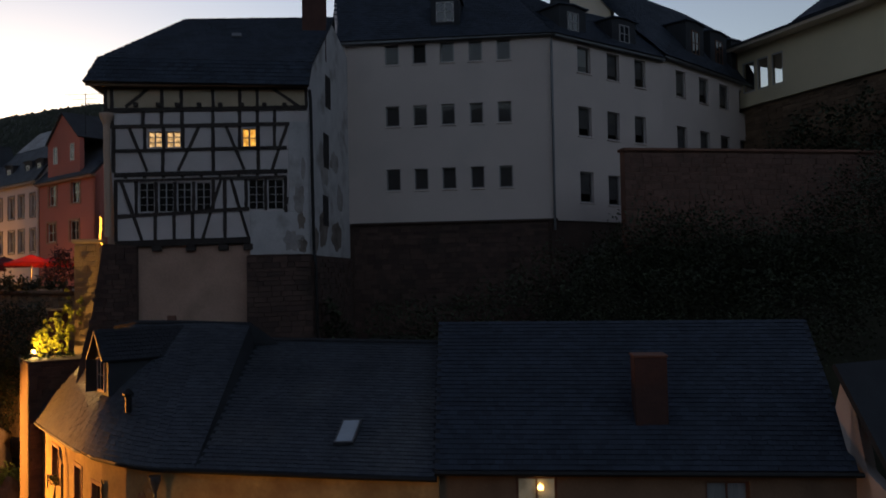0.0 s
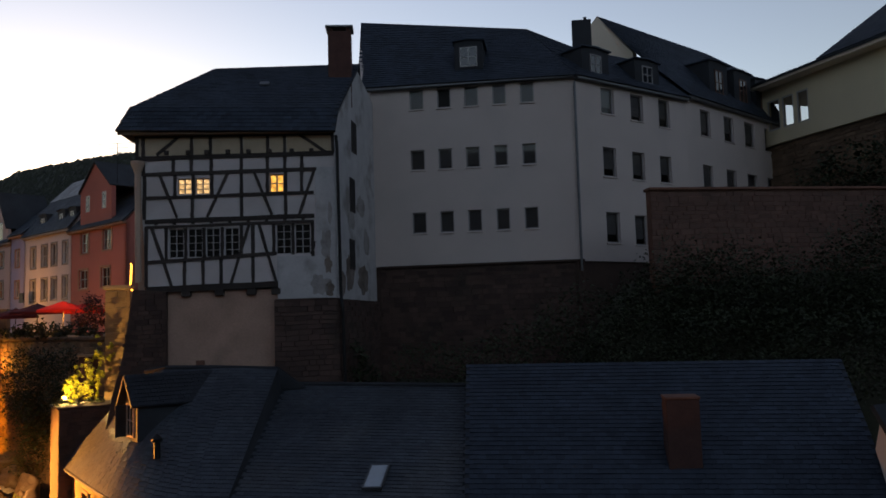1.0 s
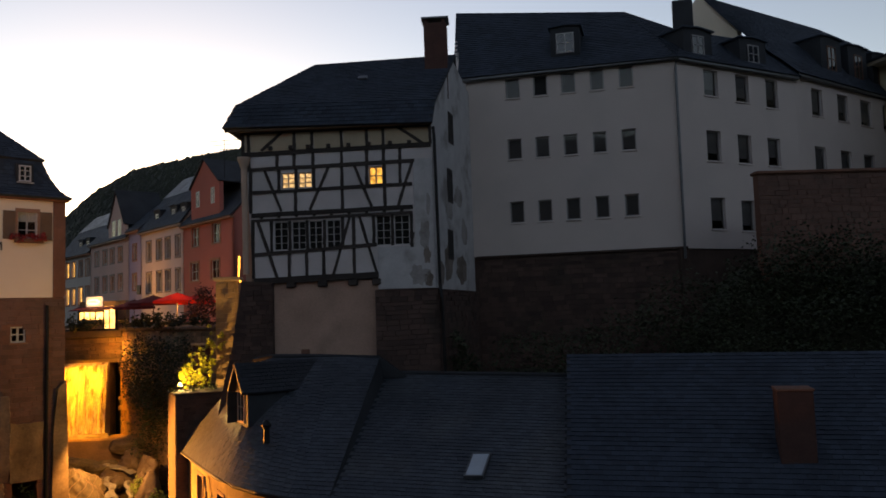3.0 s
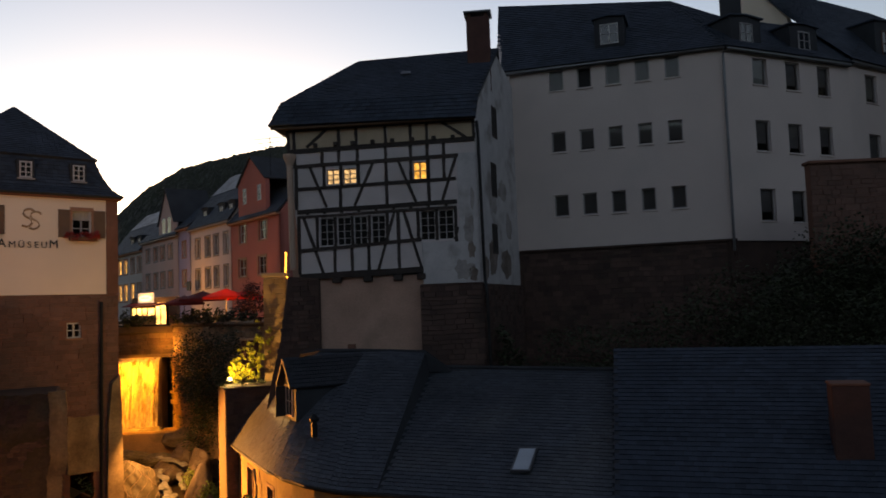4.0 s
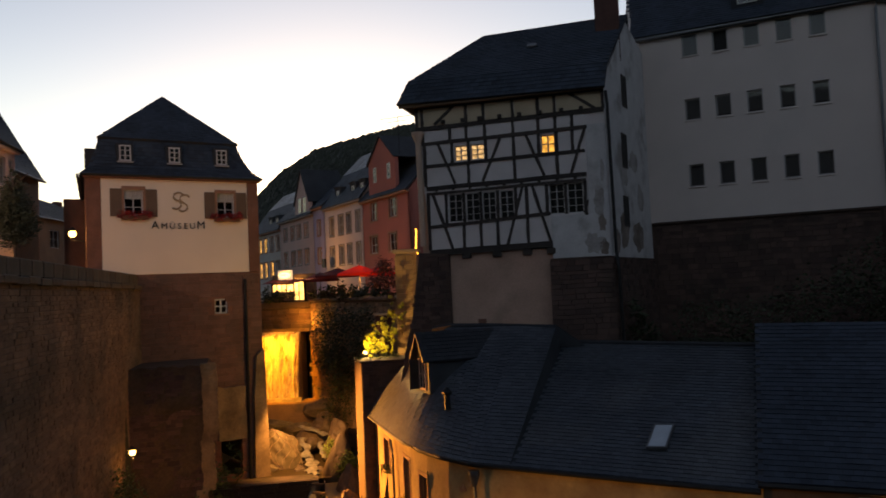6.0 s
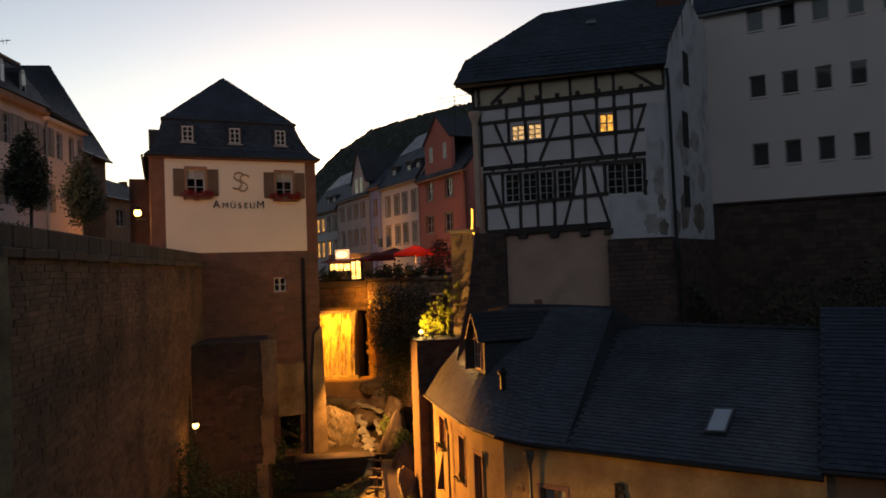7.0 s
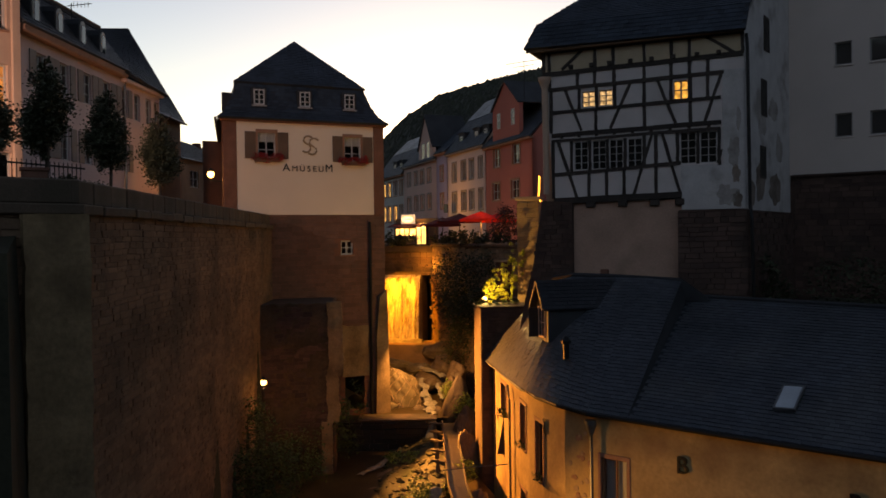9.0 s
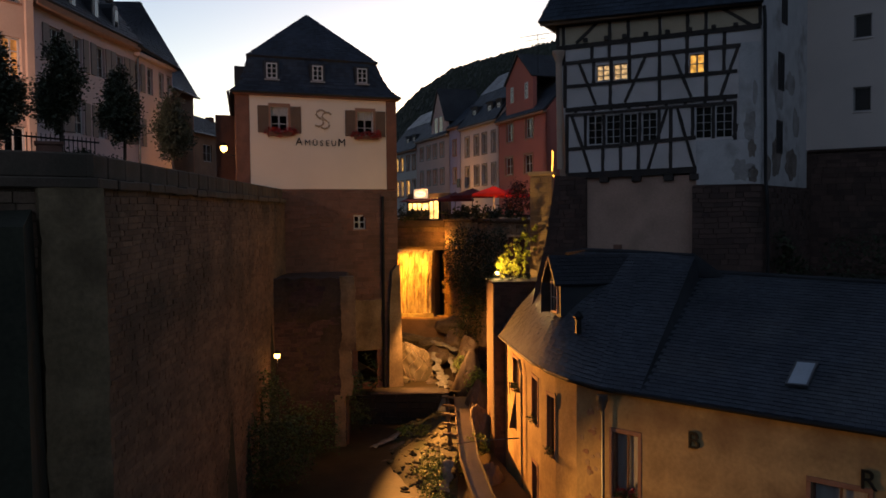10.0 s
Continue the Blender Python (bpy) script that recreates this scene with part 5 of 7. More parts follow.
part("downpipe", tube([(9.2, -0.25, 20.2), (9.25, -0.1, 19.8), (9.25, -0.1, 12.6)], 0.06), M["zinc"], lefth, "zinc downpipe")
R1_ = Vector((*place(-50.59, 49.3), 24.05))
R0_ = Vector((*place(-53.3, 50.1), 24.05))
li = LF.inverted()
roof(lefth, [((-0.4, -0.45, 20.5), (9.1, -0.45, 20.5), (-0.4, 1.2, 22.68), (9.1, 1.2, 22.68)), ((-0.4, 1.0, 22.66), (9.1, 1.0, 22.66), (-0.4, 6.5, 22.95), (9.1, 6.5, 22.95)),
             ((8.6, -0.45, 20.4), (ll + 0.7, -0.45, 20.15), li @ R0_, li @ R1_), ((ll + 0.7, -0.45, 20.15), (ll + 0.7, 9, 20.2), li @ R1_, li @ (R1_ + Vector((-0.2, 0.3, 0))))], 0.32, 0.22, 47, material="slate_shaded")
part("mansard_end", prism([(-0.4, 20.4), (6.4, 20.4), (6.4, 22.85), (1.2, 22.6)], 0, 0.12), M["underslate"], lefth, "", pose(9.12, 0, 0, 0, 0, 90))
part("mansard_lip", block(-0.4, 9.14, 0.98, 1.2, 22.66, 22.8, bevel=0.03), M["brownrender"], lefth)
for az in (-56.2, -54.85, -53.5, -52.3):
    x = along(LA, LBp, az)
    dmr = part("dormer", prism([(-0.34, 0), (0.34, 0), (0.34, 0.95), (0.2, 1.18), (0, 1.26), (-0.2, 1.18), (-0.34, 0.95)], 0.0, 1.2), M["underslate"], lefth, "arched dormer", pose(x, -0.12, 20.75))
    part("dormer_frame", prism([(-0.24, 0.05), (0.24, 0.05), (0.24, 0.9), (0.14, 1.08), (0, 1.14), (-0.14, 1.08), (-0.24, 0.9)], -0.05, 0.02), M["frame"], dmr, "white arched frame")
    part("pane", block(-0.15, 0.15, -0.07, -0.04, 0.15, 0.92), M["dormer_glass"], dmr)
part("skylight", block(-0.3, 0.3, -0.02, 0.05, -0.4, 0.4), M["skylight_glass"], lefth, "small roof window", Matrix.Translation(li @ Vector((*place(-49.6, 48.0), 12 + 0.1943 * 48.0))) @ pose(0, 0, 0, -35, 0, 0))
part("end_wall", block(ll + 0.25, ll + 0.55, 0.3, 9, 12.4, 20.2), M["pinkish"], lefth)
part("back_wall", block(0, ll, 9, 9.3, 12.4, 20.3), M["pinkish"], lefth)
NA, NB = place(-63.0, 32.5), place(-57.05, 35.0)
nearh = thing("corner_house", side(NA, NB), "tan rendered corner house with one lit window", "house")
nl = (NB - NA).length
nh = [(nl - 1.25, nl - 0.45, 17.2, 18.7), (nl - 1.25, nl - 0.45, 20.0, 21.6), (nl - 1.3, nl - 0.35, 12.6, 15.4)]
part("wall", wall(0, nl, 12.4, 24.0, 0.3, nh), M["tan"], nearh)
for i, hq in enumerate(nh):
    window(nearh, *hq, 0.12, 2, 3, "frame", "room_amber" if i == 0 else None, "surround", t=0.07, label="lit window" if i == 0 else "")
part("corner_pilaster", block(nl - 0.3, nl + 0.05, -0.1, 0.4, 12.4, 24.0, bevel=0.02), M["tan"], nearh)
part("roof", patch((-0.5, -0.5, 24), (nl + 0.2, -0.5, 24), (-0.5, 4, 27), (nl, 4, 27)), M["underslate"], nearh)


def lane_house(name, label, p, q, eave, r0, r1, m, chimney):
    """A narrow house seen up the lane: front from p to q, its roof rising to the ridge r0-r1."""
    f = side(Vector(p[:2]), Vector(q[:2]))
    i, lq = f.inverted(), (Vector(q[:2]) - Vector(p[:2])).length
    hs = thing(name, f, label, "house")
    part("wall", wall(0, lq, 12.4, eave, 0.3, [(lq * 0.35, lq * 0.55, eave - 2.4, eave - 0.9)]), M[m], hs)
    # Added dark wall that stops the sky showing through the window.
    part("unseen_dark_wall", block(0.1, lq - 0.1, 1.2, 1.35, 12.4, eave - 0.1), M["dark"], hs)
    window(hs, lq * 0.35, lq * 0.55, eave - 2.4, eave - 0.9, 0.1, 2, 2, "frame")
    part("end_wall", block(lq - 0.02, lq + 0.25, 0.02, 6.0, 12.4, eave), M["surround"], hs, "reddish end wall")
    a_, b_ = i @ Vector(r0), i @ Vector(r1)
    roof(hs, [((-0.3, -0.3, eave - 0.05), (lq + 0.3, -0.3, eave - 0.05), a_, b_), ((lq + 0.3, -0.3, eave - 0.05), (lq + 0.3, 7.0, eave - 0.05), b_, b_ + Vector((-0.3, 0.6, 0)))], 0.4, 0.3, 48, "steep dark slate roof", "slate_shaded")
    part("gutter", tube([(-0.3, -0.36, eave - 0.1), (lq + 0.35, -0.36, eave - 0.1)], 0.07, 6), M["zinc"], hs)
    part("chimney", block(-0.35, 0.35, -0.3, 0.3, -1.5, 0.25, bevel=0.02), M["brick"], hs, "", Matrix.Translation(a_.lerp(b_, chimney)))


lane_house("lane_house", "dark narrow house at the end of the lane", at(-49.3, 51.5, 0), at(-47.45, 56.5, 0), 19.85, at(-49.9, 56.0, 21.76), at(-48.13, 57.3, 21.76), "brownrender", 0.1)
lane_house("far_house", "low dark house closing the lane beyond the lantern", at(-47.8, 71.0, 0), at(-45.1, 79.0, 0), 19.1, at(-47.6, 76.0, 21.0), at(-45.4, 85.0, 21.05), "brownrender", 0.55)

# ---- coloured row of houses ----
QA, QB = place(-33.7, 110.0), place(-23.3, 68.0)
QL = (QB - QA).length
QF = side(QA, QB)


def row_house(name, label, s0, s1, eave, ridge, m, wins, dorms=(), gable=None, lit=(), depth=9.0, rail="surround", slate="slate"):
    """One house of the row. s runs from the near end; windows are (s0, s1, z0, z1)."""
    x0, x1 = QL - s1, QL - s0
    h = thing(name, QF @ pose(x0, 0, 0), label, "house", "row of coloured houses")
    w = x1 - x0
    conv = lambda a, b: (w - (b - s0), w - (a - s0))
    hs = [(*conv(a, b), c, d) for a, b, c, d in wins]
    part("wall", wall(0, w, 11.5, eave, 0.35, hs), M[m], h)
    for i, (a, b, c, d) in enumerate(hs):
        window(h, a, b, c, d, 0.12, 2, 2, "frame", "warmroom_bright" if i in lit else None, None, t=0.09, bar=0.06)
        part("surround", wall(a - 0.14, b + 0.14, c - 0.14, d + 0.14, 0.06, [(a, b, c, d)]), M[rail], h, at=pose(0, -0.05, 0))
    # Unseen dark wall added to darken the windows from behind.
    part("unseen_dark_wall", block(0.35, w - 0.35, 1.2, 1.3, 11.5, eave), M["dark"], h)
    part("cornice", block(-0.05, w + 0.05, -0.35, 0.05, eave - 0.22, eave, bevel=0.05), M[rail], h)
    part("side_wall", prism([(0, 11.5), (depth, 11.5), (depth, eave), (depth / 2, ridge - 0.1), (depth * 0.26, eave + (ridge - eave) * 0.62 - 0.1), (0, eave)], 0, 0.3), M[m], h, "", pose(w, 0, 0, 0, 0, 90))
    part("side_wall", prism([(0, 11.5), (depth, 11.5), (depth, eave), (depth / 2, ridge - 0.1), (depth * 0.26, eave + (ridge - eave) * 0.62 - 0.1), (0, eave)], 0, 0.3), M[m], h, "", pose(0.3, 0, 0, 0, 0, 90))
    knee, kz = depth * 0.26, eave + (ridge - eave) * 0.62
    roof(h, [((-0.1, -0.4, eave), (w + 0.1, -0.4, eave), (-0.1, knee, kz), (w + 0.1, knee, kz)), ((w + 0.1, depth, eave), (-0.1, depth, eave), (w + 0.1, depth / 2, ridge), (-0.1, depth / 2, ridge))], 0.5, 0.35, int(s0) + 60)
    # Upper slope, where some houses wear the painted sky sheen.
    roof(h, [((-0.1, knee - 0.05, kz), (w + 0.1, knee - 0.05, kz), (-0.1, depth / 2, ridge), (w + 0.1, depth / 2, ridge))], 0.5, 0.35, int(s0) + 61, "upper roof slope", slate)
    for a, b, c, d in dorms:
        p, q = conv(a, b)
        dormer(h, pose((p + q) / 2, 0.5, c - 0.5), (q - p) + 0.5, d - c + 0.7, 3.0, flat=True)
    if gable:
        a, b, foot, shoulder, tip, gw = gable
        p, q = conv(a, b)
        g = part("gable", prism([(p, foot), (q, foot), (q, shoulder), ((p + q) / 2, tip), (p, shoulder)], -0.02, 0.35), M[m], h, "pointed gable")
        for c0, c1, c2, c3 in gw:
            e, f_ = conv(c0, c1)
            gf = part("window", bars(f_ - e, c3 - c2, 2, 2, 0.09, 0.08), M["frame"], g, "", pose(e, -0.06, c2))
            part("pane", block(0.05, f_ - e - 0.05, 0.03, 0.045, 0.05, c3 - c2 - 0.05), M["dormer_glass"], gf)
        for sx, o in ((p, -0.15), (q, 0.15)):
            part("gable_roof", patch((sx + o, -0.2, shoulder - 0.1), (sx + o, 4.5, shoulder - 0.1), ((p + q) / 2, -0.2, tip + 0.05), ((p + q) / 2, 4.5, tip + 0.05), 0.1), M["underslate"], h)
    return h


row_house("orange_house", "orange-red house with a pointed gable and white windows", -0.3, 9.7, 20.4, 24.9, "orange",
          [(2.2, 3.7, 18.4, 20.1), (6.35, 7.75, 18.4, 20.1), (2.4, 4.0, 15.4, 17.0), (6.45, 8.1, 15.4, 17.0)], gable=(2.2, 7.85, 20.2, 23.7, 25.9, [(3.1, 3.8, 21.8, 23.2), (6.1, 6.8, 21.8, 23.2)]))
row_house("cream_house", "cream house with tall windows and slate dormers", 9.72, 19.9, 20.8, 26.6, "creamrow",
          [(a, b, c, d) for c, d in ((17.8, 19.75), (14.75, 16.7)) for a, b in ((10.4, 11.4), (12.65, 13.8), (14.7, 15.95), (17.3, 18.5))], [(10.2, 11.2, 21.7, 22.6), (12.5, 13.5, 21.7, 22.6), (16.5, 17.6, 21.7, 22.6)], rail="shutter_grey", slate="slate_sheen")
row_house("lavender_house", "narrow lavender house between its neighbours", 19.92, 23.4, 21.2, 25.0, "lavender", [(21.2, 22.2, 18.2, 19.8), (21.2, 22.2, 15.2, 16.8)])
row_house("pink_house", "dusty pink house with a pointed dormer gable", 23.42, 35.5, 20.75, 24.9, "pinkrow",
          [(a, b, c, d) for c, d in ((18.35, 19.9), (15.3, 17.0)) for a, b in ((25.2, 26.5), (27.7, 29.0), (30.0, 31.3), (32.7, 34.0))], gable=(24.4, 29.4, 20.6, 22.3, 26.1, [(25.5, 26.6, 21.1, 22.9), (27.2, 28.3, 21.1, 22.9)]), rail="shutter_grey")
row_house("grey_house", "pale grey house with warmly lit windows", 35.52, 47.5, 20.0, 25.6, "greyrow",
          [(a, b, c, d) for c, d in ((17.5, 19.3), (14.2, 16.2)) for a, b in ((36.0, 37.3), (38.4, 39.8), (41.2, 42.4), (43.4, 44.8))], [(37.5, 38.6, 20.8, 21.8), (40.2, 41.3, 20.8, 21.8)], lit=(2, 3, 5, 6, 7), slate="slate_sheen")

# ---- gorge: walls, waterfall, rocks, water ----
M["earth"] = mat("garden_earth", (0.05, 0.04, 0.025), 0.4, 0.95, 1.5, 12, 0.8)
M["leaf"] = mat("dark_leaf", (0.03, 0.04, 0.016), 0.35, 0.6, 2, 12, 0, island=0.4)
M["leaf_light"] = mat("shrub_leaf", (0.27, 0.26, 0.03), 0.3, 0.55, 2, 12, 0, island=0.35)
M["leaf_tree"] = mat("tree_leaf", (0.062, 0.072, 0.042), 0.35, 0.6, 2, 12, 0, island=0.4)
M["flower"] = mat("red_geranium", (0.35, 0.03, 0.03), 0.3, 0.6, 3, 12, 0, island=0.3)
M["flower_dark"] = mat("dark_red_leaf", (0.07, 0.014, 0.011), 0.3, 0.6, 3, 12, 0, island=0.35)
M["leaf_wood"] = mat("distant_woods_leaf", (0.018, 0.022, 0.014), 0.3, 0.8, 0.2, 2, 0, island=0.3)
M["bark"] = mat("bark", (0.06, 0.045, 0.035), 0.3, 0.9, 3, 20, 0.6)
M["rock"] = mat("wet_rock", (0.13, 0.09, 0.06), 0.5, 0.55, 0.9, 9, 1.0, stain=(0.05, 0.05, 0.025), stain_amount=0.6)
M["rock_pale"] = mat("pale_rock", (0.17, 0.13, 0.075), 0.5, 0.65, 1.6, 8, 1.0, stain=(0.09, 0.07, 0.035), stain_amount=0.7)
M["plank"] = mat("grey_plank", (0.10, 0.075, 0.055), 0.3, 0.8, 1.5, 24, 0.4, rand=0.2)
M["umbrella_red"] = mat("red_canvas", (0.45, 0.03, 0.025), 0.15, 0.8, 2, 20, 0.1)
M["umbrella_dark"] = mat("maroon_canvas", (0.13, 0.02, 0.025), 0.15, 0.8, 2, 20, 0.1)
for key_ in ("umbrella_red", "umbrella_dark"):
    nt = M[key_].node_tree
    tr_, mx_ = nt.nodes.new("ShaderNodeBsdfTranslucent"), nt.nodes.new("ShaderNodeMixShader")
    tr_.inputs["Color"].default_value = (0.7, 0.04, 0.03, 1) if key_ == "umbrella_red" else (0.2, 0.03, 0.03, 1)
    mx_.inputs[0].default_value = 0.35
    nt.links.new(nt.nodes["Principled BSDF"].outputs[0], mx_.inputs[1])
    nt.links.new(tr_.outputs[0], mx_.inputs[2])
    nt.links.new(mx_.outputs[0], nt.nodes["Material Output"].inputs["Surface"])
M["sign_glow"] = glow("lit_sign", (1.0, 0.70, 0.28), 2.6)
M["sign_board"] = glow("lit_sign_board", (1.0, 0.8, 0.5), 0.5)
M["door_glow"] = glow("lit_doorway", (1.0, 0.62, 0.17), 3.0, 1.2)
M["rope_glow"] = glow("rope_light", (1.0, 0.5, 0.06), 2.5)


def fall_material():
    """Falling water: streaks of white foam over a wet, dark face."""
    m = mat("falling_water", (0.5, 0.46, 0.36), 0.5, 0.35, 2.4, 9.0, 1.0, stretch=(2.2, 2.2, 0.5), stain=(0.14, 0.065, 0.015), stain_amount=0.9)
    return m


def pool_material():
    m = mat("dark_pool", (0.06, 0.042, 0.02), 0.3, 0.55, 0.8, 6.0, 0.3, spec=0.12)
    return m


M["fall"], M["pool"] = fall_material(), pool_material()
M["foam"] = mat("white_water", (0.25, 0.23, 0.18), 0.4, 0.4, 2.0, 8.0, 0.8, stretch=(1, 2, 1), stain=(0.15, 0.11, 0.07), stain_amount=0.7)


def foliage(name, blobs, n, size, material, rng, parent=None, label="", category="", kind="", flat=1.0):
    """Many small bent leaves gathered in clumps; blobs are (x, y, z, rx, ry, rz)."""
    vs, fs = [], []
    total = sum(b[3] * b[4] * b[5] for b in blobs) ** 1
    for bx, by, bz, rx, ry, rz in blobs:
        k = max(12, int(n * rx * ry * rz / total))
        clumps = []
        for _ in range(max(4, k // 22)):
            v = Vector((rng.gauss(0, 1), rng.gauss(0, 1), rng.gauss(0, 1))).normalized() * rng.uniform(0.45, 1.0) ** 0.6
            clumps.append((bx + v.x * rx, by + v.y * ry, bz + v.z * rz))
        for _ in range(k):
            c = rng.choice(clumps)
            s = min(rx, ry, rz) * 0.3
            p = Vector((c[0] + rng.gauss(0, s), c[1] + rng.gauss(0, s), c[2] + rng.gauss(0, s)))
            a = Vector((rng.uniform(-1, 1), rng.uniform(-1, 1), rng.uniform(-0.6, 0.6))).normalized()
            b = a.cross(Vector((rng.uniform(-1, 1), rng.uniform(-1, 1), 1))).normalized()
            l, w = size * rng.uniform(0.6, 1.3), size * rng.uniform(0.3, 0.55)
            d = a.cross(b) * w * 0.3
            i = len(vs)
            vs += [p - a * l * 0.5, p + b * w + d, p + a * l * 0.5, p - b * w + d]
            fs += [(i, i + 1, i + 2), (i, i + 2, i + 3)]
    ob = new(name, raw(name, vs, fs, M[material]))
    if parent:
        ob.parent = parent
    if kind:
        ob["kind"] = kind
    return tagged(ob, label, category) if label else ob


def rock(at, size, seed, m="rock", label="wet rounded boulder in the stream bed", turn=0.0, name="boulder"):
    bm = bmesh.new()
    bmesh.ops.create_icosphere(bm, subdivisions=5 if m == "rock_pale" else 4, radius=1.0)
    for v in bm.verts:
        p = v.co.copy()
        w = p + 0.25 * noise.noise_vector(p * 2.0 + Vector((seed, 1, 0)))
        d = 1 + 0.3 * noise.noise(p * 1.1 + Vector((seed, 0, 0))) - 0.1 * abs(noise.noise(p * 2.3 + Vector((0, seed, 0)))) + 0.035 * noise.noise(p * 9 + Vector((seed, seed, 0)))
        # a few planed faces and thin cracks
        for q in range(8):
            n = Vector((math.sin(seed + q * 2.1), math.cos(seed * 1.7 + q * 1.3), math.sin(q * 1.9 + seed * 0.6))).normalized()
            s = p.dot(n)
            if s * d > 0.66:
                d = 0.66 / s + 0.22 * (d - 0.66 / s)
        crack = noise.noise(w * 2.4 + Vector((0, 0, seed)))
        lay = -0.12 * math.exp(-(crack / 0.06) ** 2) + 0.05 * noise.noise(p * 5 + Vector((seed, 2, 0))) - 0.06 * math.exp(-(noise.noise(w * 4.5 + Vector((seed, 0, 3))) / 0.06) ** 2)
        v.co = p * (d + lay)
        v.co.z = max(v.co.z, -0.8)
    for f in bm.faces:
        f.smooth = True
    ob = new(name, mesh(name, bm, M[m]))
    ob.matrix_world = pose(*at, 0, 0, turn) @ Matrix.Diagonal((*size, 1))
    return tagged(ob, label, "rock", "boulders in the stream")


# wall of the fall and the terrace wall
FA, FB = place(-36.5, 66.0), place(-30.3, 63.6)
fallwall = thing("wall_fall", side(FA, FB), "dark wet rock wall behind the waterfall under the street", "wall", kind="structure")
lf = (FB - FA).length
fx = [along(FA, FB, az) for az in (-33.95, -31.15, -30.45)]
part("wall_core", wall(0, lf, 0.5, 11.2, 1.5, [(fx[1] + 0.05, fx[2], 3.8, 9.1)]), M["rock"], fallwall)
part("street_edge", block(-0.5, lf, -0.35, 0.6, 10.95, 11.45, bevel=0.05), M["coping"], fallwall, "stone street edge")
stones(fallwall, lambda x, z: z > 9.4 or x > fx[2], 0, lf, 3.0, 10.9, 0.6, 0.3, "rubble_piece", "rubble_fall", 60, lambda x, z: z > 9.5, 51, 0.12)
fall = new("waterfall")
fall.matrix_world = side(FA, FB)
tagged(fall, "amber-lit waterfall dropping in thin streaks", "waterfall")
bm = bmesh.new()
nu, nv = 70, 40
grid = []
for j in range(nv + 1):
    t = j / nv
    rowv = []
    for i in range(nu + 1):
        u = i / nu
        x = fx[0] + (fx[1] - fx[0]) * u
        out = -0.25 - 0.75 * t ** 0.7 + 0.16 * noise.noise((u * 22, t * 1.2, 0)) + 0.07 * noise.noise((u * 60, t * 3, 2))
        if t < 0.06:
            out = 0.3 - (t / 0.06) * 0.55
        rowv.append(bm.verts.new((x, out, 9.25 - 5.25 * t + (0.05 if t < 0.06 else 0))))
    grid.append(rowv)
for j in range(nv):
    for i in range(nu):
        f = bm.faces.new((grid[j][i], grid[j + 1][i], grid[j + 1][i + 1], grid[j][i + 1]))
        f.smooth = True
part("water_sheet", bm, M["fall"], fall)
rs = random.Random(52)
for k in range(46):
    x = fx[0] + (fx[1] - fx[0]) * rs.random()
    z0 = 9.1 - rs.random() * 1.5
    ln_ = rs.uniform(1.5, 4.0)
    part("water_strand", tube([(x, -0.5, z0), (x + rs.uniform(-0.05, 0.05), -0.85, z0 - ln_ * 0.5), (x + rs.uniform(-0.08, 0.08), -1.1, max(4.0, z0 - ln_))], rs.uniform(0.012, 0.035), 5), M["fall"], fall)
bm = bmesh.new()
prev = None
for i in range(41):
    x = fx[0] - 0.1 + (fx[1] - fx[0] + 0.5) * i / 40
    cur = [bm.verts.new((x, y, z + (0.08 * noise.noise((x * 4, y * 5, 1)) if z > 4 else 0))) for y, z in ((-1.75, 3.95), (-1.55, 4.1), (-1.3, 4.22), (-1.0, 4.18), (-0.7, 3.95))]
    if prev:
        for a_ in range(4):
            bm.faces.new((prev[a_], prev[a_ + 1], cur[a_ + 1], cur[a_])).smooth = True
    prev = cur
part("foam", bm, M["foam"], fall, "foam at the foot of the fall")
part("basin_sill", block(fx[0] - 0.6, fx[1] + 1.6, -2.1, 0.2, 2.2, 3.98, bevel=0.12), M["rubble_fall"], fallwall, "wet stone sill under the fall")
TWA, TWB = place(-30.32, 63.4), place(-23.6, 47.0)
terr = thing("wall_terrace", side(TWA, TWB), "ivy-grown stone terrace wall beside the waterfall", "wall", kind="structure")
lt = (TWB - TWA).length
part("wall_core", block(0, lt, 0, 1.5, -1.0, 11.4), M["mortar"], terr)
stones(terr, lambda x, z: True, 0, lt, 1.5, 11.3, 0.55, 0.26, "rubble_piece", "rubble_fall", 120, lambda x, z: x < 7 and z > 5, 53, 0.1)
part("coping", block(-0.1, lt, -0.2, 1.6, 11.4, 11.6, bevel=0.04), M["coping"], terr)
pave = tagged(new("terrace", raw("terrace", [at(-36.5, 66, 11.55), at(-30.3, 63.6, 11.55), at(-23.6, 47, 11.55), at(-20, 56, 11.6), at(-23.3, 72, 11.6), at(-36, 112, 11.6)], [(0, 1, 2, 3, 4, 5)], M["mortar"])), "stone paved restaurant terrace and street", "terrace", kind="structure")

# lit pier and its wall beside the ochre house
P0_ = place(-27.06, 39.9)
PF = side(P0_, P0_ + Vector((0.81, 0.59)) * 3.6)
pier = thing("wall_pier", PF, "rendered garden wall ending in an amber-lit pier", "wall", kind="structure")
lp_ = 3.6
part("wall_core", block(0, lp_, 0, 2.15, -1.5, 8.5, bevel=0.05), M["pier"], pier)
part("facing", block(0.02, lp_, -0.05, 0.0, -1.5, 8.49), M["darkstone"], pier, "dark stone facing")
stones(pier, lambda x, z: True, 0.06, lp_, 0.0, 8.45, 0.4, 0.2, "darkstone_piece", "darkstone_wall", 40, lambda x, z: z > 5.5, 58, 0.04, lambda x, z: -0.05)
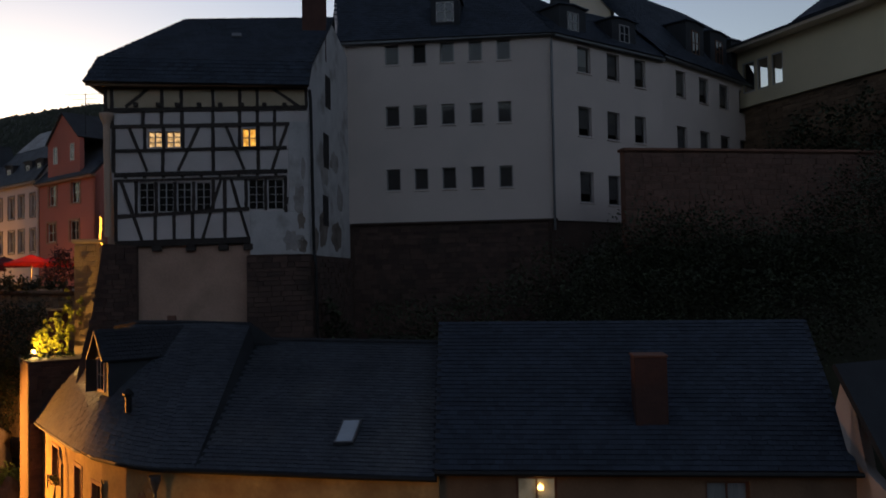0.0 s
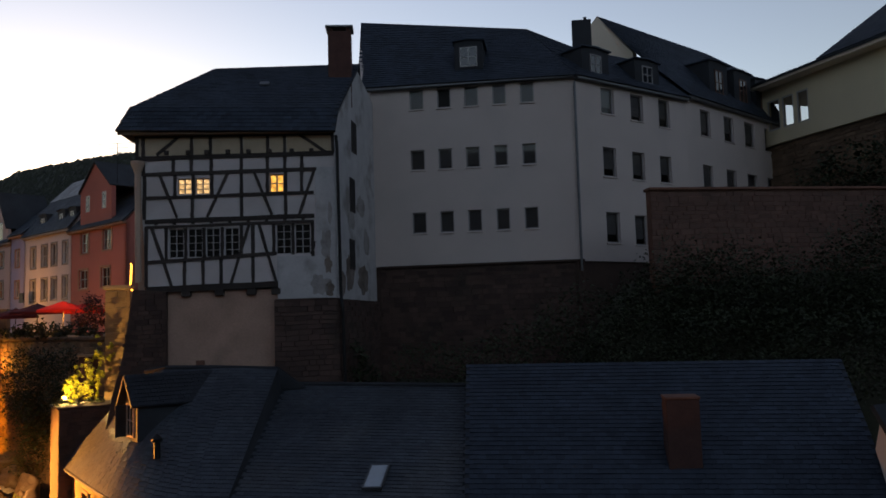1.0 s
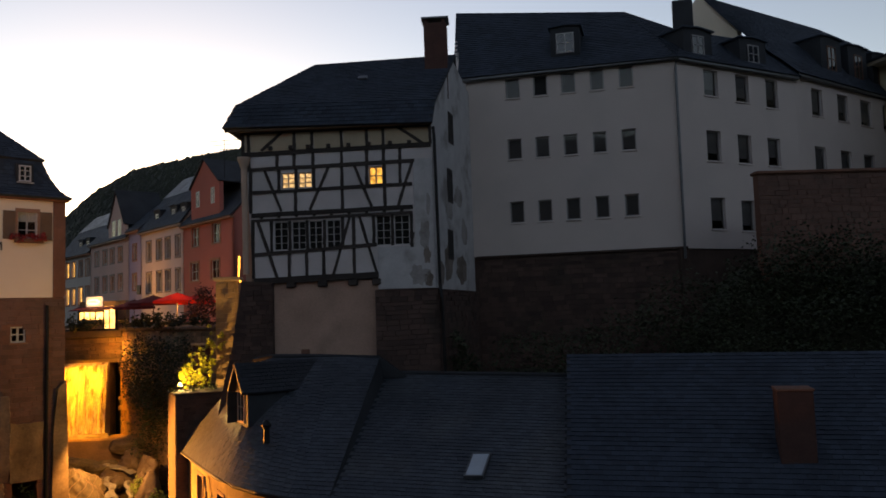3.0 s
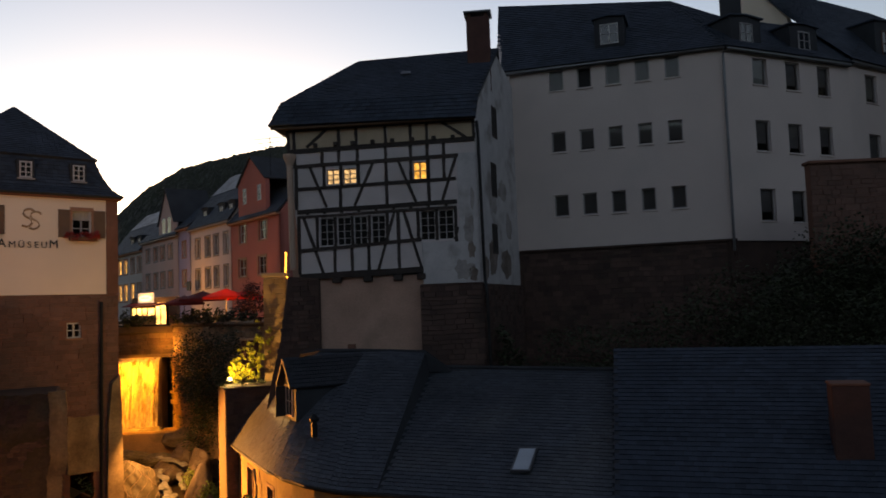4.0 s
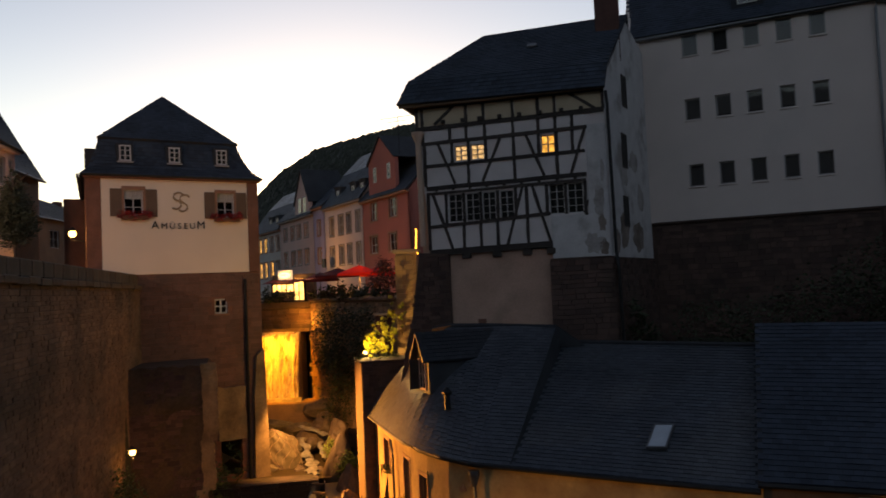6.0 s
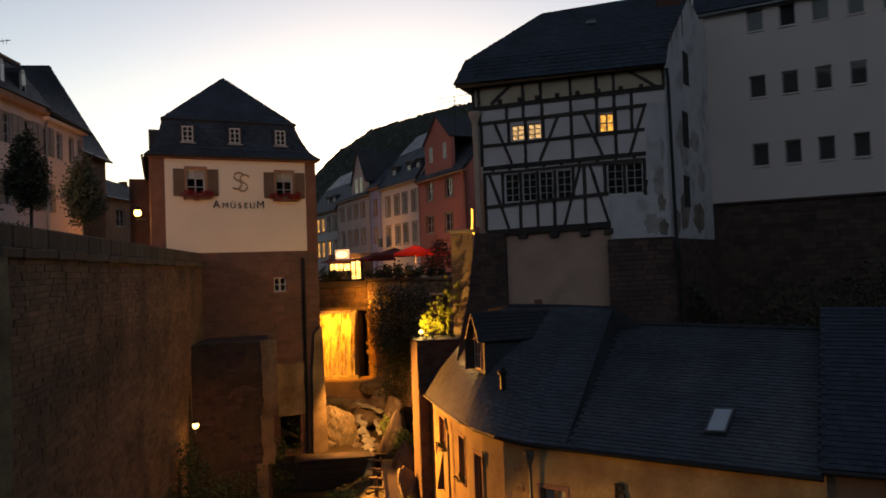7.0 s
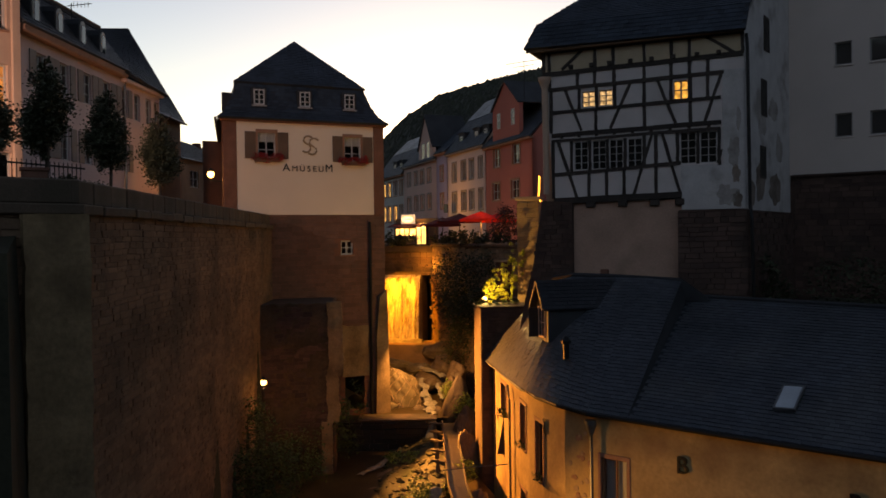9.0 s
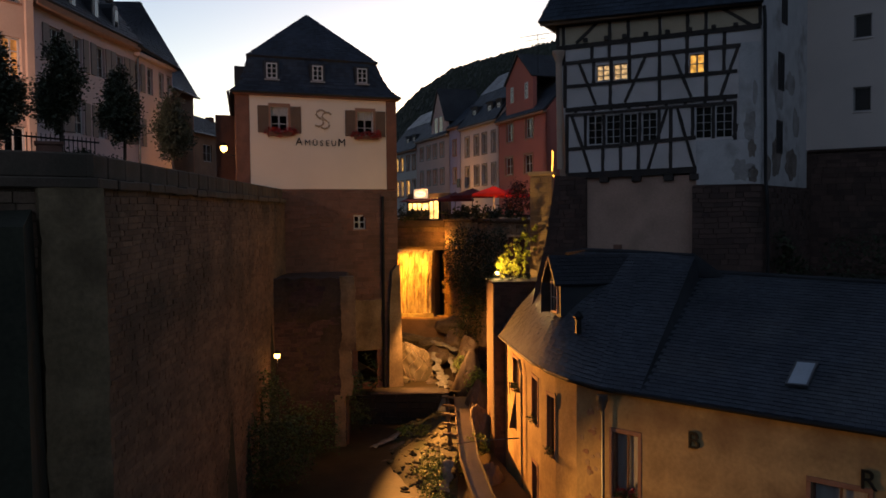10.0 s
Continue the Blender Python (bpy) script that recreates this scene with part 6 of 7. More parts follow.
part("coping", block(-0.06, lp_, -0.1, 2.2, 8.5, 8.6, bevel=0.04), M["darkstone"], pier)
bed = block(0.35, 9.0, 2.1, 14.0, -1.5, 8.35)
for v in bed.verts:
    if v.co.x < 5:
        v.co.x += 0.17 * (v.co.y - 2.1)
part("garden_bed", bed, M["earth"], pier, "dark planted earth behind the wall")
# gate pier behind the shrub
GP = Matrix.Translation(at(-23.55, 45.0, 0)) @ Matrix.Rotation(radians(15), 4, 'Z')
gate = thing("gate_pier", GP, "weathered ashlar gate pier with a rope light", "gate pier")
part("shaft", prism([(-0.62, 8.0), (0.62, 8.0), (0.55, 14.0), (-0.55, 14.0)], -0.5, 0.5), M["stone_light"], gate)
stones(gate, lambda x, z: abs(x) < 0.58, -0.6, 0.6, 8.2, 13.9, 0.5, 0.3, "pier_block", "pier_block", 40, lambda x, z: True, 54, 0.04, lambda x, z: -0.5)
part("cap_stone", block(-0.7, 0.7, -0.62, 0.62, 13.98, 14.2, bevel=0.04), M["stone_light"], gate)
part("rope_light", tube([(0.62, -0.55, 15.3), (0.66, -0.55, 15.25), (0.64, -0.55, 14.6), (0.6, -0.55, 14.1), (0.72, -0.58, 13.9)], 0.05, 6), M["rope_glow"], gate, "amber rope light")
GP2 = Matrix.Translation(at(-25.35, 46.2, 0))
gate2 = thing("garden_post", GP2, "short brick garden post among the shrubs", "post")
part("shaft", block(-0.38, 0.38, -0.3, 0.3, 8.0, 10.6, bevel=0.02), M["brick"], gate2)
part("cap_stone", block(-0.45, 0.45, -0.37, 0.37, 10.6, 10.72, bevel=0.02), M["stone_light"], gate2)

# stream bed
pool = raw("water", [at(-60, 12, -0.05), at(-20, 12, -0.05), at(-24, 33, -0.05), at(-29, 46.3, -0.05), at(-39, 46.5, -0.05), at(-50, 30, -0.05)], [(0, 1, 2, 3, 4, 5)], M["pool"])
tagged(new("water", pool), "dark still pool of the stream", "water", kind="structure")
upool = raw("water", [at(-38.5, 46.9, 1.72), at(-29.4, 46.4, 1.72), at(-29.0, 53, 1.76), at(-32, 57, 1.78), at(-35.5, 56, 1.76)], [(0, 1, 2, 3, 4)], M["pool"])
tagged(new("water", upool), "shallow upper pool above the weir", "water", kind="structure")
WEA, WEB = place(-39.5, 46.7), place(-30.6, 46.2)
weir = thing("wall_weir", side(WEA, WEB), "dark wet stone weir", "wall", kind="structure")
lw = (WEB - WEA).length
part("wall_core", block(0, lw, 0, 0.9, -1.0, 1.66, bevel=0.08), M["darkstone"], weir)
M["weir_face"] = mat("wet_black_stone", (0.03, 0.024, 0.018), 0.4, 0.35, 1.0, 8, 1.0)
stones(weir, lambda x, z: True, 0, lw, -0.2, 1.6, 0.9, 0.3, "weir_face", "weir_face", 40, lambda x, z: True, 57, 0.12)
part("ledge_slab", block(lw - 4.2, lw + 0.3, -0.15, 1.2, 1.62, 1.76, bevel=0.05), M["rock"], weir, "flat wet stone ledge")
for k, (az, d, z, sx, sy, sz, m, turn) in enumerate((
        (-31.2, 53.4, 2.3, 0.9, 0.8, 0.7, "rock_pale", 20), (-33.6, 49.2, 1.8, 0.6, 0.5, 0.3, "rock_pale", 15), (-28.75, 47.2, 2.2, 1.0, 0.9, 1.7, "rock", 64), (-31.3, 51.5, 1.2, 0.8, 0.7, 1.0, "rock", 70), (-30.5, 54.5, 2.4, 1.2, 1.0, 0.8, "rock", 10), (-29.6, 56.0, 2.8, 1.3, 1.2, 1.2, "rock", 40),
        (-28.9, 53.0, 2.6, 0.9, 0.8, 1.4, "rock", 0), (-31.6, 57.5, 2.7, 1.2, 0.8, 0.5, "rock_pale", 0), (-33.0, 58.5, 2.9, 1.4, 0.8, 0.5, "rock_pale", 30), (-30.0, 59.5, 3.6, 1.4, 1.0, 0.9, "rock", 60), (-33.8, 50.0, 1.4, 1.0, 0.9, 0.6, "rock", 50),
        (-31.0, 50.6, 1.9, 0.5, 0.5, 0.45, "rock", 10), (-30.7, 52.6, 2.5, 0.55, 0.5, 0.5, "rock", 33), (-29.3, 51.8, 2.5, 0.5, 0.45, 0.5, "rock_pale", 52), (-30.1, 48.4, 1.7, 0.35, 0.3, 0.3, "rock", 21), (-31.5, 48.9, 1.7, 0.5, 0.4, 0.3, "rock", 77), (-29.3, 48.0, 1.2, 1.0, 0.9, 1.3, "rock", 35), (-28.3, 44.5, 0.6, 1.0, 1.2, 2.2, "rock", 80), (-28.1, 41.5, 0.0, 0.8, 1.0, 2.3, "rock", 15), (-29.0, 50.5, 2.0, 0.9, 0.8, 1.4, "rock", 25),
        (-33.0, 41.0, -0.3, 1.5, 1.0, 0.55, "rock", 12), (-32.0, 38.8, -0.3, 1.1, 0.9, 0.6, "rock", 50), (-31.0, 41.8, -0.2, 0.9, 0.8, 0.8, "rock", 5), (-30.9, 36.5, -0.3, 0.9, 0.8, 0.7, "rock", 75), (-34.3, 39.2, -0.4, 0.9, 0.6, 0.45, "rock", 33), (-27.3, 36.0, -0.5, 0.8, 1.0, 1.4, "rock", 8))):
    rock(at(az, d, z), (sx, sy, sz), 3.1 * k + 1, m, "pale layered boulder lit amber" if m == "rock_pale" else "wet dark boulder in the stream bed", turn)
net = thing("gabion", Matrix.Translation(at(-32.75, 50.6, 1.6)), "pale mound of stone under a wire net", "gabion")
bm = bmesh.new()
gr = []
for j in range(31):
    t = j / 30
    row_ = []
    for i in range(41):
        a = math.pi * i / 40
        r = (1.0 - 0.42 * t ** 1.6) * (1 + 0.10 * noise.noise((math.cos(a) * 2, t * 2.4, 8)) + 0.05 * noise.noise((a * 4, t * 7, 2)))
        rib = 0.035 * abs(math.sin(a * 9 + t * 7)) - 0.03 * abs(math.sin(t * 16 + 1.3 * math.sin(a * 3)))
        row_.append(bm.verts.new((-1.45 * (r + rib) * math.cos(a), -1.3 * (r + rib) * math.sin(a), -0.3 + 2.75 * math.sin(t * 1.5) * (1 - 0.18 * math.cos(a) ** 2))))
    gr.append(row_)
for j in range(30):
    for i in range(40):
        bm.faces.new((gr[j][i], gr[j][i + 1], gr[j + 1][i + 1], gr[j + 1][i])).smooth = True
bm.faces.new(gr[30])
where = [[v.co.copy() for v in r] for r in gr]
part("stone_mound", bm, M["rock_pale"], net)
for q in range(13):
    line = []
    for j in range(0, 31, 2):
        i = min(40, max(0, int(q * 3.4 + 3 * math.sin(j * 0.35 + q))))
        line.append(where[j][i] * 1.012)
    part("net_cord", tube(line, 0.016, 4), M["stone_light"], net)
rush = thing("rapids", Matrix.Identity(4), "white water rushing between the boulders", "water")
for k, (a0, d0, z0, a1, d1, z1, w) in enumerate(((-31.3, 55.0, 3.3, -29.5, 52.6, 3.0, 0.4), (-31.2, 52.0, 3.0, -30.9, 50.0, 2.2, 0.3), (-30.9, 50.2, 2.2, -30.6, 48.0, 1.85, 0.35), (-33.05, 44.5, 0.2, -35.7, 41.2, 0.05, 0.3), (-30.35, 35.5, 1.05, -30.75, 34.2, -0.02, 0.32), (-30.0, 51.6, 2.75, -29.9, 49.8, 2.1, 0.22), (-30.5, 49.6, 2.0, -30.7, 47.3, 1.8, 0.35), (-31.0, 48.4, 1.82, -30.3, 46.9, 1.78, 0.25), (-34.2, 46.45, 1.72, -34.3, 46.2, 0.0, 0.12), (-30.5, 46.3, 1.75, -30.9, 45.5, 0.2, 0.28))):
    p, q = Vector(at(a0, d0, z0)), Vector(at(a1, d1, z1))
    bm = bmesh.new()
    sdir = (q - p).cross(Vector((0, 0, 1))).normalized()
    prev = None
    for i in range(15):
        t = i / 14
        c = p.lerp(q, t) + sdir * 0.25 * noise.noise((t * 3, k, 0)) + Vector((0, 0, 0.12 * noise.noise((t * 6, k, 4))))
        ww = w * (0.7 + 0.6 * noise.noise((t * 4, k, 9)))
        cur = [bm.verts.new(c + sdir * ww * s + Vector((0, 0, 0.06 * (1 - s * s) + 0.05 * noise.noise((t * 14, s * 3, k))))) for s in (-1, -0.5, 0, 0.5, 1)]
        if prev:
            for a_, b_ in zip(range(4), range(1, 5)):
                bm.faces.new((prev[a_], prev[b_], cur[b_], cur[a_])).smooth = True
        prev = cur
    part("water_sheet", bm, M["foam"], rush)

# plank flume and its stakes
flume = thing("flume", Matrix.Identity(4), "old plank flume running along the stream", "flume")
M["wet_plank"] = mat("wet_dark_plank", (0.05, 0.038, 0.03), 0.4, 0.4, 1.5, 20, 0.5)
fp = [Vector(at(-29.35, 46.0, 1.5)), Vector(at(-29.15, 40.5, 1.3)), Vector(at(-28.85, 35.5, 1.1)), Vector(at(-27.9, 31.5, 0.8)), Vector(at(-25.5, 27.0, 0.5))]
for p, q in zip(fp, fp[1:]):
    d = (q - p)
    m_ = Matrix.Translation(p) @ d.to_track_quat('X', 'Z').to_matrix().to_4x4()
    part("bed_plank", block(0, d.length + 0.05, -0.38, 0.38, -0.06, 0.0), M["wet_plank"], flume, "", m_)
    for y0 in (-0.43, 0.38):
        part("side_board", block(0, d.length + 0.05, y0, y0 + 0.05, -0.1, 0.16, bevel=0.008), M["plank"], flume, "", m_)
for k in range(5):
    p = fp[0].lerp(fp[2], 0.08 + k * 0.16)
    st = part("stake", block(-0.08, 0.08, -0.08, 0.08, -2.0, 0.25, bevel=0.01), M["plank"], flume, "", Matrix.Translation(p + Vector((-0.75, -0.3, 0))))
    part("cross_board", block(-0.35, 0.4, -0.1, 0.1, 0.12, 0.22, bevel=0.01), M["plank"], st)
part("rail", tube([fp[2] + Vector((-0.9, 0.3, 0.5)), fp[2] + Vector((0.4, 0.6, 0.75)), fp[2] + Vector((2.0, 0.9, 1.0))], 0.025, 6), M["zinc"], flume)

# stony bank below the flume
M["bank"] = mat("mossy_bank", (0.06, 0.055, 0.025), 0.6, 0.85, 1.4, 9, 1.0, stain=(0.05, 0.075, 0.02), stain_amount=0.8, island=0.3)
bank = thing("bank", Matrix.Identity(4), "mossy bank of small stones sloping into the pool", "bank")
rk_ = random.Random(61)


def bank_z(u, v):
    return -0.2 + 1.2 * u ** 0.8 * (1 - 0.3 * v) * (1 - 0.85 * max(0.0, (v - 0.7) / 0.3)) + 0.25 * noise.noise((u * 3, v * 6, 5))


def bank_at(u, v):
    a0 = -33.2 - 1.5 * math.sin(v * 2.6)
    az = a0 + (-29.7 - a0) * u
    return Vector(at(az, 46.3 - 12.5 * v, bank_z(u, v)))


bm = bmesh.new()
gr = [[bm.verts.new(bank_at(i / 20, j / 30)) for i in range(21)] for j in range(31)]
for j in range(30):
    for i in range(20):
        bm.faces.new((gr[j][i], gr[j + 1][i], gr[j + 1][i + 1], gr[j][i + 1])).smooth = True
part("earth", bm, M["bank"], bank)
vs, fs = [], []
ico = bmesh.new()
bmesh.ops.create_icosphere(ico, subdivisions=1, radius=1.0)
iv, itri = [v.co.copy() for v in ico.verts], [[v.index for v in f.verts] for f in ico.faces]
ico.free()
for k in range(380):
    c = bank_at(rk_.random() ** 0.8, rk_.random())
    s = 0.05 + 0.2 * rk_.random() ** 2
    sq = Vector((rk_.uniform(0.7, 1.4), rk_.uniform(0.7, 1.4), rk_.uniform(0.45, 0.8)))
    i = len(vs)
    vs += [c + Vector((v.x * sq.x, v.y * sq.y, v.z * sq.z)) * s * rk_.uniform(0.75, 1.15) for v in iv]
    fs += [[i + q for q in f] for f in itri]
part("gravel", raw("gravel", vs, fs, M["bank"]), None, bank)["kind"] = "stuff"

# ---- planting ----
M["grass"] = mat("stream_grass", (0.17, 0.24, 0.045), 0.35, 0.6, 2, 12, 0, island=0.4)
M["leaf_bush"] = mat("bush_leaf", (0.06, 0.085, 0.022), 0.35, 0.6, 2, 12, 0, island=0.45)
rl_ = random.Random(70)
spray = random.Random(71)
sprays = []
for k in range(44):
    u = spray.random()
    sprays.append((*at(-26.7 + 2.7 * u + spray.gauss(0, 0.08), 43.6 + spray.uniform(-0.4, 0.4), 8.75 + (0.5 + 2.5 * u ** 0.9) * spray.random() ** 0.75), 0.13, 0.13, spray.uniform(0.15, 0.42)))
for az_, z_ in ((-24.95, 10.6), (-24.85, 11.1), (-24.15, 10.4), (-24.05, 10.9)):
    sprays.append((*at(az_, 43.6, z_), 0.12, 0.12, 0.6))
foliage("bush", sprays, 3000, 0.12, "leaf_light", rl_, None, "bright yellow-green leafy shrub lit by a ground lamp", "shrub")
foliage("bush", [(*at(-25.1, 46.6, 13.2), 0.5, 0.5, 0.55), (*at(-25.6, 47.2, 12.7), 0.5, 0.5, 0.5), (*at(-24.7, 46.4, 12.4), 0.4, 0.4, 0.9)], 1500, 0.12, "flower_dark", rl_, None, "dark red flowering shrub beside the gate pier", "shrub")
foliage("tufts", [(*at(-27.3 + 0.25 * k, 40.3 + 0.12 * k, 8.66), 0.16, 0.16, 0.1 + 0.06 * (k % 3)) for k in range(12)], 700, 0.09, "leaf_bush", rl_, None, "low weeds growing along the top of the pier wall", "weeds", "stuff")
foliage("tufts", [(*at(-55.0 + 0.6 * k, 20.4 + 1.35 * k, 13.4), 0.35, 0.35, 0.12 + 0.05 * (k % 4)) for k in range(11)], 2600, 0.08, "leaf", rl_, None, "dark weeds growing over the parapet", "weeds", "stuff")
foliage("ivy", [(*at(-29.1, 59.3, 8.6), 1.0, 2.0, 2.4), (*at(-28.3, 57.0, 7.6), 1.2, 2.0, 3.2), (*at(-27.5, 55.0, 8.0), 1.4, 2.5, 3.0), (*at(-26.3, 51.5, 8.5), 1.0, 2.0, 2.6), (*at(-28.4, 56.5, 4.2), 1.0, 2.0, 1.6)], 15000, 0.15, "leaf", rl_, None, "dark ivy hanging over the terrace wall", "ivy", "stuff")
foliage("hedge", [(*at(az, d, 12.0), 0.9, 0.9, 0.45) for az, d in ((-33.4, 64.4), (-32.8, 64.2), (-32.2, 64.0), (-29.8, 62), (-29.3, 60.5), (-28.8, 59), (-28.2, 57.5), (-27.6, 56), (-27.0, 54.5), (-26.4, 53.2), (-25.8, 52))], 2600, 0.2, "leaf", rl_, None, "dark planted boxes along the terrace edge", "hedge", "stuff")
foliage("slope_bushes", [(*at(az, d, z), rx, ry, rz) for az, d, z, rx, ry, rz in ((12.4, 37.4, 12.4, 1.6, 1.0, 1.4), (14.2, 37.0, 13.2, 2.0, 1.2, 1.5), (16.5, 37.2, 13.2, 2.6, 1.4, 1.7), (19, 37.6, 12.8, 2.6, 1.4, 1.8), (22, 38, 12.4, 2.6, 1.4, 1.8), (25, 39, 12.8, 2.6, 1.4, 2.4), (28, 40, 13.5, 2.8, 1.4, 3.2), (29.5, 43, 15.5, 2.0, 1.5, 3.0), (8, 37.0, 11.8, 2.0, 1.2, 1.5), (5, 36.0, 10.5, 2.4, 1.2, 1.4), (12, 35, 10.8, 3.0, 1.4, 1.8), (18, 35, 10.5, 3.0, 1.4, 1.8), (24, 35.5, 10.3, 3.0, 1.4, 1.8), (1, 36, 9.8, 2.2, 1.2, 1.2), (-3, 37, 9.6, 1.6, 1.2, 1.4))], 30000, 0.15, "leaf", rl_, None, "dense dark bushes covering the slope", "bushes", "stuff")
foliage("slope_bushes", [(*at(az, d, z), rx, ry, rz) for az, d, z, rx, ry, rz in ((22.5, 52, 18.2, 1.5, 1.0, 2.0), (25, 50.5, 18.8, 1.8, 1.0, 2.4), (28, 49, 19.0, 2.2, 1.0, 2.4))], 3500, 0.22, "leaf", rl_, None, "creepers over the wall below the villa", "bushes", "stuff")
foliage("creeper", [(*at(-8.2, 36.0, 9.8), 0.7, 0.5, 1.8), (*at(-7.6, 37.5, 9.2), 0.8, 0.6, 1.2)], 700, 0.2, "leaf", rl_, None, "green creeper at the foot of the pier", "creeper")
foliage("bush", [(*at(-42.6, 37.0, 3.6), 0.7, 0.6, 1.5), (*at(-41.8, 36.0, 1.8), 1.2, 0.9, 1.6), (*at(-43.8, 36.0, 1.5), 1.2, 1.0, 1.5)], 4200, 0.14, "leaf_bush", rl_, None, "dark bush under the wall lamp", "bush")
foliage("bush", [(*at(-35.9, 46.5, 2.9), 0.8, 0.45, 1.1), (*at(-38.5, 43.5, 2.6), 1.5, 1.0, 1.6), (*at(-36.8, 43.5, 2.0), 1.0, 0.8, 1.4), (*at(-40.0, 41.0, 1.2), 1.5, 1.0, 1.3)], 4200, 0.14, "leaf_bush", rl_, None, "dense dark bush beside the weir", "bush")
foliage("grass", [(*at(-31.6, 36.4, 0.45), 0.75, 0.9, 0.55), (*at(-31.2, 35.2, 0.4), 0.5, 0.6, 0.5), (*at(-29.2, 37.0, 0.6), 0.35, 0.9, 0.4), (*at(-28.3, 38.6, 0.9), 0.4, 0.9, 0.6), (*at(-32.6, 43.0, 0.3), 1.3, 0.9, 0.3), (*at(-31.5, 33.5, 0.3), 0.5, 0.6, 0.5), (*at(-28.0, 46.0, 2.4), 0.8, 0.8, 0.6), (*at(-29.2, 49.0, 2.8), 0.6, 0.6, 0.5)], 4600, 0.13, "grass", rl_, None, "moss and tufts of grass on the bank", "grass", "stuff")
for a_, b_, c_ in ((1.88, 2.86, 16.55), (6.86, 7.84, 16.47)):
    p = AF @ Vector(((a_ + b_) / 2, -0.22, c_ + 0.06))
    foliage("geraniums", [(p.x - 0.35, p.y - 0.4, p.z, 0.35, 0.35, 0.22), (p.x, p.y, p.z, 0.35, 0.35, 0.22), (p.x + 0.35, p.y + 0.42, p.z, 0.35, 0.35, 0.22)], 900, 0.09, "flower", rl_, None, "dark red geraniums in a window box", "flowers", "stuff")


def potted_tree(az, d, foot, low_, high, r, seed):
    """A small street tree in a round pot: trunk, limbs and a loose crown."""
    rng = random.Random(seed)
    t = thing("potted_tree", Matrix.Translation(at(az, d, foot)), "slender street tree in a pot behind the parapet", "tree", "street trees")
    part("pot", lathe([(0.3, 0.0), (0.36, 0.5), (0.4, 0.52), (0.38, 0.58), (0.33, 0.56)], 14), M["iron"], t, "dark round pot")
    top_ = high - foot
    tr = part("trunk", tube([(0, 0, 0.4), (0.03, 0.02, (low_ - foot)), (-0.02, 0, top_ * 0.7), (0, 0, top_ * 0.95)], 0.05, 7), M["bark"], t)
    for i in range(10):
        z = low_ - foot + (top_ - (low_ - foot)) * i / 11
        a = rng.random() * 6.28
        part("limb", tube([(0, 0, z), (math.cos(a) * r * 0.5, math.sin(a) * r * 0.5, z + 0.25), (math.cos(a) * r * 0.85, math.sin(a) * r * 0.85, z + 0.45)], 0.018, 5), M["bark"], tr)
    h = (top_ - (low_ - foot))
    blobs = [(rng.uniform(-0.3, 0.3) * r, rng.uniform(-0.3, 0.3) * r, low_ - foot + h * k, r * w, r * w, h * 0.16) for k, w in ((0.06, 0.4), (0.16, 0.8), (0.28, 1.0), (0.42, 1.0), (0.56, 0.85), (0.7, 0.65), (0.83, 0.45), (0.95, 0.22))]
    foliage("crown", blobs, 9500, 0.09, "leaf_tree", rng, t)


potted_tree(-55.65, 24.0, 12.65, 14.45, 16.75, 0.52, 81)
potted_tree(-51.9, 27.5, 12.65, 14.4, 16.65, 0.58, 82)
potted_tree(-48.85, 33.0, 12.65, 14.3, 16.8, 0.66, 83)
potted_tree(-59.3, 22.0, 12.65, 14.0, 16.4, 0.55, 84)
# window boxes on the ochre house
for az_a, az_b, zz, seg in ((-25.66, -25.2, 3.95, (0, 1)), (-24.36, -23.98, 3.35, (1, 2)), (-23.32, -22.82, 2.65, (2, 3)), (-18.82, -17.12, 2.3, (5, 8))):
    A, B = YW[seg[0]], YW[seg[1]]
    sm = side(A, B)
    xa, xb = along(A, B, az_a), along(A, B, az_b)
    nb = max(2, int((xb - xa) / 0.25))
    pts = [sm @ Vector((xa + (xb - xa) * (k + 0.5) / nb, -0.1, zz + 0.06)) for k in range(nb)]
    foliage("window_box_plants", [(p.x, p.y, p.z, 0.15, 0.15, 0.14) for p in pts], 60 * nb, 0.08, "leaf_bush", rl_, None, "green plants trailing from a window box", "flowers", "stuff")
p0_, p1_ = sm @ Vector((xa + 0.35, -0.05, 2.5)), sm @ Vector((xa + 0.8, -0.05, 2.52))
foliage("geraniums", [(p.x, p.y, p.z, 0.14, 0.14, 0.12) for p in (p0_, p1_)], 160, 0.07, "flower", rl_, None, "red geraniums in a window box", "flowers", "stuff")
# railing and planter on the terrace edge
rail = thing("railing", side(place(-60.0, 25.0), place(-53.4, 27.5)), "dark iron railing with upright bars", "railing")
lr_ = (place(-53.4, 27.5) - place(-60.0, 25.0)).length
for z in (13.2, 14.25):
    part("rail", block(0, lr_, -0.02, 0.02, z, z + 0.05), M["iron"], rail)
for i in range(int(lr_ / 0.16)):
    part("bar", cached("bar", lambda: mesh("bar", tube([(0, 0, 12.6), (0, 0, 14.32), (0, 0, 14.4)], 0.014, 5), M["iron"])), None, rail, at=pose(0.08 + i * 0.16, 0, 0))
planter = thing("planter", side(place(-57.1, 21.4), place(-55.6, 21.4)), "square reddish stone planter on the parapet", "planter")
part("tub", wall(0, 0.56, 13.05, 13.75, 0.5), M["redstone"], planter)
part("rim", block(-0.04, 0.6, -0.04, 0.54, 13.7, 13.78, bevel=0.01), M["redstone"], planter)

# woods on the hill
rw = random.Random(90)
vs, fs = [], []
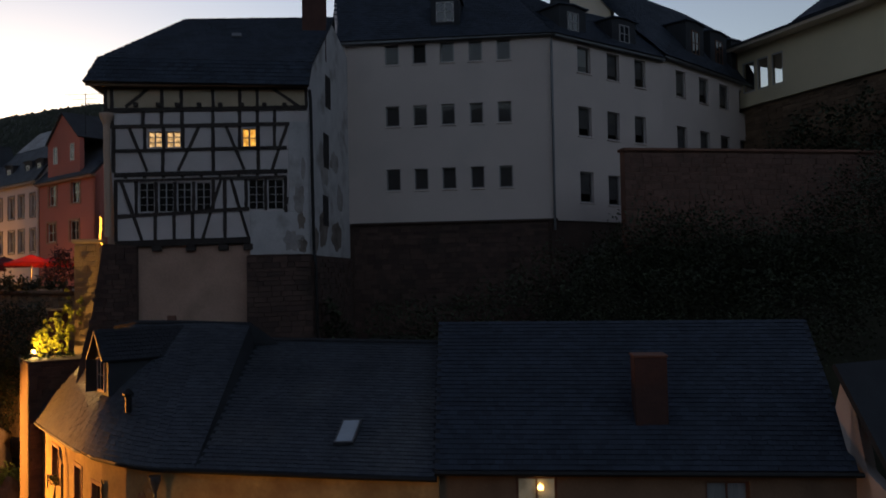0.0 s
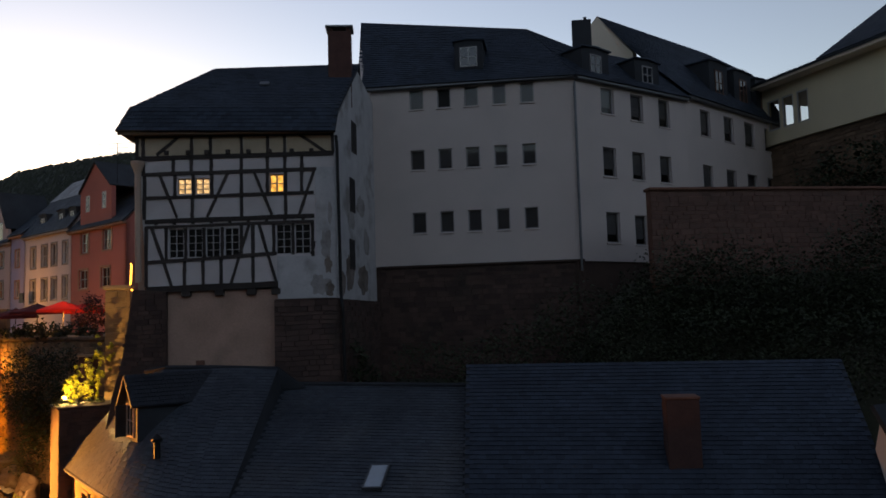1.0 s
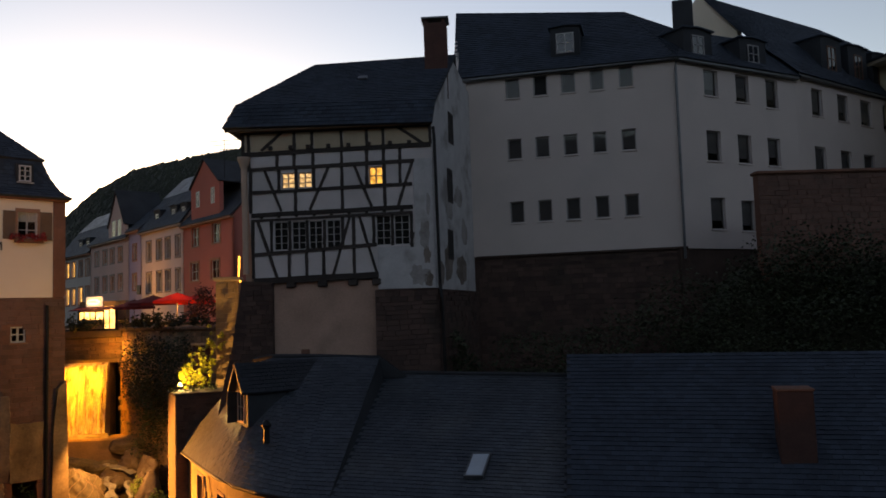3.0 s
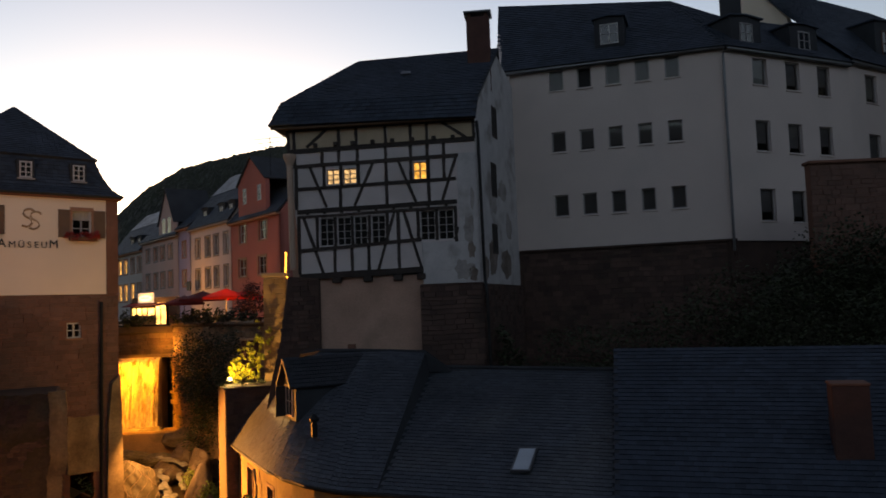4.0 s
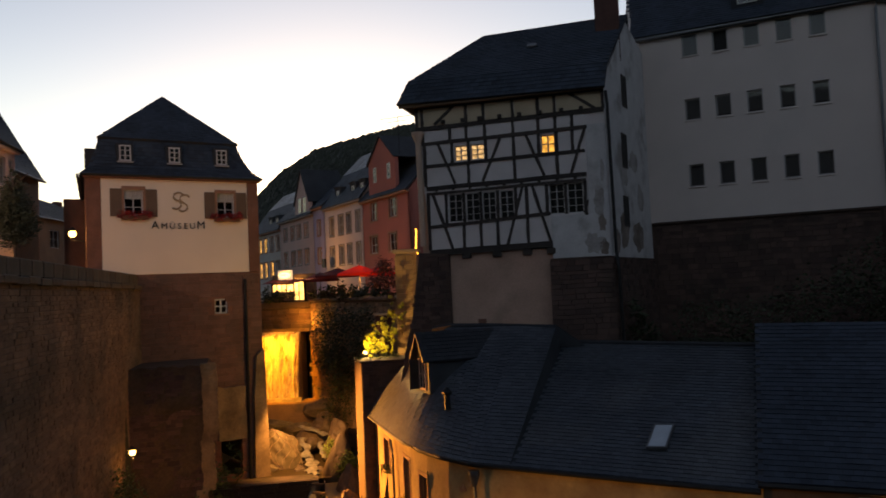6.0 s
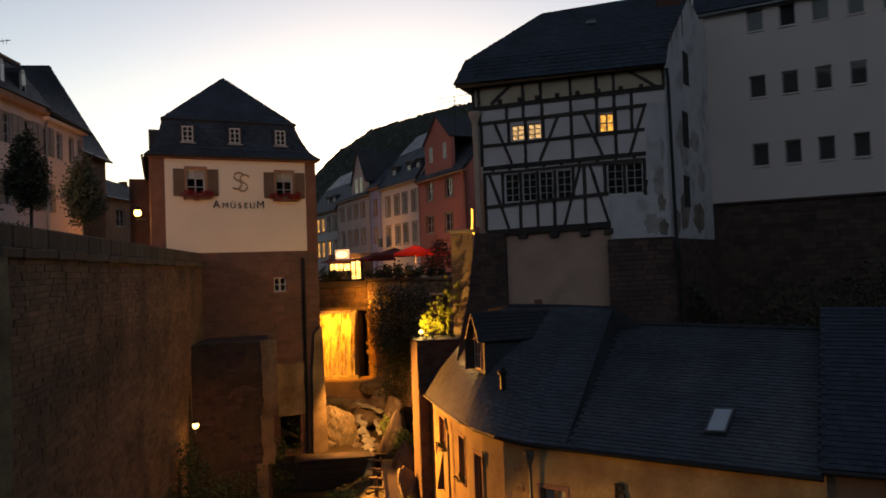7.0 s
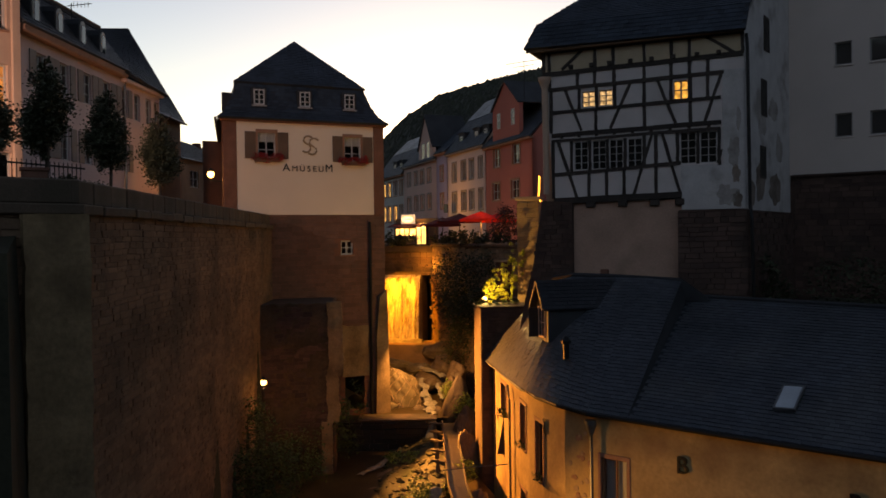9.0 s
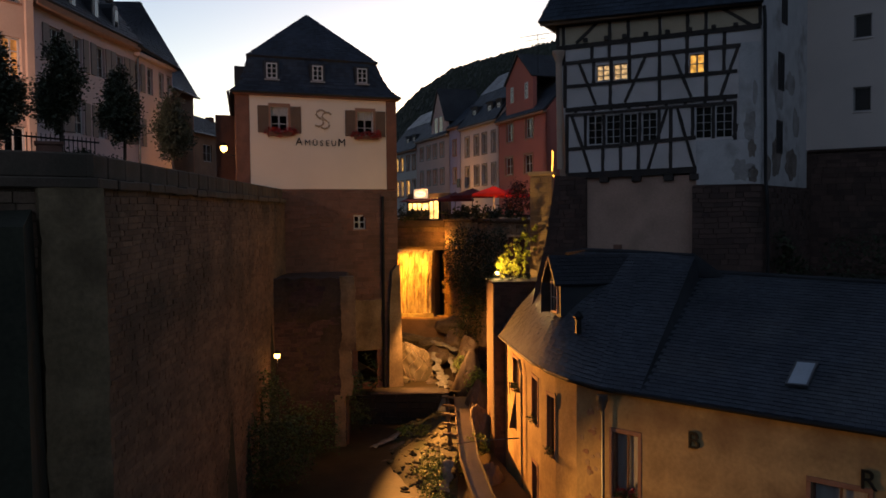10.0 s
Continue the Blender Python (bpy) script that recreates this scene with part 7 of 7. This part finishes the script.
for k in range(11000):
    az = rw.uniform(-37, -20)
    r = rw.uniform(240, 400)
    p = place(az, r)
    z = height(p.x, p.y) + 1.2
    s = rw.uniform(1.3, 2.7)
    i = len(vs)
    vs.append((p.x, p.y, z + s * rw.uniform(1.3, 2.0)))
    for zz, rr in ((1.1, 0.75), (0.4, 1.0)):
        for q in range(6):
            a = q * 1.047 + rw.random()
            vs.append((p.x + math.cos(a) * s * rr * rw.uniform(0.7, 1.1), p.y + math.sin(a) * s * rr * rw.uniform(0.7, 1.1), z + s * zz * rw.uniform(0.8, 1.1)))
    for q in range(6):
        fs.append((i, i + 1 + q, i + 1 + (q + 1) % 6))
        fs.append((i + 1 + q, i + 7 + q, i + 7 + (q + 1) % 6, i + 1 + (q + 1) % 6))
tagged(new("woods", raw("woods", vs, fs, M["leaf_wood"])), "dark woods along the hilltop", "woods", kind="stuff")

# ---- terrace restaurant ----
for az, d, z, r, m, lab in ((-26.9, 57.0, 13.3, 1.6, "umbrella_red", "open red parasol lit from below"), (-25.6, 57.5, 13.2, 1.4, "umbrella_red", "open red parasol in half shade"), (-28.4, 60.0, 13.25, 1.7, "umbrella_dark", "open maroon parasol on the terrace"), (-29.6, 62.8, 13.05, 1.5, "umbrella_dark", "open maroon parasol by the doorway")):
    u = thing("parasol", Matrix.Translation(at(az, d, 11.6)), lab, "parasol", "terrace parasols")
    h = z - 11.6
    bm = bmesh.new()
    c = bm.verts.new((0, 0, h + 0.55))
    ring = [bm.verts.new((r * math.cos(k * 0.7854), r * math.sin(k * 0.7854), h)) for k in range(8)]
    low_r = [bm.verts.new((r * math.cos(k * 0.7854), r * math.sin(k * 0.7854), h - 0.16)) for k in range(8)]
    for k in range(8):
        bm.faces.new((c, ring[k], ring[(k + 1) % 8]))
        bm.faces.new((ring[k], low_r[k], low_r[(k + 1) % 8], ring[(k + 1) % 8]))
    part("canopy", bm, M[m], u)
    part("pole", tube([(0, 0, 0), (0, 0, h + 0.6)], 0.03, 8), M["plank"], u)
    for k in range(8):
        part("rib", tube([(0, 0, h + 0.5), (r * 0.97 * math.cos(k * 0.7854), r * 0.97 * math.sin(k * 0.7854), h - 0.02)], 0.014, 5), M["plank"], u)
kiosk = thing("restaurant_front", side(place(-33.0, 67.5), place(-30.2, 65.0)), "brightly lit restaurant front with glowing sign", "restaurant")
lk = (place(-30.2, 65.0) - place(-33.0, 67.5)).length
part("wall", block(0, lk, 0.2, 0.6, 11.5, 13.6), M["brownrender"], kiosk)
board = part("sign_board", block(0.75, 2.15, -0.05, 0.1, 13.2, 13.95, bevel=0.04), M["sign_board"], kiosk, "pale lit sign board")
part("sign_oval", prism([(1.45 + 0.55 * math.cos(k * 0.35), 13.55 + 0.24 * math.sin(k * 0.35)) for k in range(18)], -0.1, -0.05), M["sign_glow"], board, "glowing oval")
part("sign_bar", tube([(1.05 + 0.1 * k, -0.11, 13.55 + (0.09 if k % 2 else -0.05)) for k in range(9)], 0.022, 5), M["umbrella_dark"], board, "dark lettering bar")
part("doorway", block(2.3, 3.2, 0.08, 0.2, 11.55, 13.2), M["door_glow"], kiosk, "glowing doorway")
part("door_bar", block(2.72, 2.77, 0.02, 0.08, 11.55, 13.2), M["frame_brown"], kiosk)
part("lit_pane", block(0.1, 2.2, 0.1, 0.2, 12.25, 12.8), M["door_glow"], kiosk, "glowing window")
for x in (0.5, 1.0, 1.5):
    part("glazing_bar", block(x, x + 0.05, 0.04, 0.1, 12.2, 12.85), M["frame_brown"], kiosk)
part("awning", patch((-0.1, -0.9, 12.95), (3.4, -0.9, 12.95), (-0.1, 0.1, 13.2), (3.4, 0.1, 13.2), 0.05), M["umbrella_dark"], kiosk, "dark awning over the front")
for x in (0.0, 2.22, 3.25):
    part("door_post", block(x, x + 0.08, 0.0, 0.2, 11.5, 13.25), M["iron"], kiosk)
part("hanging_sign", block(-0.45, 0.45, -0.05, 0.05, 0, 0.9), M["iron"], thing("street_sign", QF @ pose(QL - 17.9, -1.0, 14.6), "dark square sign hanging from a house front", "sign"), "dark sign board")
aer = thing("aerial", Matrix.Translation(at(-23.75, 66.0, 24.6)), "thin rooftop television aerial", "aerial")
part("mast", tube([(0, 0, -1.5), (0, 0, 1.6)], 0.03, 5), M["iron"], aer)
for z, w in ((1.5, 1.6), (1.15, 1.1), (0.8, 0.7)):
    part("element", tube([(-w, 0, z), (w * 0.8, 0.0, z + 0.06)], 0.022, 5), M["iron"], aer)
aer2 = thing("aerial", Matrix.Translation(at(-53.95, 41.0, 22.4)), "thin rooftop television aerial on the mansard", "aerial")
part("mast", tube([(0, 0, -0.4), (0, 0, 0.55)], 0.025, 5), M["iron"], aer2)
part("element", tube([(-0.15, -0.1, 0.42), (0.75, 0.5, 0.55)], 0.02, 5), M["iron"], aer2)
for k in range(5):
    part("element", tube([(0.1 + 0.13 * k, 0.06 + 0.09 * k, 0.36), (0.1 + 0.13 * k, 0.06 + 0.09 * k, 0.62)], 0.012, 5), M["iron"], aer2)

# ---- lamps ----
def fixture(name, p, label, r=0.13, watts=60, colour=WARM, arm=None, aim=None):
    t = thing(name, Matrix.Translation(p), label, "lamp")
    part("globe", lathe([(0.02, -r), (r * 0.75, -r * 0.7), (r, 0), (r * 0.75, r * 0.7), (0.02, r)], 14), M["bulb"], t, "glowing lamp glass")
    part("cap", lathe([(r * 1.1, r * 0.75), (r * 0.5, r * 1.5), (0.02, r * 1.8)], 12), M["iron"], t)
    if arm:
        part("bracket", tube([(0, 0, -r * 0.9), (0, 0, -r * 1.6), tuple(arm)], 0.025, 6), M["iron"], t)
    lamp(name + "_light", (p[0], p[1] - 0.02, p[2] - r - 0.12), watts, colour, 0.05, aim, 140)
    return t


fixture("street_lamp", at(-45.5, 47.6, 15.75), "glowing street lantern on a wall bracket", 0.2, 60, WARM, (1.0, 0.6, -0.5))
fixture("wall_lamp", at(-42.25, 38.6, 5.4), "glowing globe lamp above the bushes", 0.15, 120, WARM, (-0.5, 0.6, -0.8), at(-39.5, 42.0, 3.0))
t = thing("ground_lamp", Matrix.Translation(at(-26.75, 42.4, 8.72)), "bright ground floodlight among the shrubs", "lamp")
part("globe", lathe([(0.02, 0.02), (0.09, 0.05), (0.1, 0.14), (0.03, 0.2)], 12), M["bulb"], t)
part("housing", lathe([(0.17, -0.1), (0.2, 0.02), (0.15, 0.06)], 12), M["iron"], t)
lamp("ground_lamp_light", at(-26.5, 42.3, 9.1), 400, (1.0, 0.72, 0.22), 0.05)
lamp("fall_flood_light", at(-33.9, 61.2, 8.9), 2900, (1.0, 0.36, 0.02), 0.1, at(-32.4, 64.2, 6.4), 92)
# Spot without a fixture, hung over the stream to brighten the rocks.
lamp("rock_fill_light", at(-31.9, 47.0, 6.6), 1900, (1.0, 0.50, 0.13), 0.15, at(-30.6, 50.6, 1.4), 116)
lamp("fall_edge_light", at(-30.9, 62.6, 10.0), 130, ORANGE, 0.05)
# Unseen spot low over the water, added to light the ochre front.
lamp("ochre_front_fill_light", (-17.5, 22.0, 0.3), 1900, (1.0, 0.52, 0.13), 0.3, (-7.5, 25.6, 0.5), 62)
lamp("quay_flood_light", at(-35.5, 45.4, 4.8), 15500, (1.0, 0.42, 0.08), 0.15, (-16.4, 33.6, 3.4), 80)
lamp("upper_street_light", at(-66.0, 27.0, 16.5), 2200, (1.0, 0.68, 0.52), 0.2, at(-52.5, 42.0, 16.5), 80)
lamp("parasol_light", at(-26.7, 56.8, 12.7), 60, WARM, 0.08)
lamp("street_row_light", at(-27.0, 69.0, 14.5), 60, (1.0, 0.62, 0.35), 0.15)
lamp("street_row_far_light", at(-31.0, 82.0, 15.0), 260, WARM, 0.15)
lamp("terrace_light", at(-31.6, 66.0, 14.6), 140, WARM, 0.1)
lamp("lane_light", at(-47.0, 45.0, 15.0), 20, WARM, 0.1)

# ---- single slates of the long roof ----
for q in near_slates[:300]:
    c = (q[0] + q[2]) / 2
    part("slate", raw("slate", [v - c for v in q], QUAD, M["slate_piece"]), None, slab, at=Matrix.Translation(c))
